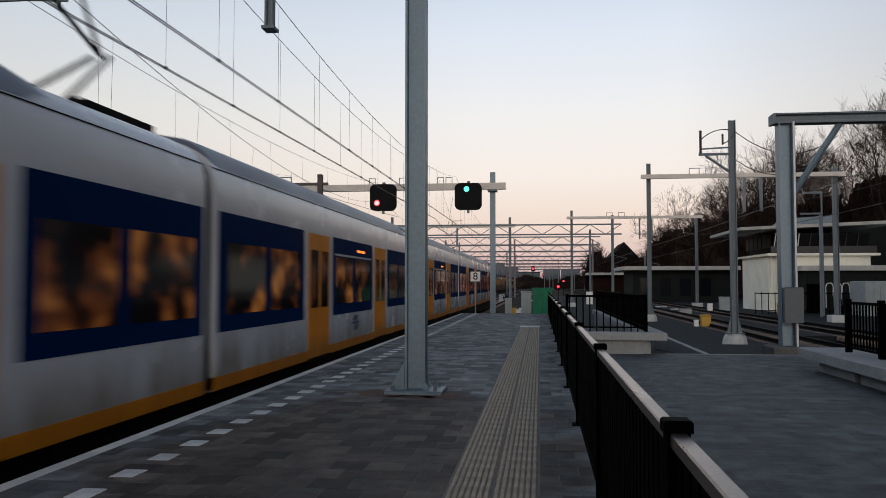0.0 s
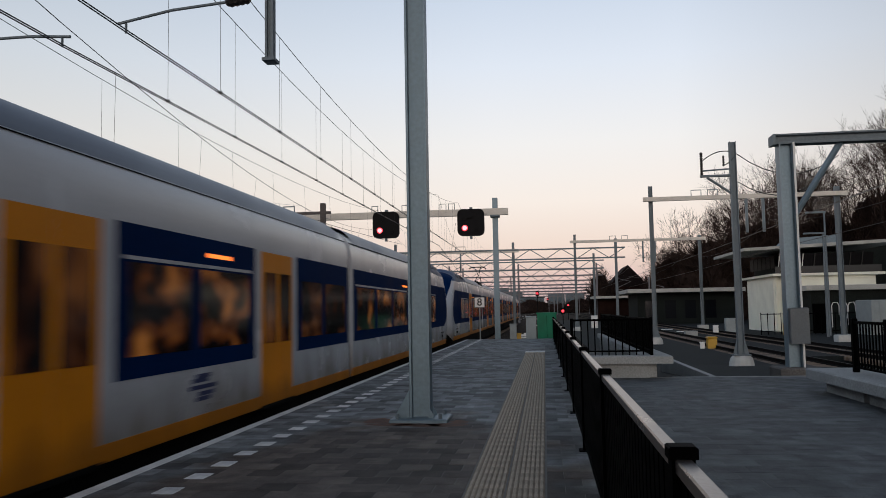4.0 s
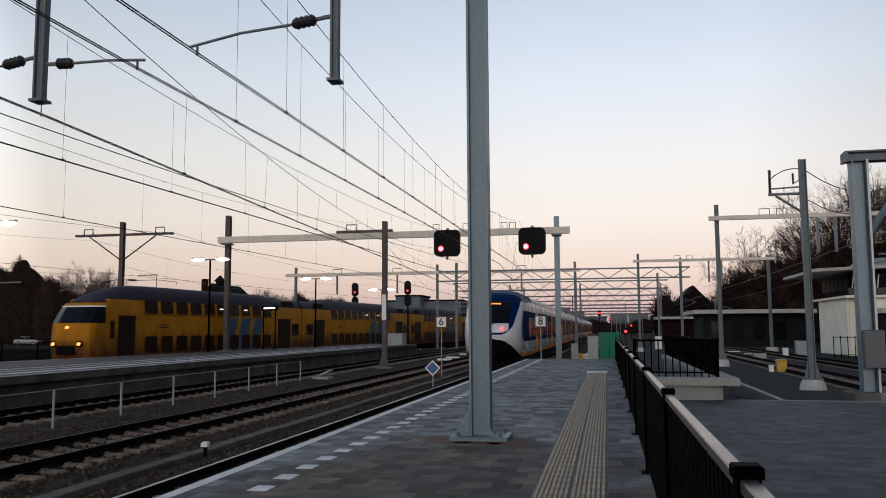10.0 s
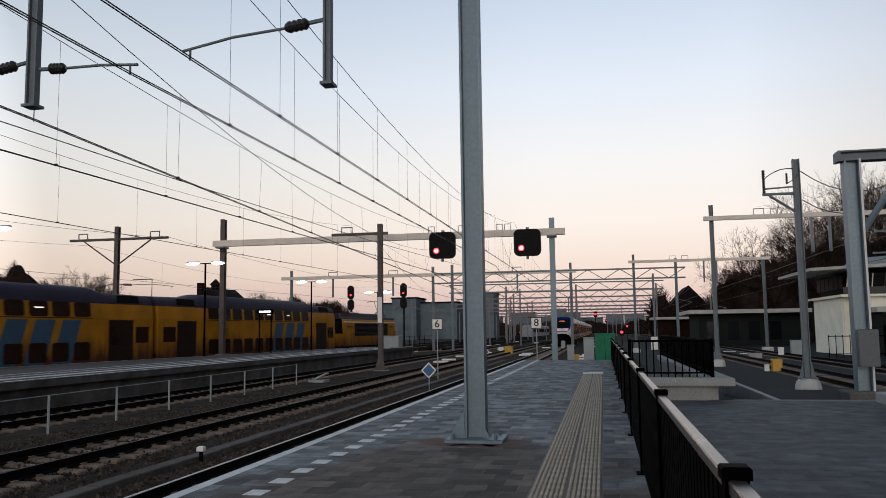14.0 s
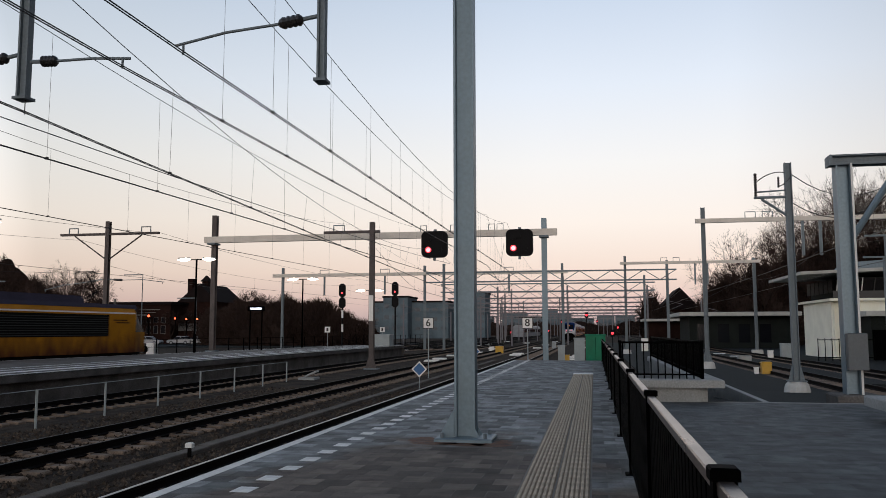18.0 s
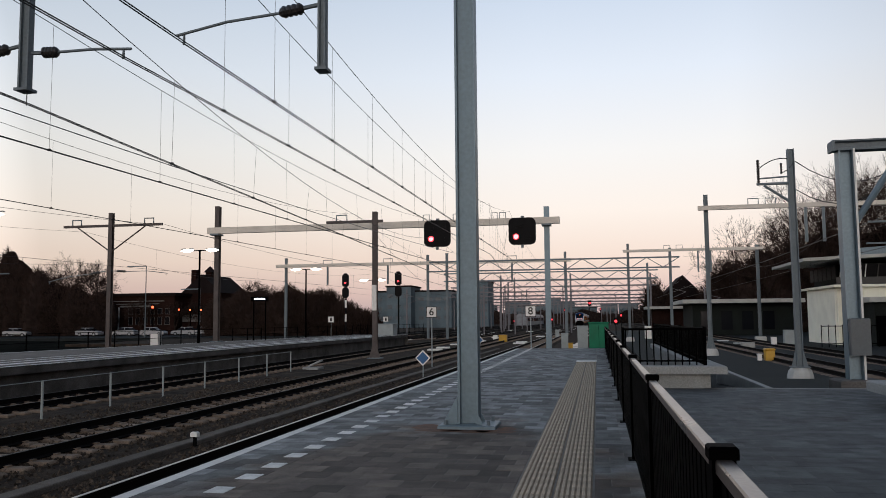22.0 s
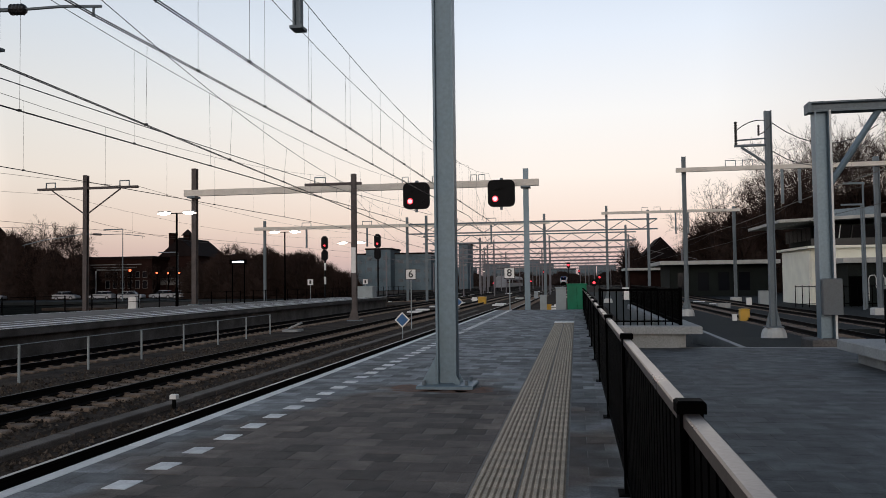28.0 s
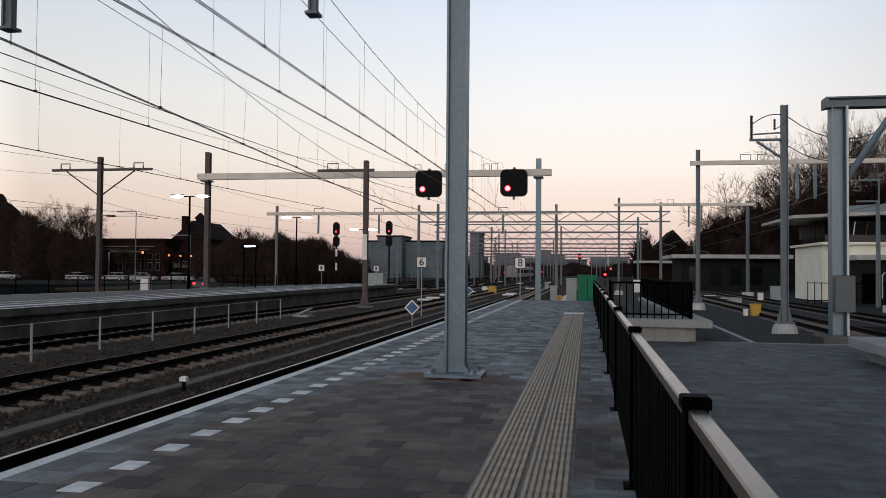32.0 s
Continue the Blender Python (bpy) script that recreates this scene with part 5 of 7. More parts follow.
def scrub(name, label, lumps, n, size, seed, cat="scrub"):
    """Winter scrub: uneven dense hearts (x, y, z, rx, ry, rz) bristling with thin twigs."""
    r = random.Random(seed)
    heart, sh = Shape(), Shape()
    area = [(l[3] + l[4]) * l[5] for l in lumps]

    def reach(l, u, v, w):
        p = Vector((u * 1.6 + l[0] * 0.37, v * 1.6 + l[1] * 0.37, w * 1.6))
        return 0.86 + 0.26 * noise.noise(p) + 0.12 * noise.noise(p * 3.1)

    for l in lumps:
        rings = []
        for i in range(19):
            f = -math.pi / 2 + math.pi * i / 18
            ring = []
            for j in range(28):
                g = 2 * math.pi * j / 28
                u, v, w = math.cos(f) * math.cos(g), math.cos(f) * math.sin(g), math.sin(f)
                k = reach(l, u, v, w)
                ring.append((l[0] + l[3] * u * k, l[1] + l[4] * v * k, max(-1.25, l[2] + l[5] * w * k)))
            rings.append(ring)
        heart.loft(rings)
    for i in range(n):
        l = r.choices(lumps, area)[0]
        w, g = r.uniform(-0.5, 1), r.uniform(math.pi, 2 * math.pi)
        c = math.sqrt(1 - w * w)
        u, v = c * math.cos(g), c * math.sin(g)
        k = reach(l, u, v, w) * r.uniform(0.9, 1.02)
        p = Vector((l[0] + l[3] * u * k, l[1] + l[4] * v * k, max(-1.2, l[2] + l[5] * w * k)))
        d = (Vector((u, v, w + 0.7)) + Vector((r.uniform(-1, 1), r.uniform(-1, 1), r.uniform(-0.6, 0.8))) * 0.8).normalized()
        s = size * r.uniform(0.4, 1.3)
        side = d.orthogonal().normalized() * s * r.uniform(0.02, 0.045)
        for q0, q1, ww in ((p, p + d * s, side), (p + d * s * 0.4, p + d * s * 0.7 + side * 9, side * 0.7), (p + d * s * 0.55, p + d * s * 0.9 - side * 8, side * 0.7)):
            b = len(sh.v)
            sh.v += [tuple(q0 - ww), tuple(q0 + ww), tuple(q1)]
            sh.f.append((b, b + 1, b + 2))
    o = solid(name, heart, M_HEDGE, label, cat, kind="stuff", smooth=True)
    me = sh.mesh("twigs")
    me.materials.append(M_TWIG)
    tagged(part("twigs", me, M_TWIG, o), kind="stuff")
    return o


# right side wood: one broad crown stands clear, taller trees behind the signal box
K = 1.35
for i, (x, y, h, sp) in enumerate(((19.3, 97, 12.6, 1.35), (22.0, 101, 13.0, 1.25), (24.6, 97, 14.4, 1.2), (27.2, 100, 15.2, 1.2), (29.5, 96, 15.2, 1.2), (32, 99, 16.2, 1.2), (34.5, 96, 15.6, 1.2), (37.5, 99, 17.0, 1.2), (42.5, 95, 19.5, 0.85), (45, 98, 21, 0.85), (26, 106, 15.6, 1.2), (31, 107, 17, 1.2), (36, 88, 16, 1.2), (42.5, 86, 19, 0.8), (47, 90, 21, 0.85), (48, 76, 20, 0.8), (54, 80, 21, 0.85), (16.6, 103, 8.0, 1.3))):
    bare_tree(x * K, y * K, -1.2, h * K * 1.36, sp, 100 + i, 7)
scrub("woodland_right", "dense brown leafless woodland behind the signal box", [tuple(K * c for c in l) for l in ((14.9, 102, 2.2, 2.2, 4, 5.0), (16.9, 101, 2.6, 2.9, 5, 5.6), (19.8, 101, 3.4, 3.4, 5, 5.8), (22.8, 102, 3.6, 3.6, 5, 6.2), (13.6, 105, 1.0, 1.9, 4, 3.6), (27, 103, 4.4, 5, 5, 7.0), (33, 101, 4.8, 5.5, 5, 8), (40, 100, 5, 6, 6, 9), (48, 97, 5, 7, 7, 10), (57, 90, 6, 8, 10, 11))] + [(10.0, 148, 2.4, 2.2, 3, 4.8)], 30000, 1.9, 3, "woodland")
# out of view: added to shut bright sky off the trains' near side
scrub("woodland_near", "unseen dark trees added to block the sky on the right", [(42, 48, 5, 8, 16, 9), (44, 20, 5, 8, 16, 9), (46, -10, 5, 8, 18, 9)], 3000, 2.5, 4, "woodland")
scrub("scrub_left", "dark trees and scrub beyond the car park", [(-122, 132, 4, 9, 6, 12.5), (-112, 133, 4, 6.5, 5, 11.6), (-106, 133, 4, 4.8, 5, 11.0), (-101, 133, 3, 3.6, 4, 8.6), (-97, 134, 2, 3.6, 4, 7.4), (-93, 134, 2, 3.6, 4, 6.2), (-89.4, 135, 1.5, 3.0, 4, 6.2)], 26000, 1.1, 5)
scrub("scrub_bank", "brown winter scrub on a bank behind the far platform", [(-54.5, 124, 1.4, 4.5, 5, 4.8), (-48.5, 124, 2.0, 4.8, 6, 5.2), (-43, 124, 1.5, 4.2, 6, 4.6), (-38.8, 123, 0.6, 3.4, 5, 3.6), (-35.6, 122, 0.0, 3.0, 4, 2.8), (-60, 126, 1.0, 4, 4, 4.2)], 15000, 1.3, 6)
scrub("scrub_far", "low dark treeline on the horizon ahead", [(-90 + 12 * i, 420 + 10 * (i % 3), 0.5, 11, 6, 4.5 + 1.5 * (i % 2)) for i in range(16)], 5000, 2.5, 7)
for i, (x, y, h) in enumerate(((-106.5, 147, 12.6), (-103.4, 146, 13.4), (-100.4, 148, 12.6), (-97.6, 147, 13.0), (-109.5, 149, 13.0), (-113, 147, 13.5), (-54.6, 127, 8.4), (-52.6, 128, 7.4), (-84.6, 156, 9.0), (-82.2, 155, 8.0), (-69.5, 160, 9.4), (-64, 158, 8.0), (-57, 128, 7.2), (-83.5, 138.5, 6.2), (-80.2, 139, 6.6), (-77.0, 139.5, 6.4), (-74.0, 139, 6.0), (-71.2, 140, 6.4), (-66, 141, 6.2))):
    bare_tree(x, y, -1.0, h * 1.75, 1.35, 300 + i, 7, 0.22)


# ---- buildings ----
def windows(parent, xs, y, z0, z1, w, mat, lit=()):
    for i, x in enumerate(xs):
        f = part("window", Shape().box(x - w / 2 - 0.06, x + w / 2 + 0.06, y - 0.03, y + 0.02, z0 - 0.06, z1 + 0.06), M_FRAME, parent)
        part("pane", Shape().box(x - w / 2, x + w / 2, y - 0.045, y - 0.03, z0, z1), mat, f)


def house(x0, x1, y0, y1, eave, ridge, label, chimney=True, z0=-1.2):
    h = thing("house", label, "house", group="houses")
    wl_ = part("wall", Shape().box(x0, x1, y0, y1, z0, eave), M_BRICK, h)
    xm = (x0 + x1) / 2
    rf = part("roof", Shape().prism([(x0 - 0.4, eave - 0.1), (x1 + 0.4, eave - 0.1), (xm, ridge)], y0 - 0.3, y1 + 0.3), M_BRICKROOF, h)
    if chimney:
        part("chimney", Shape().box(xm - 1.6, xm - 0.9, y0 + 2, y0 + 2.8, eave, ridge + 1.2), M_BRICK, rf)
    n = max(2, int((x1 - x0) / 3))
    windows(wl_, [x0 + (k + 0.5) * (x1 - x0) / n for k in range(n)], y0, 0.6, 2.0, 1.1, M_GLASSDARK)
    windows(wl_, [x0 + (k + 0.5) * (x1 - x0) / n for k in range(n)], y0, 3.4, 4.6, 1.1, M_GLASSDARK)
    return h


def hipped_house(x0, x1, y0, y1, eave, ridge, label, storeys=2):
    """A broad house with its ridge along x and hipped ends."""
    h = thing("house", label, "house", group="houses")
    wall = part("wall", Shape().box(x0, x1, y0, y1, -1.3, eave), M_BRICK, h)
    ym, run = (y0 + y1) / 2, (y1 - y0) * 0.42
    rf = Shape()
    b = [(x0 - 0.5, y0 - 0.5, eave), (x1 + 0.5, y0 - 0.5, eave), (x1 + 0.5, y1 + 0.5, eave), (x0 - 0.5, y1 + 0.5, eave)]
    p, q = (x0 + run, ym, ridge), (x1 - run, ym, ridge)
    rf.quad(b[0], b[1], q, p).quad(b[1], b[2], q).quad(b[2], b[3], p, q).quad(b[3], b[0], p).quad(b[3], b[2], b[1], b[0])
    roof = part("roof", rf, M_BRICKROOF, h, "dark hipped tile roof")
    part("gutter", Shape().box(x0 - 0.55, x1 + 0.55, y0 - 0.62, y0 - 0.5, eave - 0.12, eave), M_BRICKROOF, roof)
    n = max(2, int((x1 - x0) / 3.2))
    for k in range(storeys):
        windows(wall, [x0 + (i + 0.5) * (x1 - x0) / n for i in range(n)], y0, 0.4 + k * 2.9, 1.9 + k * 2.9, 1.1, M_GLASSDARK)
    return h


hs = house(-79.0, -71.2, 146, 158, 7.1, 10.6, "dark brick house with a steep roof, chimney and turret", False)
part("chimney", Shape().box(-77.9, -76.9, 147, 148, 7.6, 11.6), M_BRICK, hs)
part("turret", Shape().box(-75.9, -74.7, 149, 150.4, 9.6, 11.2), M_BRICK, hs)
part("turret_cap", Shape().loft([[(-76.2, 148.7, 11.2), (-74.4, 148.7, 11.2), (-74.4, 150.7, 11.2), (-76.2, 150.7, 11.2)], [(-75.4, 149.6, 12.4), (-75.2, 149.6, 12.4), (-75.2, 149.8, 12.4), (-75.4, 149.8, 12.4)]]), M_BRICKROOF, hs)
hipped_house(-71.0, -62.0, 147, 158, 5.6, 7.6, "low dark brick house beside the turreted one")
house(11.8, 18.4, 150, 162, 5.2, 9.0, "dark brick house by the tracks", False)
fl = thing("flat_building", "brown brick flat-roofed building with pale bands", "building")
part("wall", Shape().box(-93, -77.5, 140, 152, -1.2, 6.4), M_BRICK, fl)
part("roof", Shape().box(-93.4, -77.1, 139.5, 152.4, 6.4, 6.9), M_BRICKROOF, fl)
for z0, z1, x0, x1 in ((5.35, 5.5, -91.2, -79.6), (4.85, 4.95, -89.4, -80.5), (4.3, 4.62, -88.6, -82.2)):
    part("pale_band", Shape().box(x0, x1, 139.86, 139.98, z0, z1), M_FRAME, fl, "pale cornice band")
for x in (-91.0, -89.9, -88.8):
    part("pillar", Shape().box(x - 0.13, x + 0.13, 139.85, 139.98, 0.0, 4.3), M_SIGNWHITE, fl, "pale pillar of the entrance")
part("lit_transom", Shape().box(-90.0, -88.7, 139.82, 139.86, 1.9, 2.5), M_SIGNWHITE, fl, "pale panel over the door")
windows(fl, [-86.4 + 1.5 * k for k in range(6)], 140, 1.0, 2.4, 0.8, M_GLASSDARK)
windows(fl, [-86.4 + 1.5 * k for k in range(6)], 140, 3.0, 4.0, 0.8, M_GLASSDARK)
low = thing("low_shed", "low pale-fronted garages beyond the car park", "shed")
part("wall", Shape().box(-81.5, -71.5, 143, 145.8, -1.2, 3.2), M_BRICK, low)
for k in range(5):
    part("door", Shape().box(-80.9 + k * 1.75, -79.4 + k * 1.75, 142.9, 143.02, 1.5, 2.85), M_FRAME, low, "pale garage panel")
M_HALO = glow("street_lamp_orange", (1.0, 0.13, 0.05), 2.6)
for x, y, z in ((-79.5, 136, 4.2), (-74.3, 136, 3.7), (-72.1, 136, 3.6), (-70.0, 136, 3.6), (-67.9, 136, 3.6)):
    sl = thing("traffic_light", "small lit red-orange street light", "lamp", pose(x, y, -1.2), group="street lights")
    part("post", Shape().tube((0, 0, 0), (0, 0, z + 1.2), 0.08, 6), M_BLACK, sl)
    part("head", Shape().bevel_box(-0.2, 0.2, -0.1, 0.15, z + 0.85, z + 1.5, 0.05), M_BLACK, sl)
    part("lamp", Shape().tube((0, -0.1, z + 1.2), (0, -0.16, z + 1.2), 0.24 if z > 4 else 0.17, 10), M_HALO, sl)
for x, y, z, s in ((-68.5, 115, 10.2, -1), (-60.5, 117, 6.6, -1), (-74, 88, 7.6, 1)):
    sp = thing("street_lamp", "unlit street lamp on a tall thin pole", "lamp", pose(x, y, -1.2), group="street lamps")
    part("pole", Shape().tube((0, 0, 0), (0, 0, z + 1.2), 0.09, 6, 0.06), M_STEEL_D, sp)
    part("arm", Shape().box(min(0, s * 3.2), max(0, s * 3.2), -0.06, 0.06, z + 1.05, z + 1.2), M_STEEL_D, sp)


# far panes: haze of the distance is mixed into their grey
M_HAZEGLASS = material("window_greyed_for_haze", (0.09, 0.11, 0.13), 0.3, 0, 0.3, 0.5, 5, 0)


def far_block(x0, x1, y, z1, label, rows_, cols_):
    o = thing("office_block", label, "building", group="office blocks")
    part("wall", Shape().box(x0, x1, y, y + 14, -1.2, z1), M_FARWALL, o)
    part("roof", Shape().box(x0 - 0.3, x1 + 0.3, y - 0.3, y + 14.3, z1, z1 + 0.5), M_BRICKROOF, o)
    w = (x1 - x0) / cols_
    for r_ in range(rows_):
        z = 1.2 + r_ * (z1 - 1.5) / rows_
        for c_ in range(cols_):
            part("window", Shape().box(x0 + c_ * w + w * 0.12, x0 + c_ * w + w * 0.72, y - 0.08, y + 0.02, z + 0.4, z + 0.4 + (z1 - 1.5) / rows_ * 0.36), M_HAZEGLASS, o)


far_block(-71, -46, 258, 10.6, "grey flat-roofed office block far behind the yard", 3, 9)
far_block(-37.5, -34.6, 262, 13.6, "grey-blue tower block far behind the yard", 5, 2)
far_block(-66, -58, 252, 12.0, "grey roof storey of an office block", 3, 3)
for x0, x1, y, z in ((-24, -14, 520, 12), (-10, 0, 560, 9), (14, 26, 540, 11), (34, 50, 500, 10), (-60, -44, 540, 13), (-44, -30, 480, 9), (-31, -22, 500, 14), (-14, -4, 470, 8), (2, 12, 490, 10), (24, 36, 460, 8), (50, 70, 480, 11), (-80, -62, 500, 10)):
    far_block(x0, x1, y, z, "hazy grey building far ahead", 3, 4)

# cars in the car park
def car(x, y, turn, mat, label):
    c = thing("parked_car", label, "car", pose(x, y, -0.86, 0, 0, turn), group="parked cars")
    lower = [(-2.1, 0.28), (2.08, 0.28), (2.16, 0.5), (2.05, 0.76), (1.15, 0.93), (-1.75, 0.98), (-2.12, 0.88)]
    part("body", Shape().prism(lower, -0.86, 0.86), mat, c)
    ring = lambda v: [(1.12, v, 0.92), (0.42, v * 0.84, 1.38), (-1.05, v * 0.84, 1.40), (-1.78, v, 0.97)]
    g = Shape().loft([ring(-0.8), ring(0.8)])
    g.f += [(0, 1, 2, 3), (4, 5, 6, 7)]
    part("glasshouse", g, M_GLASSDARK, c)
    part("roof", Shape().bevel_box(-1.1, 0.46, -0.69, 0.69, 1.37, 1.45, 0.05), mat, c)
    for v in (-0.76, 0.72):
        part("pillar", Shape().box(-0.38, -0.3, v, v + 0.04, 0.95, 1.4), mat, c)
    for a in (-1.3, 1.3):
        for b in (-0.8, 0.8):
            wh = part("wheel", Shape().tube((a, b - 0.1, 0.32), (a, b + 0.1, 0.32), 0.32, 14), M_TYRE, c)
            part("rim", Shape().tube((a, b - 0.11, 0.32), (a, b + 0.11, 0.32), 0.18, 10), M_CARWHITE, wh)
    return c


for x, y, tn, m, lab in ((-86.1, 127, 3, M_CARWHITE, "silver parked car in the car park"), (-79.7, 127.5, 182, M_CARWHITE, "silver parked car in the car park"), (-73.2, 125.5, 6, M_CARWHITE, "silver parked car in the car park"), (-70.2, 130.5, 182, M_CARWHITE, "silver parked car behind another one"), (-66.6, 131, 5, M_CARWHITE, "silver parked car half hidden by a lamp post"), (-61.4, 132, 4, M_CARWHITE, "silver parked car half hidden by scrub"), (-100.2, 127, 12, M_CARWHITE, "silver parked car beside a house")):
    car(x, y, tn, m, lab)
passing_car = car(-48, 67, 90, M_BOXBLUE, "dark grey car driving along the road, tail lamps lit")
for v in (-0.66, 0.66):
    part("tail_lamp", Shape().bevel_box(-2.17, -2.08, v - 0.18, v + 0.18, 0.62, 0.84, 0.02), M_RED, passing_car, "glowing red tail lamp")
road = solid("road", Shape().box(-52.5, -44.5, -60, 112, -1.299, -1.27), M_ASPHALT, "dark asphalt road behind the far platform", "road", kind="structure")
lot = solid("car_park", Shape().box(-125, -30, 112, 158, -1.28, -0.86), M_ASPHALT, "dark asphalt car park beyond the tracks", "car park", kind="structure")
bf = thing("boundary_fence", "dark mesh fence along the far side of the tracks", "fence")
for i in range(44):
    y = 20 + i * 3
    part("post", Shape().tube((-38 + 0.06 * (y - 20), y, -1.2), (-38 + 0.06 * (y - 20), y, 0.75), 0.05, 5), M_BLACK, bf)
for z in (-0.6, 0.1, 0.7):
    part("rail", Shape().tube((-38, 20, z), (-38 + 0.06 * 129, 149, z), 0.025, 4), M_BLACK, bf)

# ---- signal box and station building on the right ----
sb = thing("signal_box", "two-storey white signal box with a wide flat roof", "building", pose(2.0, 0, 0))
SY = 72.0
part("round_wall", Shape().prism([(17.3 + 0.0, SY - 0.0), (19.3, SY - 0.9), (25.2, SY - 0.9), (25.2, SY + 9), (17.3, SY + 9)], -1.2, 3.75, Matrix(((1, 0, 0, 0), (0, 0, 1, 0), (0, 1, 0, 0), (0, 0, 0, 1)))), M_WALLWHITE, sb, "white rendered lower storey")
for k in range(5):
    part("pilaster", Shape().box(17.4 + k * 0.42, 17.52 + k * 0.42, SY - 0.28 - k * 0.19, SY + 0.1, -1.2, 3.75), M_WALLWHITE, sb)
part("balcony", Shape().box(16.9, 25.8, SY - 1.4, SY + 9.3, 3.75, 3.95), M_WALLWHITE, sb)
up = part("upper_storey", Shape().box(17.9, 25.4, SY - 0.3, SY + 8.6, 3.95, 5.7), M_WALLDARK, sb, "dark glazed upper storey")
for k in range(8):
    x = 17.55 + k * 0.95
    lean = Matrix(((1, 0, 0.10, 0), (0, 1, -0.12, 0), (0, 0, 1, 0), (0, 0, 0, 1)))
    part("pane", Shape().box(x + 0.08 - 0.4, x + 0.9 - 0.4, SY + 0.05, SY + 0.07, 4.5, 5.62, lean), M_SIGNAL, up, "slanted window pane")
    part("mullion", Shape().box(x - 0.4, x - 0.33, SY - 0.02, SY + 0.05, 4.45, 5.66, lean), M_SIGNWHITE if k < 3 else M_SIGNBLACK, up)
for k in range(6):
    y = SY + 0.3 + k * 1.4
    part("side_pane", Shape().box(17.55, 17.57, y, y + 1.2, 4.5, 5.6), M_SIGNAL, up)
part("parapet", Shape().box(17.2, 25.6, SY - 1.2, SY - 1.1, 3.95, 4.55), M_SIGNBLACK, sb, "dark balcony front")
part("roof", Shape().prism([(14.5, 5.85), (27.4, 6.35), (27.4, 6.62), (14.5, 6.1)], SY - 2.2, SY + 10), M_ROOFEDGE, sb, "wide pale flat roof")
part("roof_box", Shape().prism([(18.6, 6.3), (23.4, 6.5), (23.2, 7.3), (19.4, 7.05)], SY + 1, SY + 5), M_WALLGREY, sb)
annex = thing("station_annex", "low dark annex with a pale flat roof edge and graffiti", "building", pose(1.2, 0, 0))
part("wall", Shape().box(19.8, 44, SY - 4.2, SY + 4, -1.2, 2.45), M_WALLDARK, annex)
part("roof", Shape().bevel_box(19.3, 45, SY - 4.8, SY + 4.6, 2.45, 2.85, 0.05), M_ROOFEDGE, annex, "pale flat roof edge")
for k in range(6):
    x, yy = 21.3 + k * 0.62, SY - 4.22
    part("graffiti", Shape().line([(x, yy, -0.5 + 0.1 * (k % 3)), (x, yy, 1.2), (x + 0.12, yy, 1.45), (x + 0.44, yy, 1.48), (x + 0.56, yy, 1.2), (x + 0.54, yy, 0.5 - 0.3 * (k % 2))], 0.045, 4), M_SIGNWHITE, annex, "plain pale painted arch")
part("door", Shape().box(19.85, 20.9, SY - 4.24, SY - 4.19, -1.0, 1.4), M_BLACK, annex)
sfence = thing("yard_fence", "dark bar fence before the signal box", "fence")
for k in range(22):
    part("bar", Shape().box(16.6 + k * 0.5, 16.65 + k * 0.5, SY - 6.05, SY - 6.0, -1.0, 0.75), M_BLACK, sfence)
part("rail", Shape().box(16.6, 27.2, SY - 6.06, SY - 5.99, 0.62, 0.68), M_BLACK, sfence)
part("rail", Shape().box(16.6, 27.2, SY - 6.06, SY - 5.99, -0.7, -0.64), M_BLACK, sfence)
st = thing("station_canopy", "long dark low building with a pale roof edge", "building")
part("wall", Shape().box(12.4, 25, 112, 124, -1.2, 3.2), M_WALLDARK, st)
part("roof", Shape().bevel_box(11.0, 26, 110, 126, 3.25, 3.75, 0.05), M_ROOFEDGE, st, "pale flat roof edge")
for k in range(4):
    part("window", Shape().box(13.4 + 2.6 * k, 14.8 + 2.6 * k, 111.95, 112.02, -0.2, 2.2), M_GLASSDARK, st)
st2 = thing("platform_shelter", "low dark shelter with a thin pale roof", "shelter")
part("wall", Shape().box(9.0, 14, 140, 146, -1.2, 2.9), M_BRICK, st2)
part("roof", Shape().box(8.0, 15.5, 138, 147, 2.9, 3.3), M_ROOFEDGE, st2)
for x, y, z in ((19.6, 60, 7.5), (20.4, 62, 9.2)):
    sp = thing("lamp_post", "thin grey lamp post by the signal box", "lamp", pose(x, y, -1.2), group="lamp posts")
    part("pole", Shape().tube((0, 0, 0), (0, 0, z), 0.1, 6, 0.06), M_STEEL_D, sp)
    part("head", Shape().bevel_box(-1.3, 0.1, -0.1, 0.1, z, z + 0.12, 0.02), M_STEEL_D, sp)
rear_block = thing("brick_block", "plain dark brick block behind the signal box", "building")
part("wall", Shape().box(27.6, 33.5, SY + 9.5, SY + 16, -1.2, 6.9), M_WALLDARK, rear_block)
part("roof", Shape().box(27.3, 33.8, SY + 9.2, SY + 16.3, 6.9, 7.15), M_ROOFEDGE, rear_block)
tank = thing("grey_container", "grey steel container beside the annex", "container")
part("body", Shape().bevel_box(23.3, 30.3, 62, 65, -1.2, 1.6, 0.05), M_GREYBOX, tank)
for k in range(15):
    part("rib", Shape().box(23.4 + k * 0.46, 23.52 + k * 0.46, 61.95, 62.0, -1.0, 1.5), M_GREYBOX, tank)

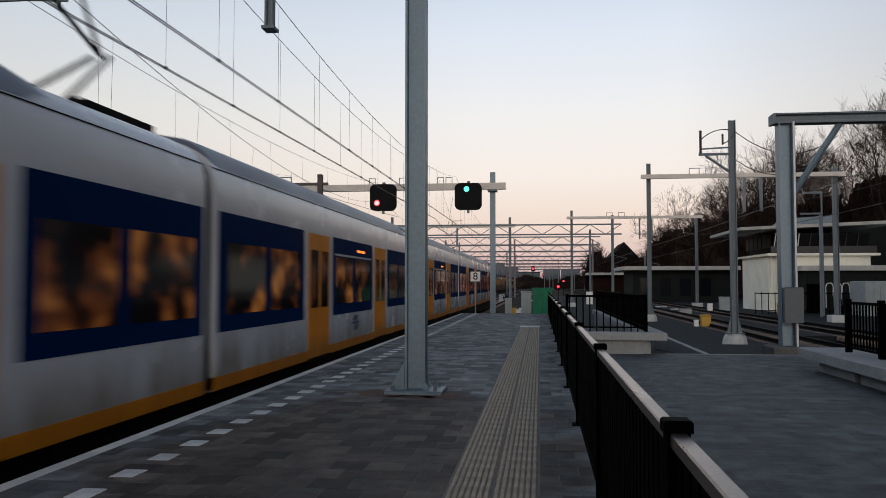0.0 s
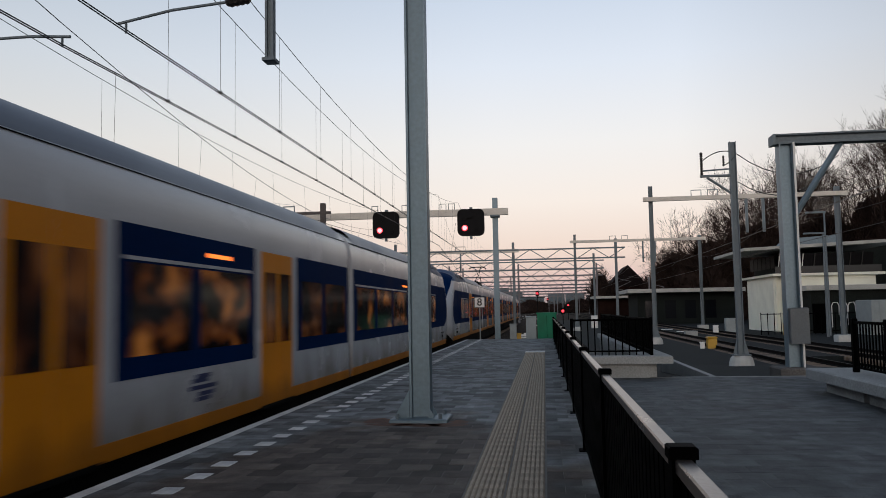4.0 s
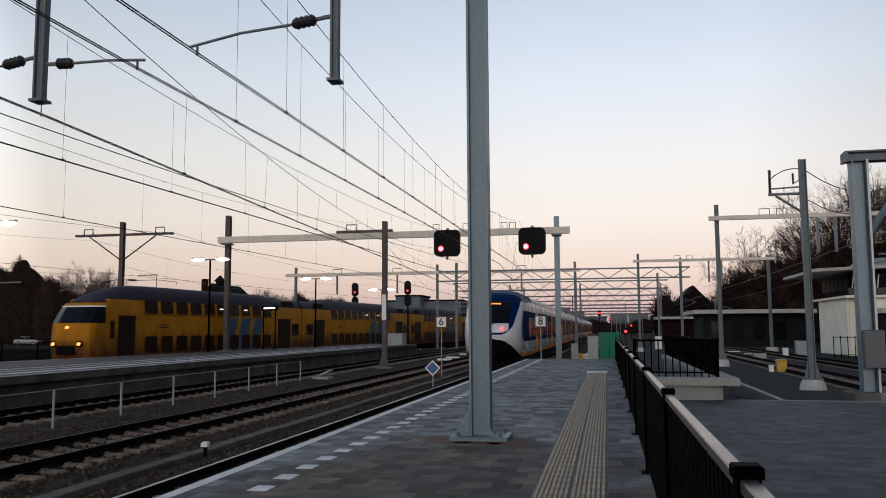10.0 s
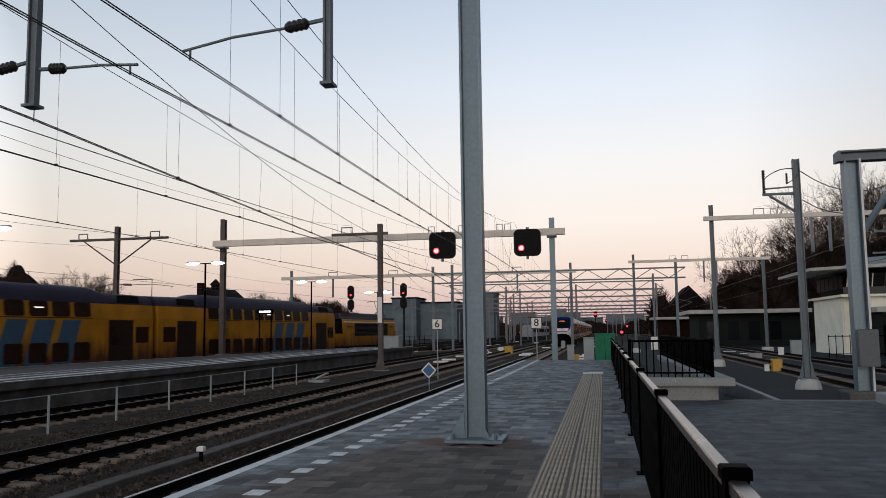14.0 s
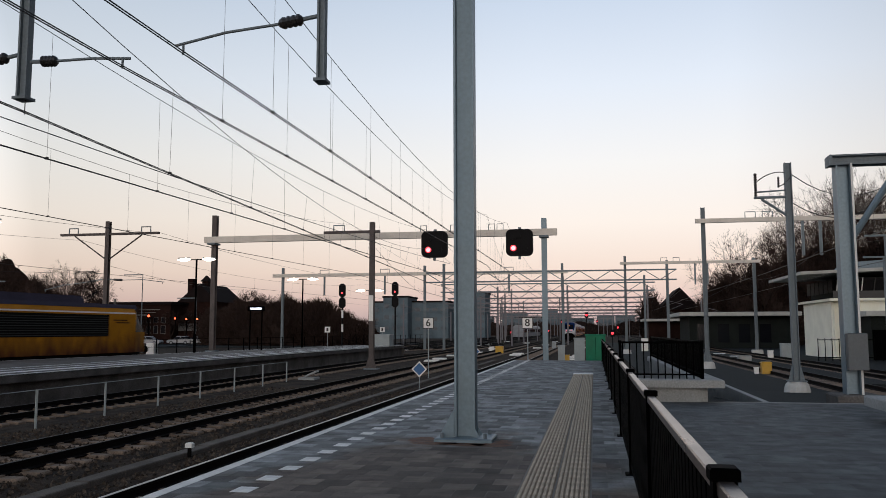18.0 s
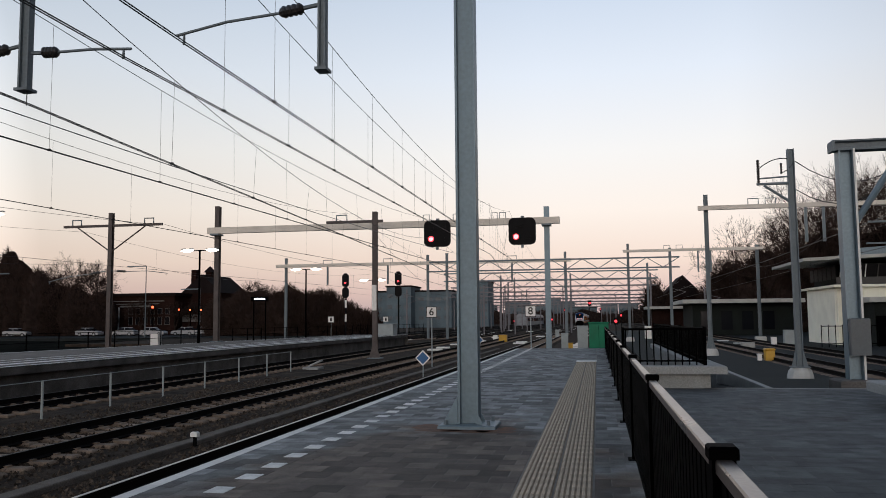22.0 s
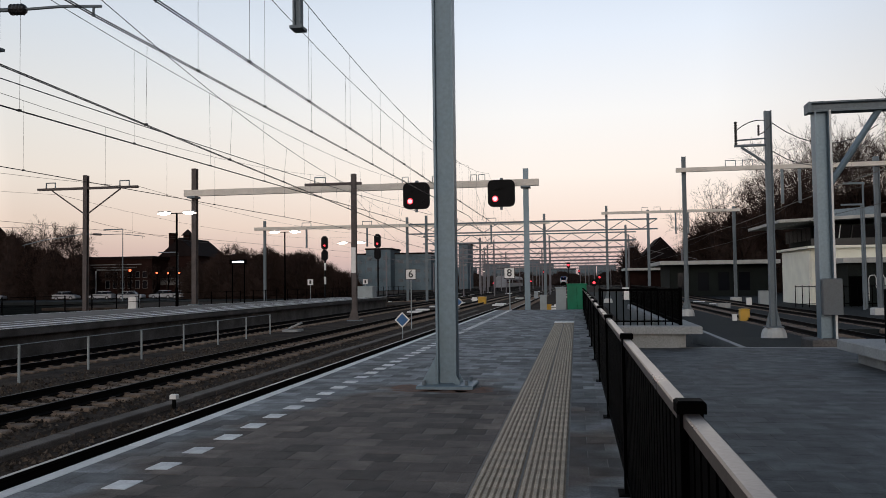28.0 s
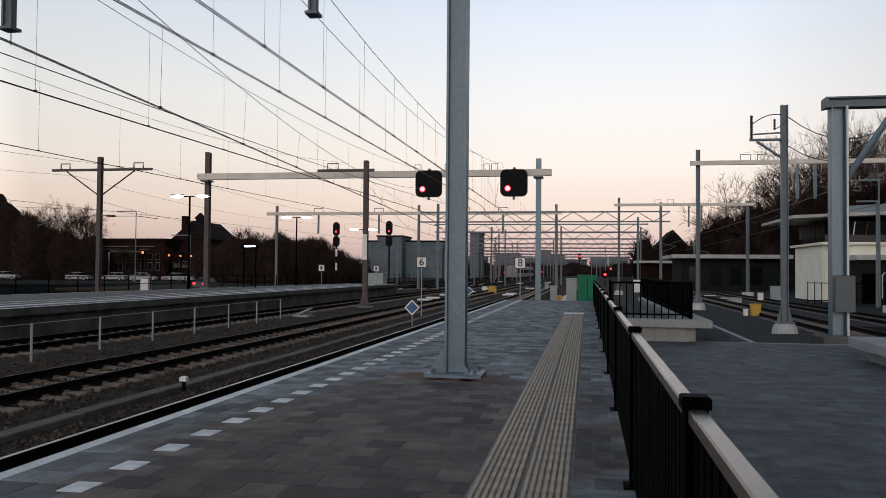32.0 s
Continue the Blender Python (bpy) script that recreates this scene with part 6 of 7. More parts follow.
# ---- the blue, white and yellow suburban train ----
def lit_window(name, warm, power, scale):
    """Tinted train glass that glows in warm blotches, standing in for the lamp-lit saloon."""
    m = bpy.data.materials.new(name)
    m.use_nodes = True
    n, l = m.node_tree.nodes, m.node_tree.links
    b = n["Principled BSDF"]
    b.inputs["Base Color"].default_value = (0.012, 0.010, 0.012, 1)
    b.inputs["Roughness"].default_value = 0.12
    b.inputs["Specular IOR Level"].default_value = 0.35
    co, geo, mp = n.new("ShaderNodeTexCoord"), n.new("ShaderNodeObjectInfo"), n.new("ShaderNodeMapping")
    mp.inputs["Scale"].default_value = scale
    tex, ramp = n.new("ShaderNodeTexNoise"), n.new("ShaderNodeValToRGB")
    tex.inputs["Scale"].default_value, tex.inputs["Detail"].default_value = 1.0, 2.0
    l.new(co.outputs["Object"], mp.inputs["Vector"])
    l.new(mp.outputs["Vector"], tex.inputs["Vector"])
    stops_ = ramp.color_ramp.elements
    stops_[0].position, stops_[0].color = 0.47, (0.0, 0.0, 0.0, 1)
    stops_[1].position, stops_[1].color = 0.74, (*warm, 1)
    stops_.new(0.56).color = (warm[0] * 0.22, warm[1] * 0.16, warm[2] * 0.14, 1)
    l.new(tex.outputs["Fac"], ramp.inputs["Fac"])
    l.new(ramp.outputs["Color"], b.inputs["Emission Color"])
    b.inputs["Emission Strength"].default_value = power
    return m


M_SALOON = lit_window("saloon_window", (0.95, 0.36, 0.08), 0.19, (1.0, 1.5, 1.9))
M_SALOON_DIM = lit_window("saloon_window_dim", (0.80, 0.32, 0.10), 0.08, (1.0, 1.5, 2.0))
M_DOORGLASS = lit_window("door_window", (0.55, 0.20, 0.05), 0.12, (1.0, 2.0, 1.6))
M_COWL = material("roof_cowl_slate", (0.10, 0.12, 0.17), 0.42, 0, 0.2, 0.8, 20, 0.02, spec=0.4)
M_ROOFBLUE = material("roof_steel_blue", (0.014, 0.045, 0.135), 0.5, 0, 0.2, 1, 20, 0.03, spec=0.15)
M_BELLOWS = material("gangway_bellows", (0.018, 0.018, 0.02), 0.8, 0, 0.3, 3, 40, 0.2)
M_LOGO = material("emblem_dark_blue", (0.01, 0.02, 0.10), 0.4, 0, 0.1, 3, 40, 0)
M_TAIL = glow("tail_lamp", (1.0, 0.10, 0.12), 1.8)
SIDE_LOW, BLUE_LOW, BLUE_TOP = 0.22, 0.76, 2.32
def low(z):
    """Heights of the roof shoulder, drawn in a little."""
    return z if z < 2.4 else 2.4 + (z - 2.4) * 0.9


HALF = [(1.40, 0.02), (1.42, 0.22), (1.42, 2.32), (1.414, 2.55), (1.395, 2.75), (1.355, 2.92), (1.28, 3.05), (1.16, 3.15), (0.98, 3.25), (0.75, 3.32), (0.5, 3.38)]
HALF = [(x, low(z)) for x, z in HALF]
SECTION = HALF + [(-x, z) for x, z in reversed(HALF)]


def train_door(body, y, w=1.5):
    """A double door on each side with its window panes."""
    for s in (-1, 1):
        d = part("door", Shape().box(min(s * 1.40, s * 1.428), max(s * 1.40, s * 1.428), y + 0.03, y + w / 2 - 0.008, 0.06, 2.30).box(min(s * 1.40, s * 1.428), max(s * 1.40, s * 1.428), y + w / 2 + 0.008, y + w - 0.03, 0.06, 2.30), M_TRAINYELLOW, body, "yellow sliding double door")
        for a in (y + 0.16, y + w / 2 + 0.09):
            part("pane", Shape().box(min(s * 1.41, s * 1.434), max(s * 1.41, s * 1.434), a, a + w / 2 - 0.25, 0.95, 2.0), M_DOORGLASS, d)
        part("sill_plate", Shape().box(min(s * 1.40, s * 1.45), max(s * 1.40, s * 1.45), y, y + w, 0.0, 0.05), M_TRAINDARK, d)


def blue_bay(body, y0, y1, panes, bright, display=None, stripe=True):
    """A blue wall bay with its windows on both sides."""
    for s in (-1, 1):
        lo, hi = min(s * 1.41, s * 1.425), max(s * 1.41, s * 1.425)
        b = part("window_bay", Shape().box(lo, hi, y0, y1, BLUE_LOW, BLUE_TOP), M_TRAINBLUE, body, "dark blue window band")
        lo, hi = min(s * 1.42, s * 1.43), max(s * 1.42, s * 1.43)
        for a, c in panes:
            part("pane", Shape().box(lo, hi, a, c, 0.98, 1.93), M_SALOON if bright else M_SALOON_DIM, b)
        if stripe and panes:
            part("hopper_rail", Shape().box(lo, hi, panes[0][0] - 0.1, panes[-1][1] + 0.1, 1.955, 1.995), M_TRAINWHITE, b)
        if display:
            part("side_display", Shape().box(lo - 0.001, hi + 0.001, display, display + 0.75, 2.09, 2.14), M_ORANGE, b, "glowing orange side display")


def emblem(body, y):
    for s in (-1, 1):
        lo, hi = min(s * 1.42, s * 1.426), max(s * 1.42, s * 1.426)
        sh = Shape()
        for a, c, z in ((-0.30, 0.14, 0.61), (-0.38, 0.38, 0.53), (-0.14, 0.30, 0.45), (-0.2, 0.2, 0.66), (-0.2, 0.2, 0.39)):
            sh.box(lo, hi, y + a, y + c, z - 0.025, z + 0.025)
        part("emblem", sh, M_LOGO, body, "plain dark blue emblem bars")


def middle_car(unit, y0, y1, k, cowl, well=None):
    """cowl: the roof cowling from y to y; well: a black recess at its end."""
    g = 0.16
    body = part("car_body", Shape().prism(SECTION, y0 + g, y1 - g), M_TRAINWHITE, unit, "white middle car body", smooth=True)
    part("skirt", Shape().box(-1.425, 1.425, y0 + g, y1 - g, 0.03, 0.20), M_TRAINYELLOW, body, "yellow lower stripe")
    part("underframe", Shape().box(-1.25, 1.25, y0 + g, y1 - g, -0.55, 0.02), M_TRAINDARK, body)
    for s in (-1, 1):
        part("gutter", Shape().box(min(s * 1.34, s * 1.375), max(s * 1.34, s * 1.365), y0 + g, y1 - g, low(2.92), low(2.93)), M_TRAINDARK, body)
    outline = [(1.34, 2.95), (1.29, 3.08), (1.2, 3.2), (1.06, 3.31), (0.85, 3.4), (0.45, 3.48), (-0.45, 3.48), (-0.85, 3.4), (-1.06, 3.31), (-1.2, 3.2), (-1.29, 3.08), (-1.34, 2.95)]
    outline = [(x, low(z)) for x, z in outline]
    ca, cb = cowl
    sh = Shape().loft([[(x * q, y, low(2.94) + (z - low(2.94)) * h) for x, z in outline] for y, q, h in ((ca, 0.99, 0.94), (ca + 0.25, 1, 1), (cb - 0.5, 1, 1), (cb - 0.1, 0.985, 0.85), (cb, 0.97, 0.6))])
    sh.f += [tuple(range(12)), tuple(48 + i for i in range(12))]
    part("roof_cowl", sh, M_COWL, body, "slate grey roof cowling", smooth=True)
    if well:
        part("roof_recess", Shape().prism([(1.28, 2.88), (1.2, 3.2), (1.06, 3.31), (-1.06, 3.31), (-1.2, 3.2), (-1.28, 2.88)], well[0], well[1]), M_TRAINDARK, body, "black recess at the end of the cowling")
    train_door(body, y0 + 4.3)
    train_door(body, y0 + 10.1)
    blue_bay(body, y0 + 0.25, y0 + 4.05, [(y0 + 0.55, y0 + 2.05), (y0 + 2.3, y0 + 3.8)], k % 2 == 0, stripe=False)
    blue_bay(body, y0 + 6.05, y0 + 9.85, [(y0 + 6.3, y0 + 7.75), (y0 + 8.0, y0 + 9.6)], True, display=y0 + 8.2)
    blue_bay(body, y0 + 11.85, y1 - 0.25, [(y0 + 12.1, y0 + 13.35), (y0 + 13.6, y1 - 0.5)], k % 2 == 1, stripe=False)
    emblem(body, y0 + 8.1)
    for s in (0.2, 13.2):
        bg = part("bogie", Shape().box(-1.15, 1.15, y0 + 0.4 + s - 0.2, y0 + s + 2.2, -0.62, -0.3), M_TRAINDARK, body)
        for e in (0.3, 1.9):
            for xs in (-0.75, 0.75):
                part("wheel", Shape().tube((xs - 0.06, y0 + s + e, -0.36), (xs + 0.06, y0 + s + e, -0.36), 0.4, 16), M_TRAINDARK, bg)


def y_front(z):
    prof = [(0.0, 0.55), (0.3, 0.30), (0.9, 0.03), (1.1, 0.0), (1.4, 0.06), (1.67, 0.18), (2.2, 0.65), (2.75, 1.25), (3.0, 1.6), (3.2, 2.05), (3.38, 2.8), (3.42, 3.3)]
    for (a, p), (b, q) in zip(prof, prof[1:]):
        if z <= b:
            return p + (q - p) * (z - a) / (b - a)
    return 3.3


def half_width(z):
    prof = [(0.0, 1.40), (2.35, 1.42), (2.72, 1.405), (2.92, 1.36), (3.10, 1.22), (3.27, 0.95), (3.38, 0.5), (3.42, 0.05)]
    for (a, p), (b, q) in zip(prof, prof[1:]):
        if z <= b:
            return p + (q - p) * (z - a) / (b - a)
    return 0.05


NOSE_END = 3.5


def nose_groups():
    """The rounded cab end at y = 0, cut into its painted panels."""
    nz, nu = 130, 220
    zs = [0.02 + 3.4 * i / nz for i in range(nz + 1)]
    groups = {}
    pts = []
    for z in zs:
        w, yf, row = half_width(z), y_front(z), []
        for j in range(nu + 1):
            u = -1 + 2 * j / nu
            if abs(u) > 0.72:
                k = (abs(u) - 0.72) / 0.28
                y0 = min(yf + 1.1, NOSE_END)
                row.append((math.copysign(w, u), y0 + (NOSE_END - y0) * k, z))
            else:
                a = u / 0.72
                x = w * math.sin(a * math.pi / 2)
                row.append((x, min(yf + 1.1 * (1 - math.cos(a * math.pi / 2)) ** 1.3, NOSE_END), z))
        pts.append(row)
    for i in range(nz):
        for j in range(nu):
            q = [pts[i][j], pts[i][j + 1], pts[i + 1][j + 1], pts[i + 1][j]]
            x, y, z = (sum(p[k] for p in q) / 4 for k in range(3))
            ax = abs(x)
            u = abs(-1 + 2 * (j + 0.5) / nu)
            key = "white"
            if z < 0.9 - 0.75 * (ax / 1.3) ** 3 and ax < 1.36 and y < 1.4:
                key = "black"
            elif z > 1.12 + 0.55 * max(0, (ax - 0.45) / 0.7) ** 2 and ax < 1.02 + 0.26 * min(1, max(0, (z - 1.3) / 1.2)) and y < 0.75 + max(0, z - 1.4) * 1.05:
                key = "mask"
                if 1.22 + 0.3 * max(0, (ax - 0.5) / 0.5) ** 2 < z < 1.66 and ax < 0.86:
                    key = "panel"
                elif 1.68 < z < 2.82 and ax < 0.84 + 0.1 * (z - 1.68):
                    key = "glass"
                elif z > 3.0 and y > 2.6:
                    key = "mask"
            elif z < 0.2 and y > 1.35:
                key = "stripe" if x > 0 else "stripe_far"
            elif z > 2.78:
                key = "cap"
            g = groups.setdefault(key, Shape())
            g.quad(*q)
    return groups


NOSE = {}
for key, shp in nose_groups().items():
    mat = {"white": M_TRAINWHITE, "black": M_TRAINDARK, "mask": M_TRAINBLUE, "panel": M_TRAINWHITE, "glass": M_GLASSDARK, "stripe": M_TRAINYELLOW, "stripe_far": M_TRAINYELLOW, "cap": M_ROOFBLUE}[key]
    me = shp.mesh("nose_" + key)
    bm = bmesh.new()
    bm.from_mesh(me)
    bmesh.ops.remove_doubles(bm, verts=bm.verts, dist=0.0005)
    bmesh.ops.recalc_face_normals(bm, faces=bm.faces)
    bm.to_mesh(me)
    bm.free()
    me.materials.append(mat)
    for v in me.vertices:
        v.co.z = low(v.co.z)
    for p in me.polygons:
        p.use_smooth = True
    NOSE[key] = me
NOSE_NAMES = {"white": "nose_shell", "black": "coupler_bay", "mask": "front_mask", "panel": "lamp_panel", "glass": "windscreen", "stripe": "nose_stripe", "stripe_far": "nose_stripe", "cap": "roof_cap"}
NOSE_LABELS = {"white": "white rounded cab nose", "black": "black coupler recess under the nose", "mask": "blue mask round the windscreen", "glass": "dark curved windscreen", "cap": "blue front roof cap"}


def end_car(unit, length, at, tail):
    """The cab car; its nose tip is at y = 0 of at and its inner end at length."""
    g = 0.16
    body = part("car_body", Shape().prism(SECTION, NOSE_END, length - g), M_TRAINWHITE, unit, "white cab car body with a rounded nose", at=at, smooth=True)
    for key, me in NOSE.items():
        part(NOSE_NAMES[key], me, None, body, NOSE_LABELS.get(key, ""))
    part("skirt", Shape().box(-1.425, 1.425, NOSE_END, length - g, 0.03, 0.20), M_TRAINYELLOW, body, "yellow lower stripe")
    part("underframe", Shape().box(-1.2, 1.2, 1.2, length - g, -0.55, 0.02), M_TRAINDARK, body)
    part("coupler", Shape().box(-0.12, 0.12, 0.05, 1.2, 0.02, 0.3).box(-0.28, 0.28, -0.12, 0.1, -0.02, 0.36), M_TRAINDARK, body, "black automatic coupler")
    for s in (-1, 1):
        part("gutter", Shape().box(min(s * 1.34, s * 1.375), max(s * 1.34, s * 1.375), 7.4, length - g, low(2.918), low(2.928)), M_TRAINDARK, body)
        for y0, y1, up in ((3.5, 4.25, 0.055), (4.75, 6.75, 0.05)):
            v = part("roof_vent", Shape().box(s * 1.326 - 0.014, s * 1.326 + 0.014, y0, y1, low(2.985) + up, low(3.0) + up), M_TRAINDARK, body, "dark louvred roof vent")
            for r in range(3):
                q = (1.322, 1.285, 1.247)[r]
                part("louvre", Shape().box(s * (q - 0.006) - 0.014, s * (q - 0.006) + 0.014, y0 + 0.1 * r, y1 + 0.1 * r, low(3.045 + r * 0.055) + up, low(3.056 + r * 0.055) + up), M_TRAINDARK, v)
        prof = [(1.26, 1.42), (1.48, 1.86), (1.98, BLUE_TOP), (NOSE_END, BLUE_TOP), (NOSE_END, BLUE_LOW), (2.2, BLUE_LOW), (1.7, 0.9), (1.36, 1.12)]
        side = Matrix(((0, 1, 0, 0), (1, 0, 0, 0), (0, 0, 1, 0), (0, 0, 0, 1)))
        part("cab_side_panel", Shape().prism(prof, min(s * 1.40, s * 1.424), max(s * 1.40, s * 1.424), side), M_TRAINBLUE, body, "pointed blue cab side panel")
        lamp = part("tail_lamp" if tail else "head_lamp", Shape().tube((s * 0.56, 0.02, 1.42), (s * 0.56, 0.16, 1.42), 0.088, 16), M_TAIL if tail else M_GLASSDARK, body, "glowing red tail lamp" if tail else "unlit lamp")
        part("step_bar", Shape().box(min(s * 1.405, s * 1.432), max(s * 1.405, s * 1.432), 2.3, 3.2, 0.5, 0.53), M_TRAINDARK, body)
        part("maker_plate", Shape().box(min(s * 1.405, s * 1.432), max(s * 1.405, s * 1.432), 2.7, 2.95, 0.33, 0.42), M_TRAINDARK, body)
    half = [(1.348, 2.885), (1.345, 2.89)] + [(x, low(z)) for x, z in ((1.30, 3.05), (1.23, 3.15), (1.13, 3.25), (1.0, 3.33), (0.78, 3.40), (0.5, 3.45))]

    def ring(y, drop=0.0, foot=0.0):
        # the blue skirt of the cover reaches further down towards the nose
        edge = [(1.348 + 0.062 * foot, 2.885 - 0.17 * foot), (1.345 + 0.03 * foot, 2.89 - 0.02 * foot)] + [(x + 0.012 * foot, z - drop) for x, z in half[2:]]
        return [(x, y, z) for x, z in edge] + [(-x, y, z) for x, z in reversed(edge)]

    part("roof_cover", Shape().loft([ring(NOSE_END - 0.75, 0.20, 0.2), ring(NOSE_END - 0.2, 0.0, 0.9), ring(NOSE_END + 0.4, -0.06, 0.8), ring(NOSE_END + 1.2, -0.07, 0.6), ring(6.6, -0.04, 0.2), ring(8.4)]), M_ROOFBLUE, body, "steel-blue roof cover behind the nose", smooth=True)
    part("roof_sheet", Shape().loft([ring(8.42), ring(length - 0.55)]), M_COWL, body, "slate roof sheet", smooth=True)
    for r in range(5):
        part("end_louvre", Shape().box(-1.25 + r * 0.13, 1.25 - r * 0.13, length - 0.54, length - 0.1, low(2.99 + r * 0.1), low(3.04 + r * 0.1)), M_TRAINWHITE, body, "pale louvre at the roof end")
    part("front_display", Shape().box(-0.38, 0.38, 1.14, 1.2, 2.60, 2.68), M_ORANGE, body, "glowing orange destination display")
    part("wiper_cover", Shape().box(-0.13, 0.13, 0.13, 0.2, 1.62, 1.69), M_TRAINDARK, body)
    train_door(body, 9.25)
    blue_bay(body, NOSE_END - 0.02, 9.0, [(4.85, 6.4), (6.75, 8.6)], True)
    blue_bay(body, 11.0, length - 0.3, [(11.3, 13.4), (13.7, 15.6), (15.9, length - 0.6)], True, display=11.2)
    emblem(body, 7.0)
    for y in (4.2, length - 2.6):
        bg = part("bogie", Shape().box(-1.15, 1.15, y - 1.3, y + 1.3, -0.62, -0.3), M_TRAINDARK, body)
        for e in (-1, 1):
            for xs in (-0.75, 0.75):
                part("wheel", Shape().tube((xs - 0.06, y + e, -0.36), (xs + 0.06, y + e, -0.36), 0.4, 16), M_TRAINDARK, bg)


def pantograph(unit, y):
    p = part("pantograph", Shape().box(-0.7, 0.7, y - 0.8, y + 0.8, 3.28, 3.36).tube((-0.35, y - 0.6, 3.36), (-0.12, y + 0.75, 4.25), 0.035, 6).tube((0.35, y - 0.6, 3.36), (0.12, y + 0.75, 4.25), 0.035, 6), M_TRAINDARK, unit, "raised dark pantograph")
    part("upper_arm", Shape().tube((0, y + 0.75, 4.25), (-0.25, y - 0.3, 4.94), 0.028, 6).tube((0, y + 0.75, 4.25), (0.25, y - 0.3, 4.94), 0.028, 6), M_TRAINDARK, p)
    for e in (-0.2, 0.2):
        part("collector_strip", Shape().line([(-0.72, y - 0.3 + e, 4.82), (-0.5, y - 0.3 + e, 4.97), (0.5, y - 0.3 + e, 4.97), (0.72, y - 0.3 + e, 4.82)], 0.03, 6), M_TRAINDARK, p)


ENDS = [0, 18.4, 34.0, 49.6, 65.2, 80.8, 99.2]
UNIT_LENGTH = 99.2


def suburban_unit(panto):
    """A six-car unit; its origin is at the tail, it reaches ahead along y."""
    u = thing("suburban_train", "blue and white suburban electric train with yellow doors", "train", group="suburban trains")
    end_car(u, 18.4, pose(0, 0, 0), True)
    end_car(u, 18.4, pose(0, UNIT_LENGTH, 0, 0, 0, 180), False)
    for k in range(1, 5):
        a, b = ENDS[k] + 0.22, ENDS[k + 1] - 0.22
        well = None
        if b - 4 < panto < b + 0.3:
            a, b, well = a + 2.6, b - 2.9, (a + 0.6, a + 2.59)
        elif a - 0.3 < panto < a + 4:
            a, well = a + 2.6, (a + 0.6, a + 2.59)
        middle_car(u, ENDS[k], ENDS[k + 1], k, (a, b), well)
    for y in ENDS[1:-1]:
        sh = Shape()
        for r in range(5):
            o = 0.03 if r % 2 else 0.0
            sh.prism([(x * (0.93 + o), 0.05 + z * (0.93 + o)) for x, z in SECTION], y - 0.2 + r * 0.08, y - 0.12 + r * 0.08)
        part("gangway", sh, M_BELLOWS, u, "dark ribbed gangway bellows")
    pantograph(u, panto)
    return u


unit_a = suburban_unit(33.1)
unit_b = suburban_unit(50.4)


# ---- the yellow double-deck train with its locomotive ----
M_DDLAMP = glow("saloon_lamp_strip", (1.0, 0.85, 0.75), 1.6)
M_DDRED = glow("front_marker_lamp", (1.0, 0.45, 0.12), 1.8)
M_DDDOOR = material("double_deck_door_dark", (0.02, 0.013, 0.01), 0.5, 0, 0.3, 2, 30, 0.05, spec=0.05)
M_PANE = material("double_deck_pane", (0.026, 0.012, 0.008), 0.3, 0, 0.35, 0.8, 10, 0, spec=0.04)
DD_HALF = [(1.34, -0.25), (1.40, 0.0), (1.40, 2.4), (1.355, 2.86), (1.30, 3.22)]
DD_SECTION = DD_HALF + [(-x, z) for x, z in reversed(DD_HALF)]
DD_ARCH = [(1.305, 3.2), (1.25, 3.48), (1.13, 3.75), (0.92, 3.97), (0.6, 4.1), (0.2, 4.15)]
DD_ROOF = DD_ARCH + [(-x, z) for x, z in reversed(DD_ARCH)]


def rounded_pane(w, h, name):
    """A window pane with rounded corners, facing along x."""
    a, b, c = w / 2, h / 2, 0.13
    o = [(-a + c, -b), (a - c, -b), (a - c * 0.3, -b + c * 0.3), (a, -b + c), (a, b - c), (a - c * 0.3, b - c * 0.3), (a - c, b), (-a + c, b), (-a + c * 0.3, b - c * 0.3), (-a, b - c), (-a, -b + c), (-a + c * 0.3, -b + c * 0.3)]
    return mesh_of(Shape().prism(o, -0.014, 0.014, Matrix.Rotation(radians(90), 4, "Z")), name, M_PANE)


PANE_UP, PANE_LOW = rounded_pane(1.25, 0.78, "pane"), rounded_pane(1.16, 0.98, "lower_pane")


def slab(sh, s, y0, y1, z0, z1, x=1.40, t=0.012):
    return sh.box(min(s * (x - 0.01), s * (x + t)), max(s * (x - 0.01), s * (x + t)), y0, y1, z0, z1)


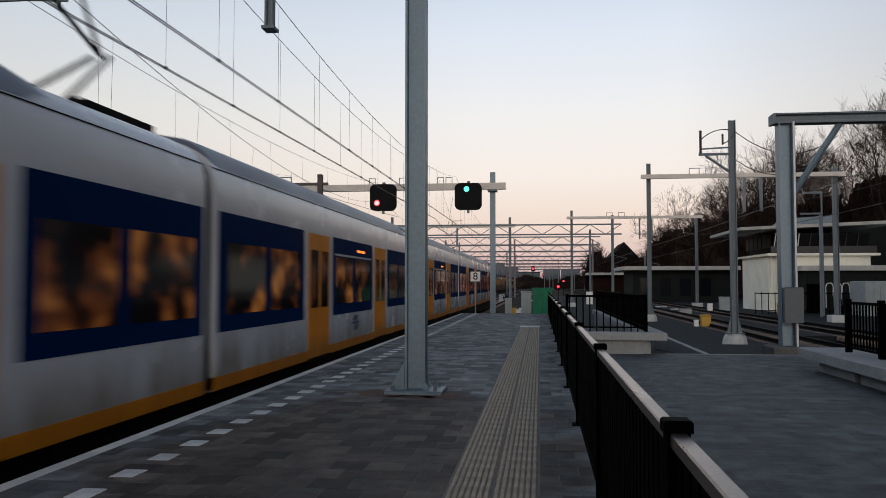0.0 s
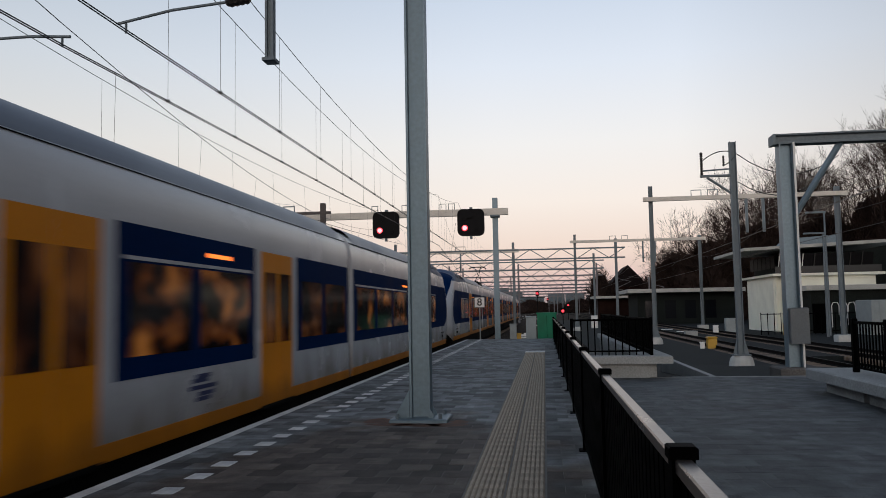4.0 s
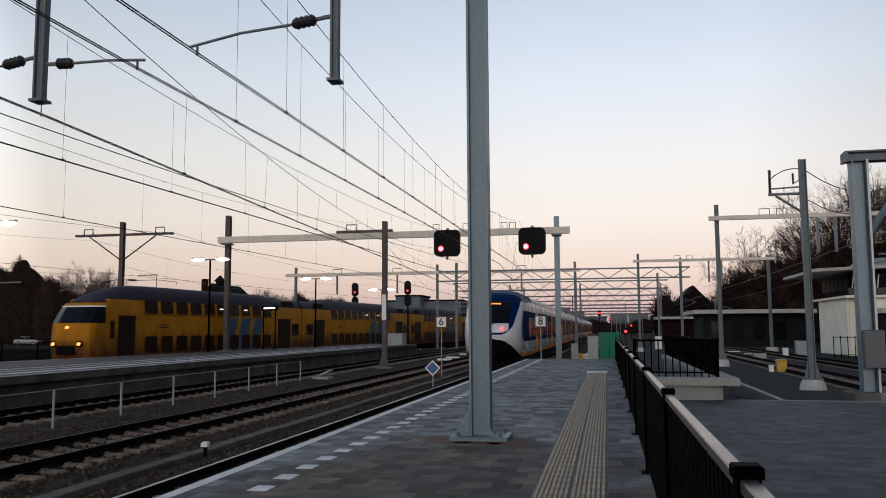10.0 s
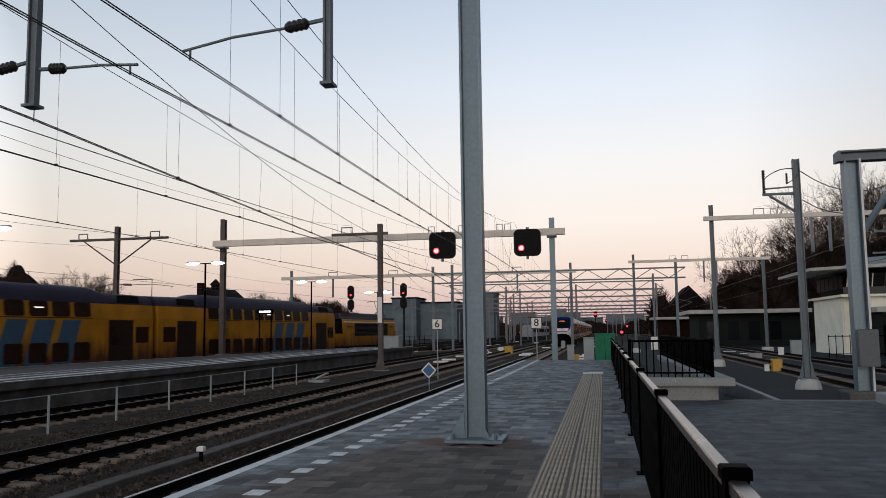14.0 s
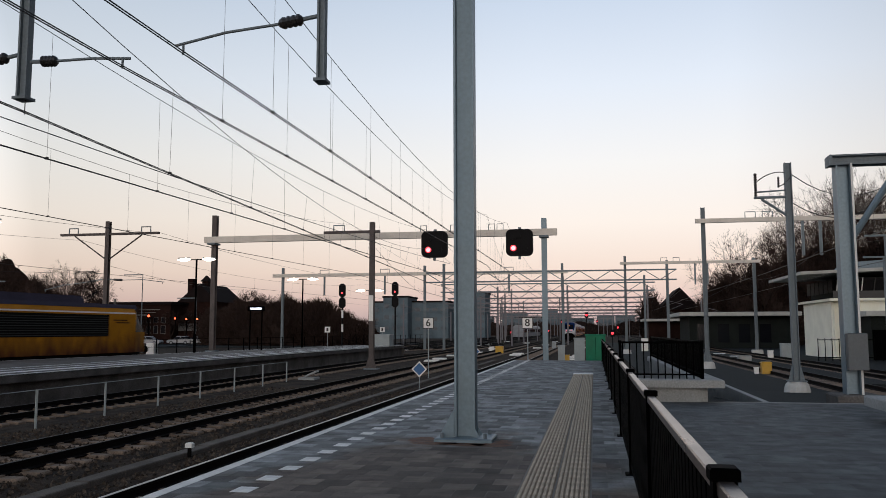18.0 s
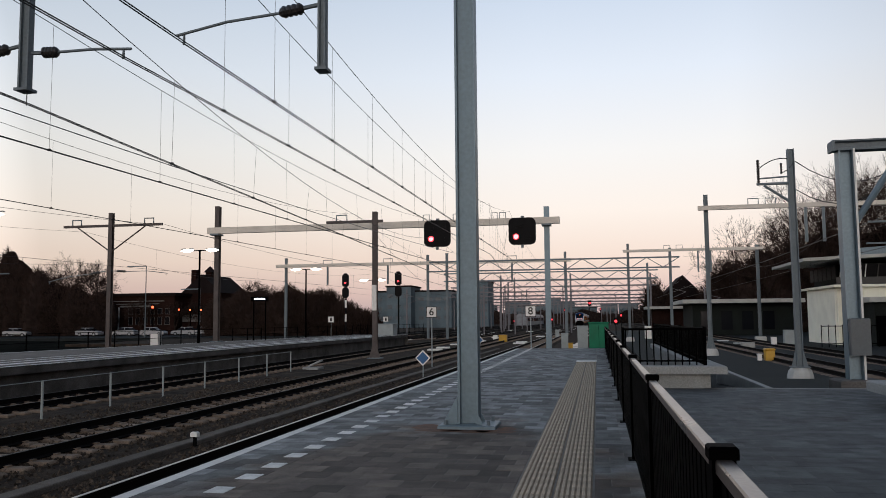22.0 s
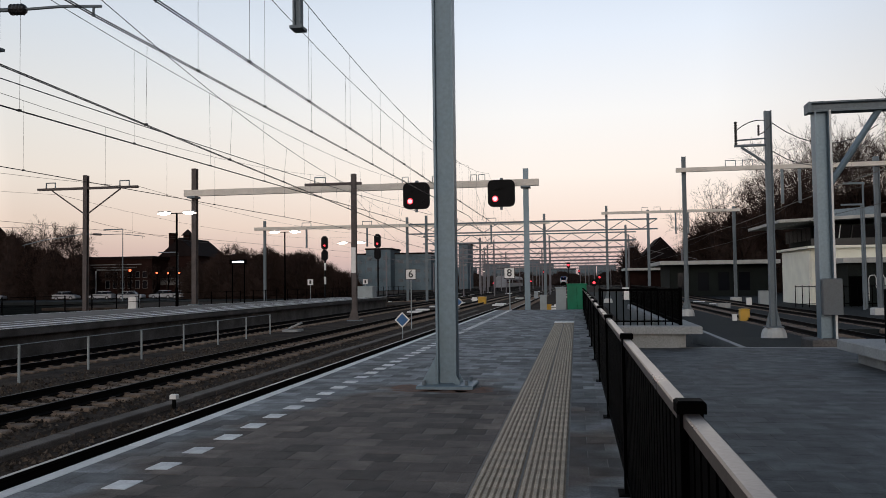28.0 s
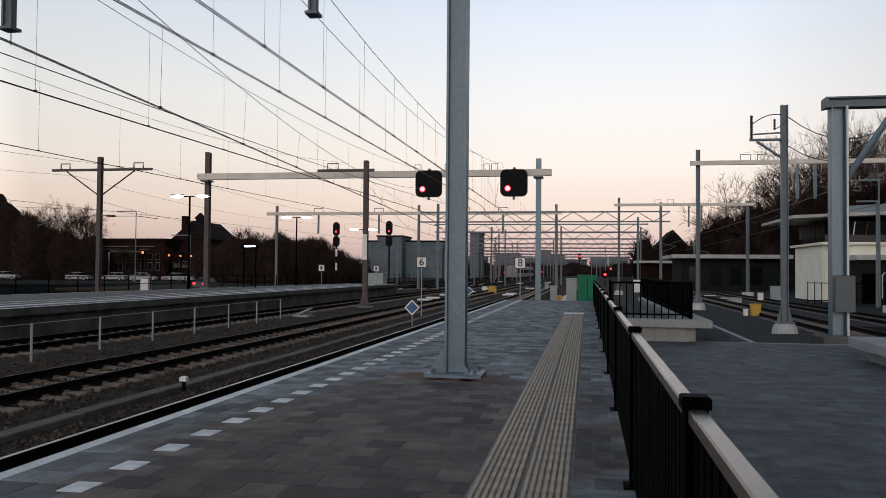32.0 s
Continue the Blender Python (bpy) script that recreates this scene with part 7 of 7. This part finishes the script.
def double_deck_car(train, y0, length, cab):
    e = y0 + (1.3 if cab else 0.0)
    c = y0 + 2.7
    first = c + 1.7 if cab else y0 + 0.25
    end = y0 + length - 0.25
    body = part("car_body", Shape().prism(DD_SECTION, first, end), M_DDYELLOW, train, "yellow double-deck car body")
    part("underframe", Shape().box(-1.2, 1.2, c + 0.6 if cab else y0 + 0.6, y0 + length - 0.4, -0.62, -0.25), M_TRAINDARK, body)
    arch = lambda y, top, k=1.0, foot=3.2: [(x * k, y, foot + (z - 3.2) * (top - foot) / 0.95) for x, z in DD_ROOF]
    if cab:
        rings = [arch(c + 1.02, 3.08, 0.72, 2.98), arch(c + 1.7, 3.36, 0.93, 2.99), arch(c + 2.4, 3.66, 1.0, 3.0), arch(c + 3.4, 3.95, 1.0, 3.15), arch(c + 4.6, 4.12), arch(c + 6.0, 4.15)]
    else:
        rings = [arch(first, 3.84), arch(y0 + 4.4, 3.9), arch(y0 + 5.6, 4.15)]
    rings += [arch(e + 21.4, 4.15), arch(e + 22.6, 3.9), arch(end, 3.84)]
    sh = Shape().loft(rings)
    sh.f += [tuple(range(12)), tuple(12 * (len(rings) - 1) + i for i in range(12))]
    part("roof", sh, M_DDROOF, body, "dark blue-violet roof", smooth=True)
    for s in (-1, 1):
        for yv in ([] if cab else [y0 + 2.3]) + [e + 23.2]:
            part("roof_grille", Shape().prism([(0, 0), (0.03, 0), (0.03, 0.42), (0, 0.42)], yv, yv + 1.9, Matrix.Translation((s * 1.285 - (0.03 if s < 0 else 0.0), 0, 3.3)) @ Matrix.Rotation(radians(-12 * s), 4, "Y")), M_TRAINDARK, body, "dark roof grille")
    if cab:
        front = [(-0.3, 0.15), (0.9, 0.0), (1.82, 0.1), (2.84, 0.78), (3.02, 1.0)]
        f = lambda z: next(p + (q - p) * (z - a) / (b - a) for (a, p), (b, q) in zip(front, front[1:]) if z <= b)

        def cab_ring(z, out=0.0, back=1.7):
            k = 1.40 if z < 2.4 else 1.40 - (z - 2.4) * 0.12
            k += out
            return [(-k, c + back, z), (-k, c + f(z) + 0.55, z), (-k + 0.15, c + f(z) + 0.25 - out, z), (-0.7, c + f(z) - out, z), (0.7, c + f(z) - out, z), (k - 0.15, c + f(z) + 0.25 - out, z), (k, c + f(z) + 0.55, z), (k, c + back, z)]
        part("cab_front", Shape().loft([cab_ring(z) for z in (-0.15, 0.4, 0.9, 1.4, 1.82, 2.3, 2.84, 3.0)], closed=False), M_DDYELLOW, body, "rounded yellow cab front")
        part("windscreen", Shape().loft([cab_ring(z, 0.012, 1.35) for z in (1.86, 2.3, 2.74)], closed=False), M_GLASSDARK, body, "wide dark wrap-round windscreen")
        part("windscreen_rim", Shape().loft([cab_ring(z, 0.016, 1.4) for z in (2.75, 2.83)], closed=False), M_SIGNWHITE, body, "pale rim over the windscreen")
        part("buffer_beam", Shape().box(-1.25, 1.25, c + 0.1, c + 1.5, -0.55, -0.1), M_TRAINDARK, body)
        part("coupler", Shape().box(-0.55, 0.55, c - 0.12, c + 0.2, 0.15, 0.62), M_TRAINDARK, body)
        for s in (-1, 1):
            lamp = part("lamp_ring", Shape().tube((s * 0.85, c - 0.03, 0.72), (s * 0.85, c + 0.1, 0.72), 0.18, 12), M_TRAINDARK, body)
            part("front_lamp", Shape().tube((s * 0.85, c - 0.06, 0.72), (s * 0.85, c - 0.02, 0.72), 0.10, 12), M_DDRED, lamp, "dim orange marker lamp")
        part("top_lamp", Shape().tube((0, c - 0.03, 1.62), (0, c + 0.06, 1.62), 0.08, 10), M_DDRED, body)
    a, n, w = e + (6.0 if cab else 5.6), 10, 1.55
    for s in (-1, 1):
        for i in range(n):
            y = a + (i + 0.5) * w
            part("pane", PANE_UP, M_PANE, body, at=Matrix.Translation((s * 1.36, y, 2.83)) @ Matrix.Rotation(radians(-6.5 * s), 4, "Y"))
            part("lower_pane", PANE_LOW, M_PANE, body, at=pose(s * 1.412, y, 0.6))
        part("saloon_lamps", Shape().box(min(s * 1.33, s * 1.385), max(s * 1.33, s * 1.385), a + 8.2, a + 8.8, 2.86, 2.91).box(min(s * 1.33, s * 1.385), max(s * 1.33, s * 1.385), a + 11.4, a + 11.9, 2.86, 2.91), M_DDLAMP, body, "lamp strip seen through the upper windows")
        for i in range(3):
            y = e + 14.7 + i * 1.85
            m = Matrix(((1, 0, 0, 0), (0, 1, 0.30, y), (0, 0, 1, 0), (0, 0, 0, 1)))
            part("blue_panel", Shape().box(min(s * 1.39, s * 1.407), max(s * 1.39, s * 1.407), -0.2, 1.15, -0.05, 2.28, m), M_DDBLUE, body, "slanted pale blue panel")
        part("stripe", slab(Shape(), s, a, a + 15.5, 2.36, 2.40, t=0.008), M_DDDOOR, body)
        for yd, wd in (((y0 + 5.1, 1.5) if cab else (y0 + 2.2, 2.1)), (e + 22.4, 2.1)):
            d = part("door", slab(Shape(), s, yd, yd + wd, 0.0, 2.3), M_DDDOOR, body, "dark recessed folding door")
            part("door_pane", slab(Shape(), s, yd + 0.2, yd + wd / 2 - 0.1, 0.9, 1.9, t=0.02), M_PANE, d)
        part("end_window", slab(Shape(), s, e + 24.75, e + 25.95, 0.98, 1.92), M_PANE, body)
        if cab:
            part("cab_window", slab(Shape(), s, y0 + 4.45, y0 + 4.8, 1.0, 2.0), M_PANE, body)
        else:
            part("end_window", slab(Shape(), s, y0 + 0.75, y0 + 2.05, 0.98, 1.92), M_PANE, body)
        part("emblem", slab(Shape(), s, a + 1.7, a + 2.5, 1.74, 1.80, t=0.01).box(min(s * 1.395, s * 1.41), max(s * 1.395, s * 1.41), a + 1.5, a + 2.3, 1.58, 1.64), M_DDDOOR, body)
    for y in (e + 4.0, y0 + length - 3.4):
        bg = part("bogie", Shape().box(-1.1, 1.1, y - 1.6, y + 1.6, -0.62, -0.32), M_TRAINDARK, body)
        for q in (-1.25, 1.25):
            for xs in (-0.75, 0.75):
                part("wheel", Shape().tube((xs - 0.06, y + q, -0.32), (xs + 0.06, y + q, -0.32), 0.44, 14), M_TRAINDARK, bg)


dd_train = thing("double_deck_train", "yellow double-deck train with pale blue panels and dark roof", "train")
CAB_CAR, CAR = 27.9, 26.6
double_deck_car(dd_train, 0, CAB_CAR, True)
double_deck_car(dd_train, CAB_CAR, CAR, False)
double_deck_car(dd_train, CAB_CAR + CAR, CAR, False)
for k in (0, 1):
    part("gangway", Shape().box(-0.8, 0.8, CAB_CAR + k * CAR - 0.26, CAB_CAR + k * CAR + 0.26, 0.1, 2.6), M_BELLOWS, dd_train)

loco = thing("locomotive", "yellow electric locomotive with a wide dark grille band", "locomotive")
L = 16.6
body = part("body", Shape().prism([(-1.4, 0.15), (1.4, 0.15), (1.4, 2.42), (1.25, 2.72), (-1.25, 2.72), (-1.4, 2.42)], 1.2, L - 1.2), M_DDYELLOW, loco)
for y, d in ((0.0, 1), (L, -1)):
    ring = lambda yy, k, zt: [(x * k, yy, z) for x, z in ((-1.4, 0.15), (1.4, 0.15), (1.4, 1.35), (1.38, 2.3), (1.2, zt), (-1.2, zt), (-1.38, 2.3), (-1.4, 1.35))]
    low = Shape().loft([[(-1.15, y, 0.15), (1.15, y, 0.15), (1.15, y + d * 0.02, 1.35), (-1.15, y + d * 0.02, 1.35)], [(-1.4, y + d * 1.2, 0.15), (1.4, y + d * 1.2, 0.15), (1.4, y + d * 1.2, 1.35), (-1.4, y + d * 1.2, 1.35)]])
    low.f.append((0, 1, 2, 3))
    part("cab_front", low, M_DDYELLOW, loco)
    top = Shape().loft([[(-1.12, y + d * 0.03, 1.35), (1.12, y + d * 0.03, 1.35), (1.0, y + d * 0.75, 2.5), (-1.0, y + d * 0.75, 2.5)], [(-1.39, y + d * 1.21, 1.35), (1.39, y + d * 1.21, 1.35), (1.25, y + d * 1.21, 2.72), (-1.25, y + d * 1.21, 2.72)]])
    top.f.append((0, 1, 2, 3))
    part("cab_window_band", top, M_GLASSDARK, loco, "dark wrap-round cab window")
    for s in (-1, 1):
        part("buffer", Shape().tube((s * 0.87, y, 0.28), (s * 0.87, y - d * 0.45, 0.28), 0.09, 8).tube((s * 0.87, y - d * 0.45, 0.28), (s * 0.87, y - d * 0.5, 0.28), 0.22, 10), M_TRAINDARK, loco)
part("roof", Shape().prism([(1.27, 2.73), (1.1, 2.95), (-1.1, 2.95), (-1.27, 2.73)], 0.9, L - 0.9), M_DDROOF, loco)
part("roof_housing", Shape().prism([(0.95, 2.95), (0.75, 3.35), (-0.75, 3.35), (-0.95, 2.95)], 4.2, 11.5), M_DDROOF, loco)
part("pale_line", Shape().box(-1.43, 1.43, 1.3, L - 1.3, 2.40, 2.48), M_SIGNWHITE, loco, "pale line under the roof")
for s in (-1, 1):
    gr = part("grille_band", slab(Shape(), s, 4.0, 13.0, 1.1, 2.32), M_TRAINDARK, loco, "wide dark grille band")
    for i in range(9):
        part("slat", slab(Shape(), s, 4.1, 12.9, 1.16 + i * 0.125, 1.2 + i * 0.125, x=1.412, t=0.01), M_BELLOWS, gr)
    part("emblem", slab(Shape(), s, 2.0, 3.4, 2.0, 2.06).box(min(s * 1.395, s * 1.41), max(s * 1.395, s * 1.41), 2.3, 3.6, 1.85, 1.91), M_DDDOOR, loco)
    part("emblem", slab(Shape(), s, 13.4, 14.6, 2.0, 2.06).box(min(s * 1.395, s * 1.41), max(s * 1.395, s * 1.41), 13.6, 14.8, 1.85, 1.91), M_DDDOOR, loco)
    part("cab_door", slab(Shape(), s, 1.5, 2.1, 0.3, 2.3, t=0.008), M_DDYELLOW, loco)
part("underframe", Shape().box(-1.3, 1.3, 0.6, L - 0.6, -0.5, 0.15), M_TRAINDARK, loco)
for y in (3.6, L - 3.6):
    for e in (-1.2, 1.2):
        for xs in (-0.75, 0.75):
            part("wheel", Shape().tube((xs - 0.07, y + e, -0.2), (xs + 0.07, y + e, -0.2), 0.55, 16), M_TRAINDARK, loco)
pan = part("pantograph", Shape().tube((-0.3, 12.4, 3.0), (0, 13.6, 3.7), 0.035, 6).tube((0.3, 12.4, 3.0), (0, 13.6, 3.7), 0.035, 6), M_TRAINDARK, loco)
part("upper_arm", Shape().tube((0, 13.6, 3.7), (0, 12.6, 4.75), 0.03, 6), M_TRAINDARK, pan)
part("collector_strip", Shape().line([(-0.8, 12.6, 4.66), (-0.5, 12.6, 4.78), (0.5, 12.6, 4.78), (0.8, 12.6, 4.66)], 0.03, 6), M_TRAINDARK, pan)
for y in (2.4, 14.6):
    part("roof_insulator", Shape().tube((0.5, y, 2.95), (0.5, y, 3.3), 0.07, 8), M_INSULATOR, loco)


# ---- what moves ----
def tail_at(t):
    """Where the tail of the first suburban unit is along y; it gathers speed up to 11 s."""
    u = min(t, 11.0)
    return -24.25 + 14.0 * u + 0.225 * u * u + 18.5 * max(0.0, t - 11.0)


def rear_nose(t):
    """Where the front of the double-deck train is along the rear track, counted from y = 42."""
    pts = [(0.0, 101.0), (9.0, 5.3), (10.0, -5.2), (12.7, -35.7), (16.0, -74.0), (17.0, -83.9), (18.4, -98.2), (32.0, -245.0)]
    for (a, p), (b, q) in zip(pts, pts[1:]):
        if t <= b:
            return p + (q - p) * (t - a) / (b - a)
    return pts[-1][1]


def rear_pose(s):
    c = math.sqrt(1.01)
    y = 42 + s / c
    return Matrix.Translation((-28.6 + 0.1 * (y - 42), y, 0)) @ Matrix.Rotation(REAR_TURN, 4, "Z")


def motions():
    times = [k * 0.5 for k in range(65)]
    walk(unit_a, [(t, pose(TRACKS["A"], tail_at(t), 0)) for t in times])
    walk(unit_b, [(t, pose(TRACKS["A"], tail_at(t) - UNIT_LENGTH, 0)) for t in times])
    walk(shutter, [(0.0, pose(-0.38, 0, -0.36)), (1.85, pose(-0.38, 0, -0.36)), (1.95, pose(-0.1, 0, 0.46)), (32.0, pose(-0.1, 0, 0.46))])
    walk(dd_train, [(t, rear_pose(rear_nose(t))) for t in times])
    walk(passing_car, [(0.0, pose(-48.5, -354.0, -1.27, 0, 0, 90)), (29.8, pose(-48.5, 67.4, -1.27, 0, 0, 90)), (30.8, pose(-48.5, 81.4, -1.27, 0, 0, 90)), (32.0, pose(-48.5, 98.4, -1.27, 0, 0, 90))])
    walk(loco, [(t, rear_pose(rear_nose(t) + CAB_CAR + 2 * CAR + 0.4)) for t in times])


motions()
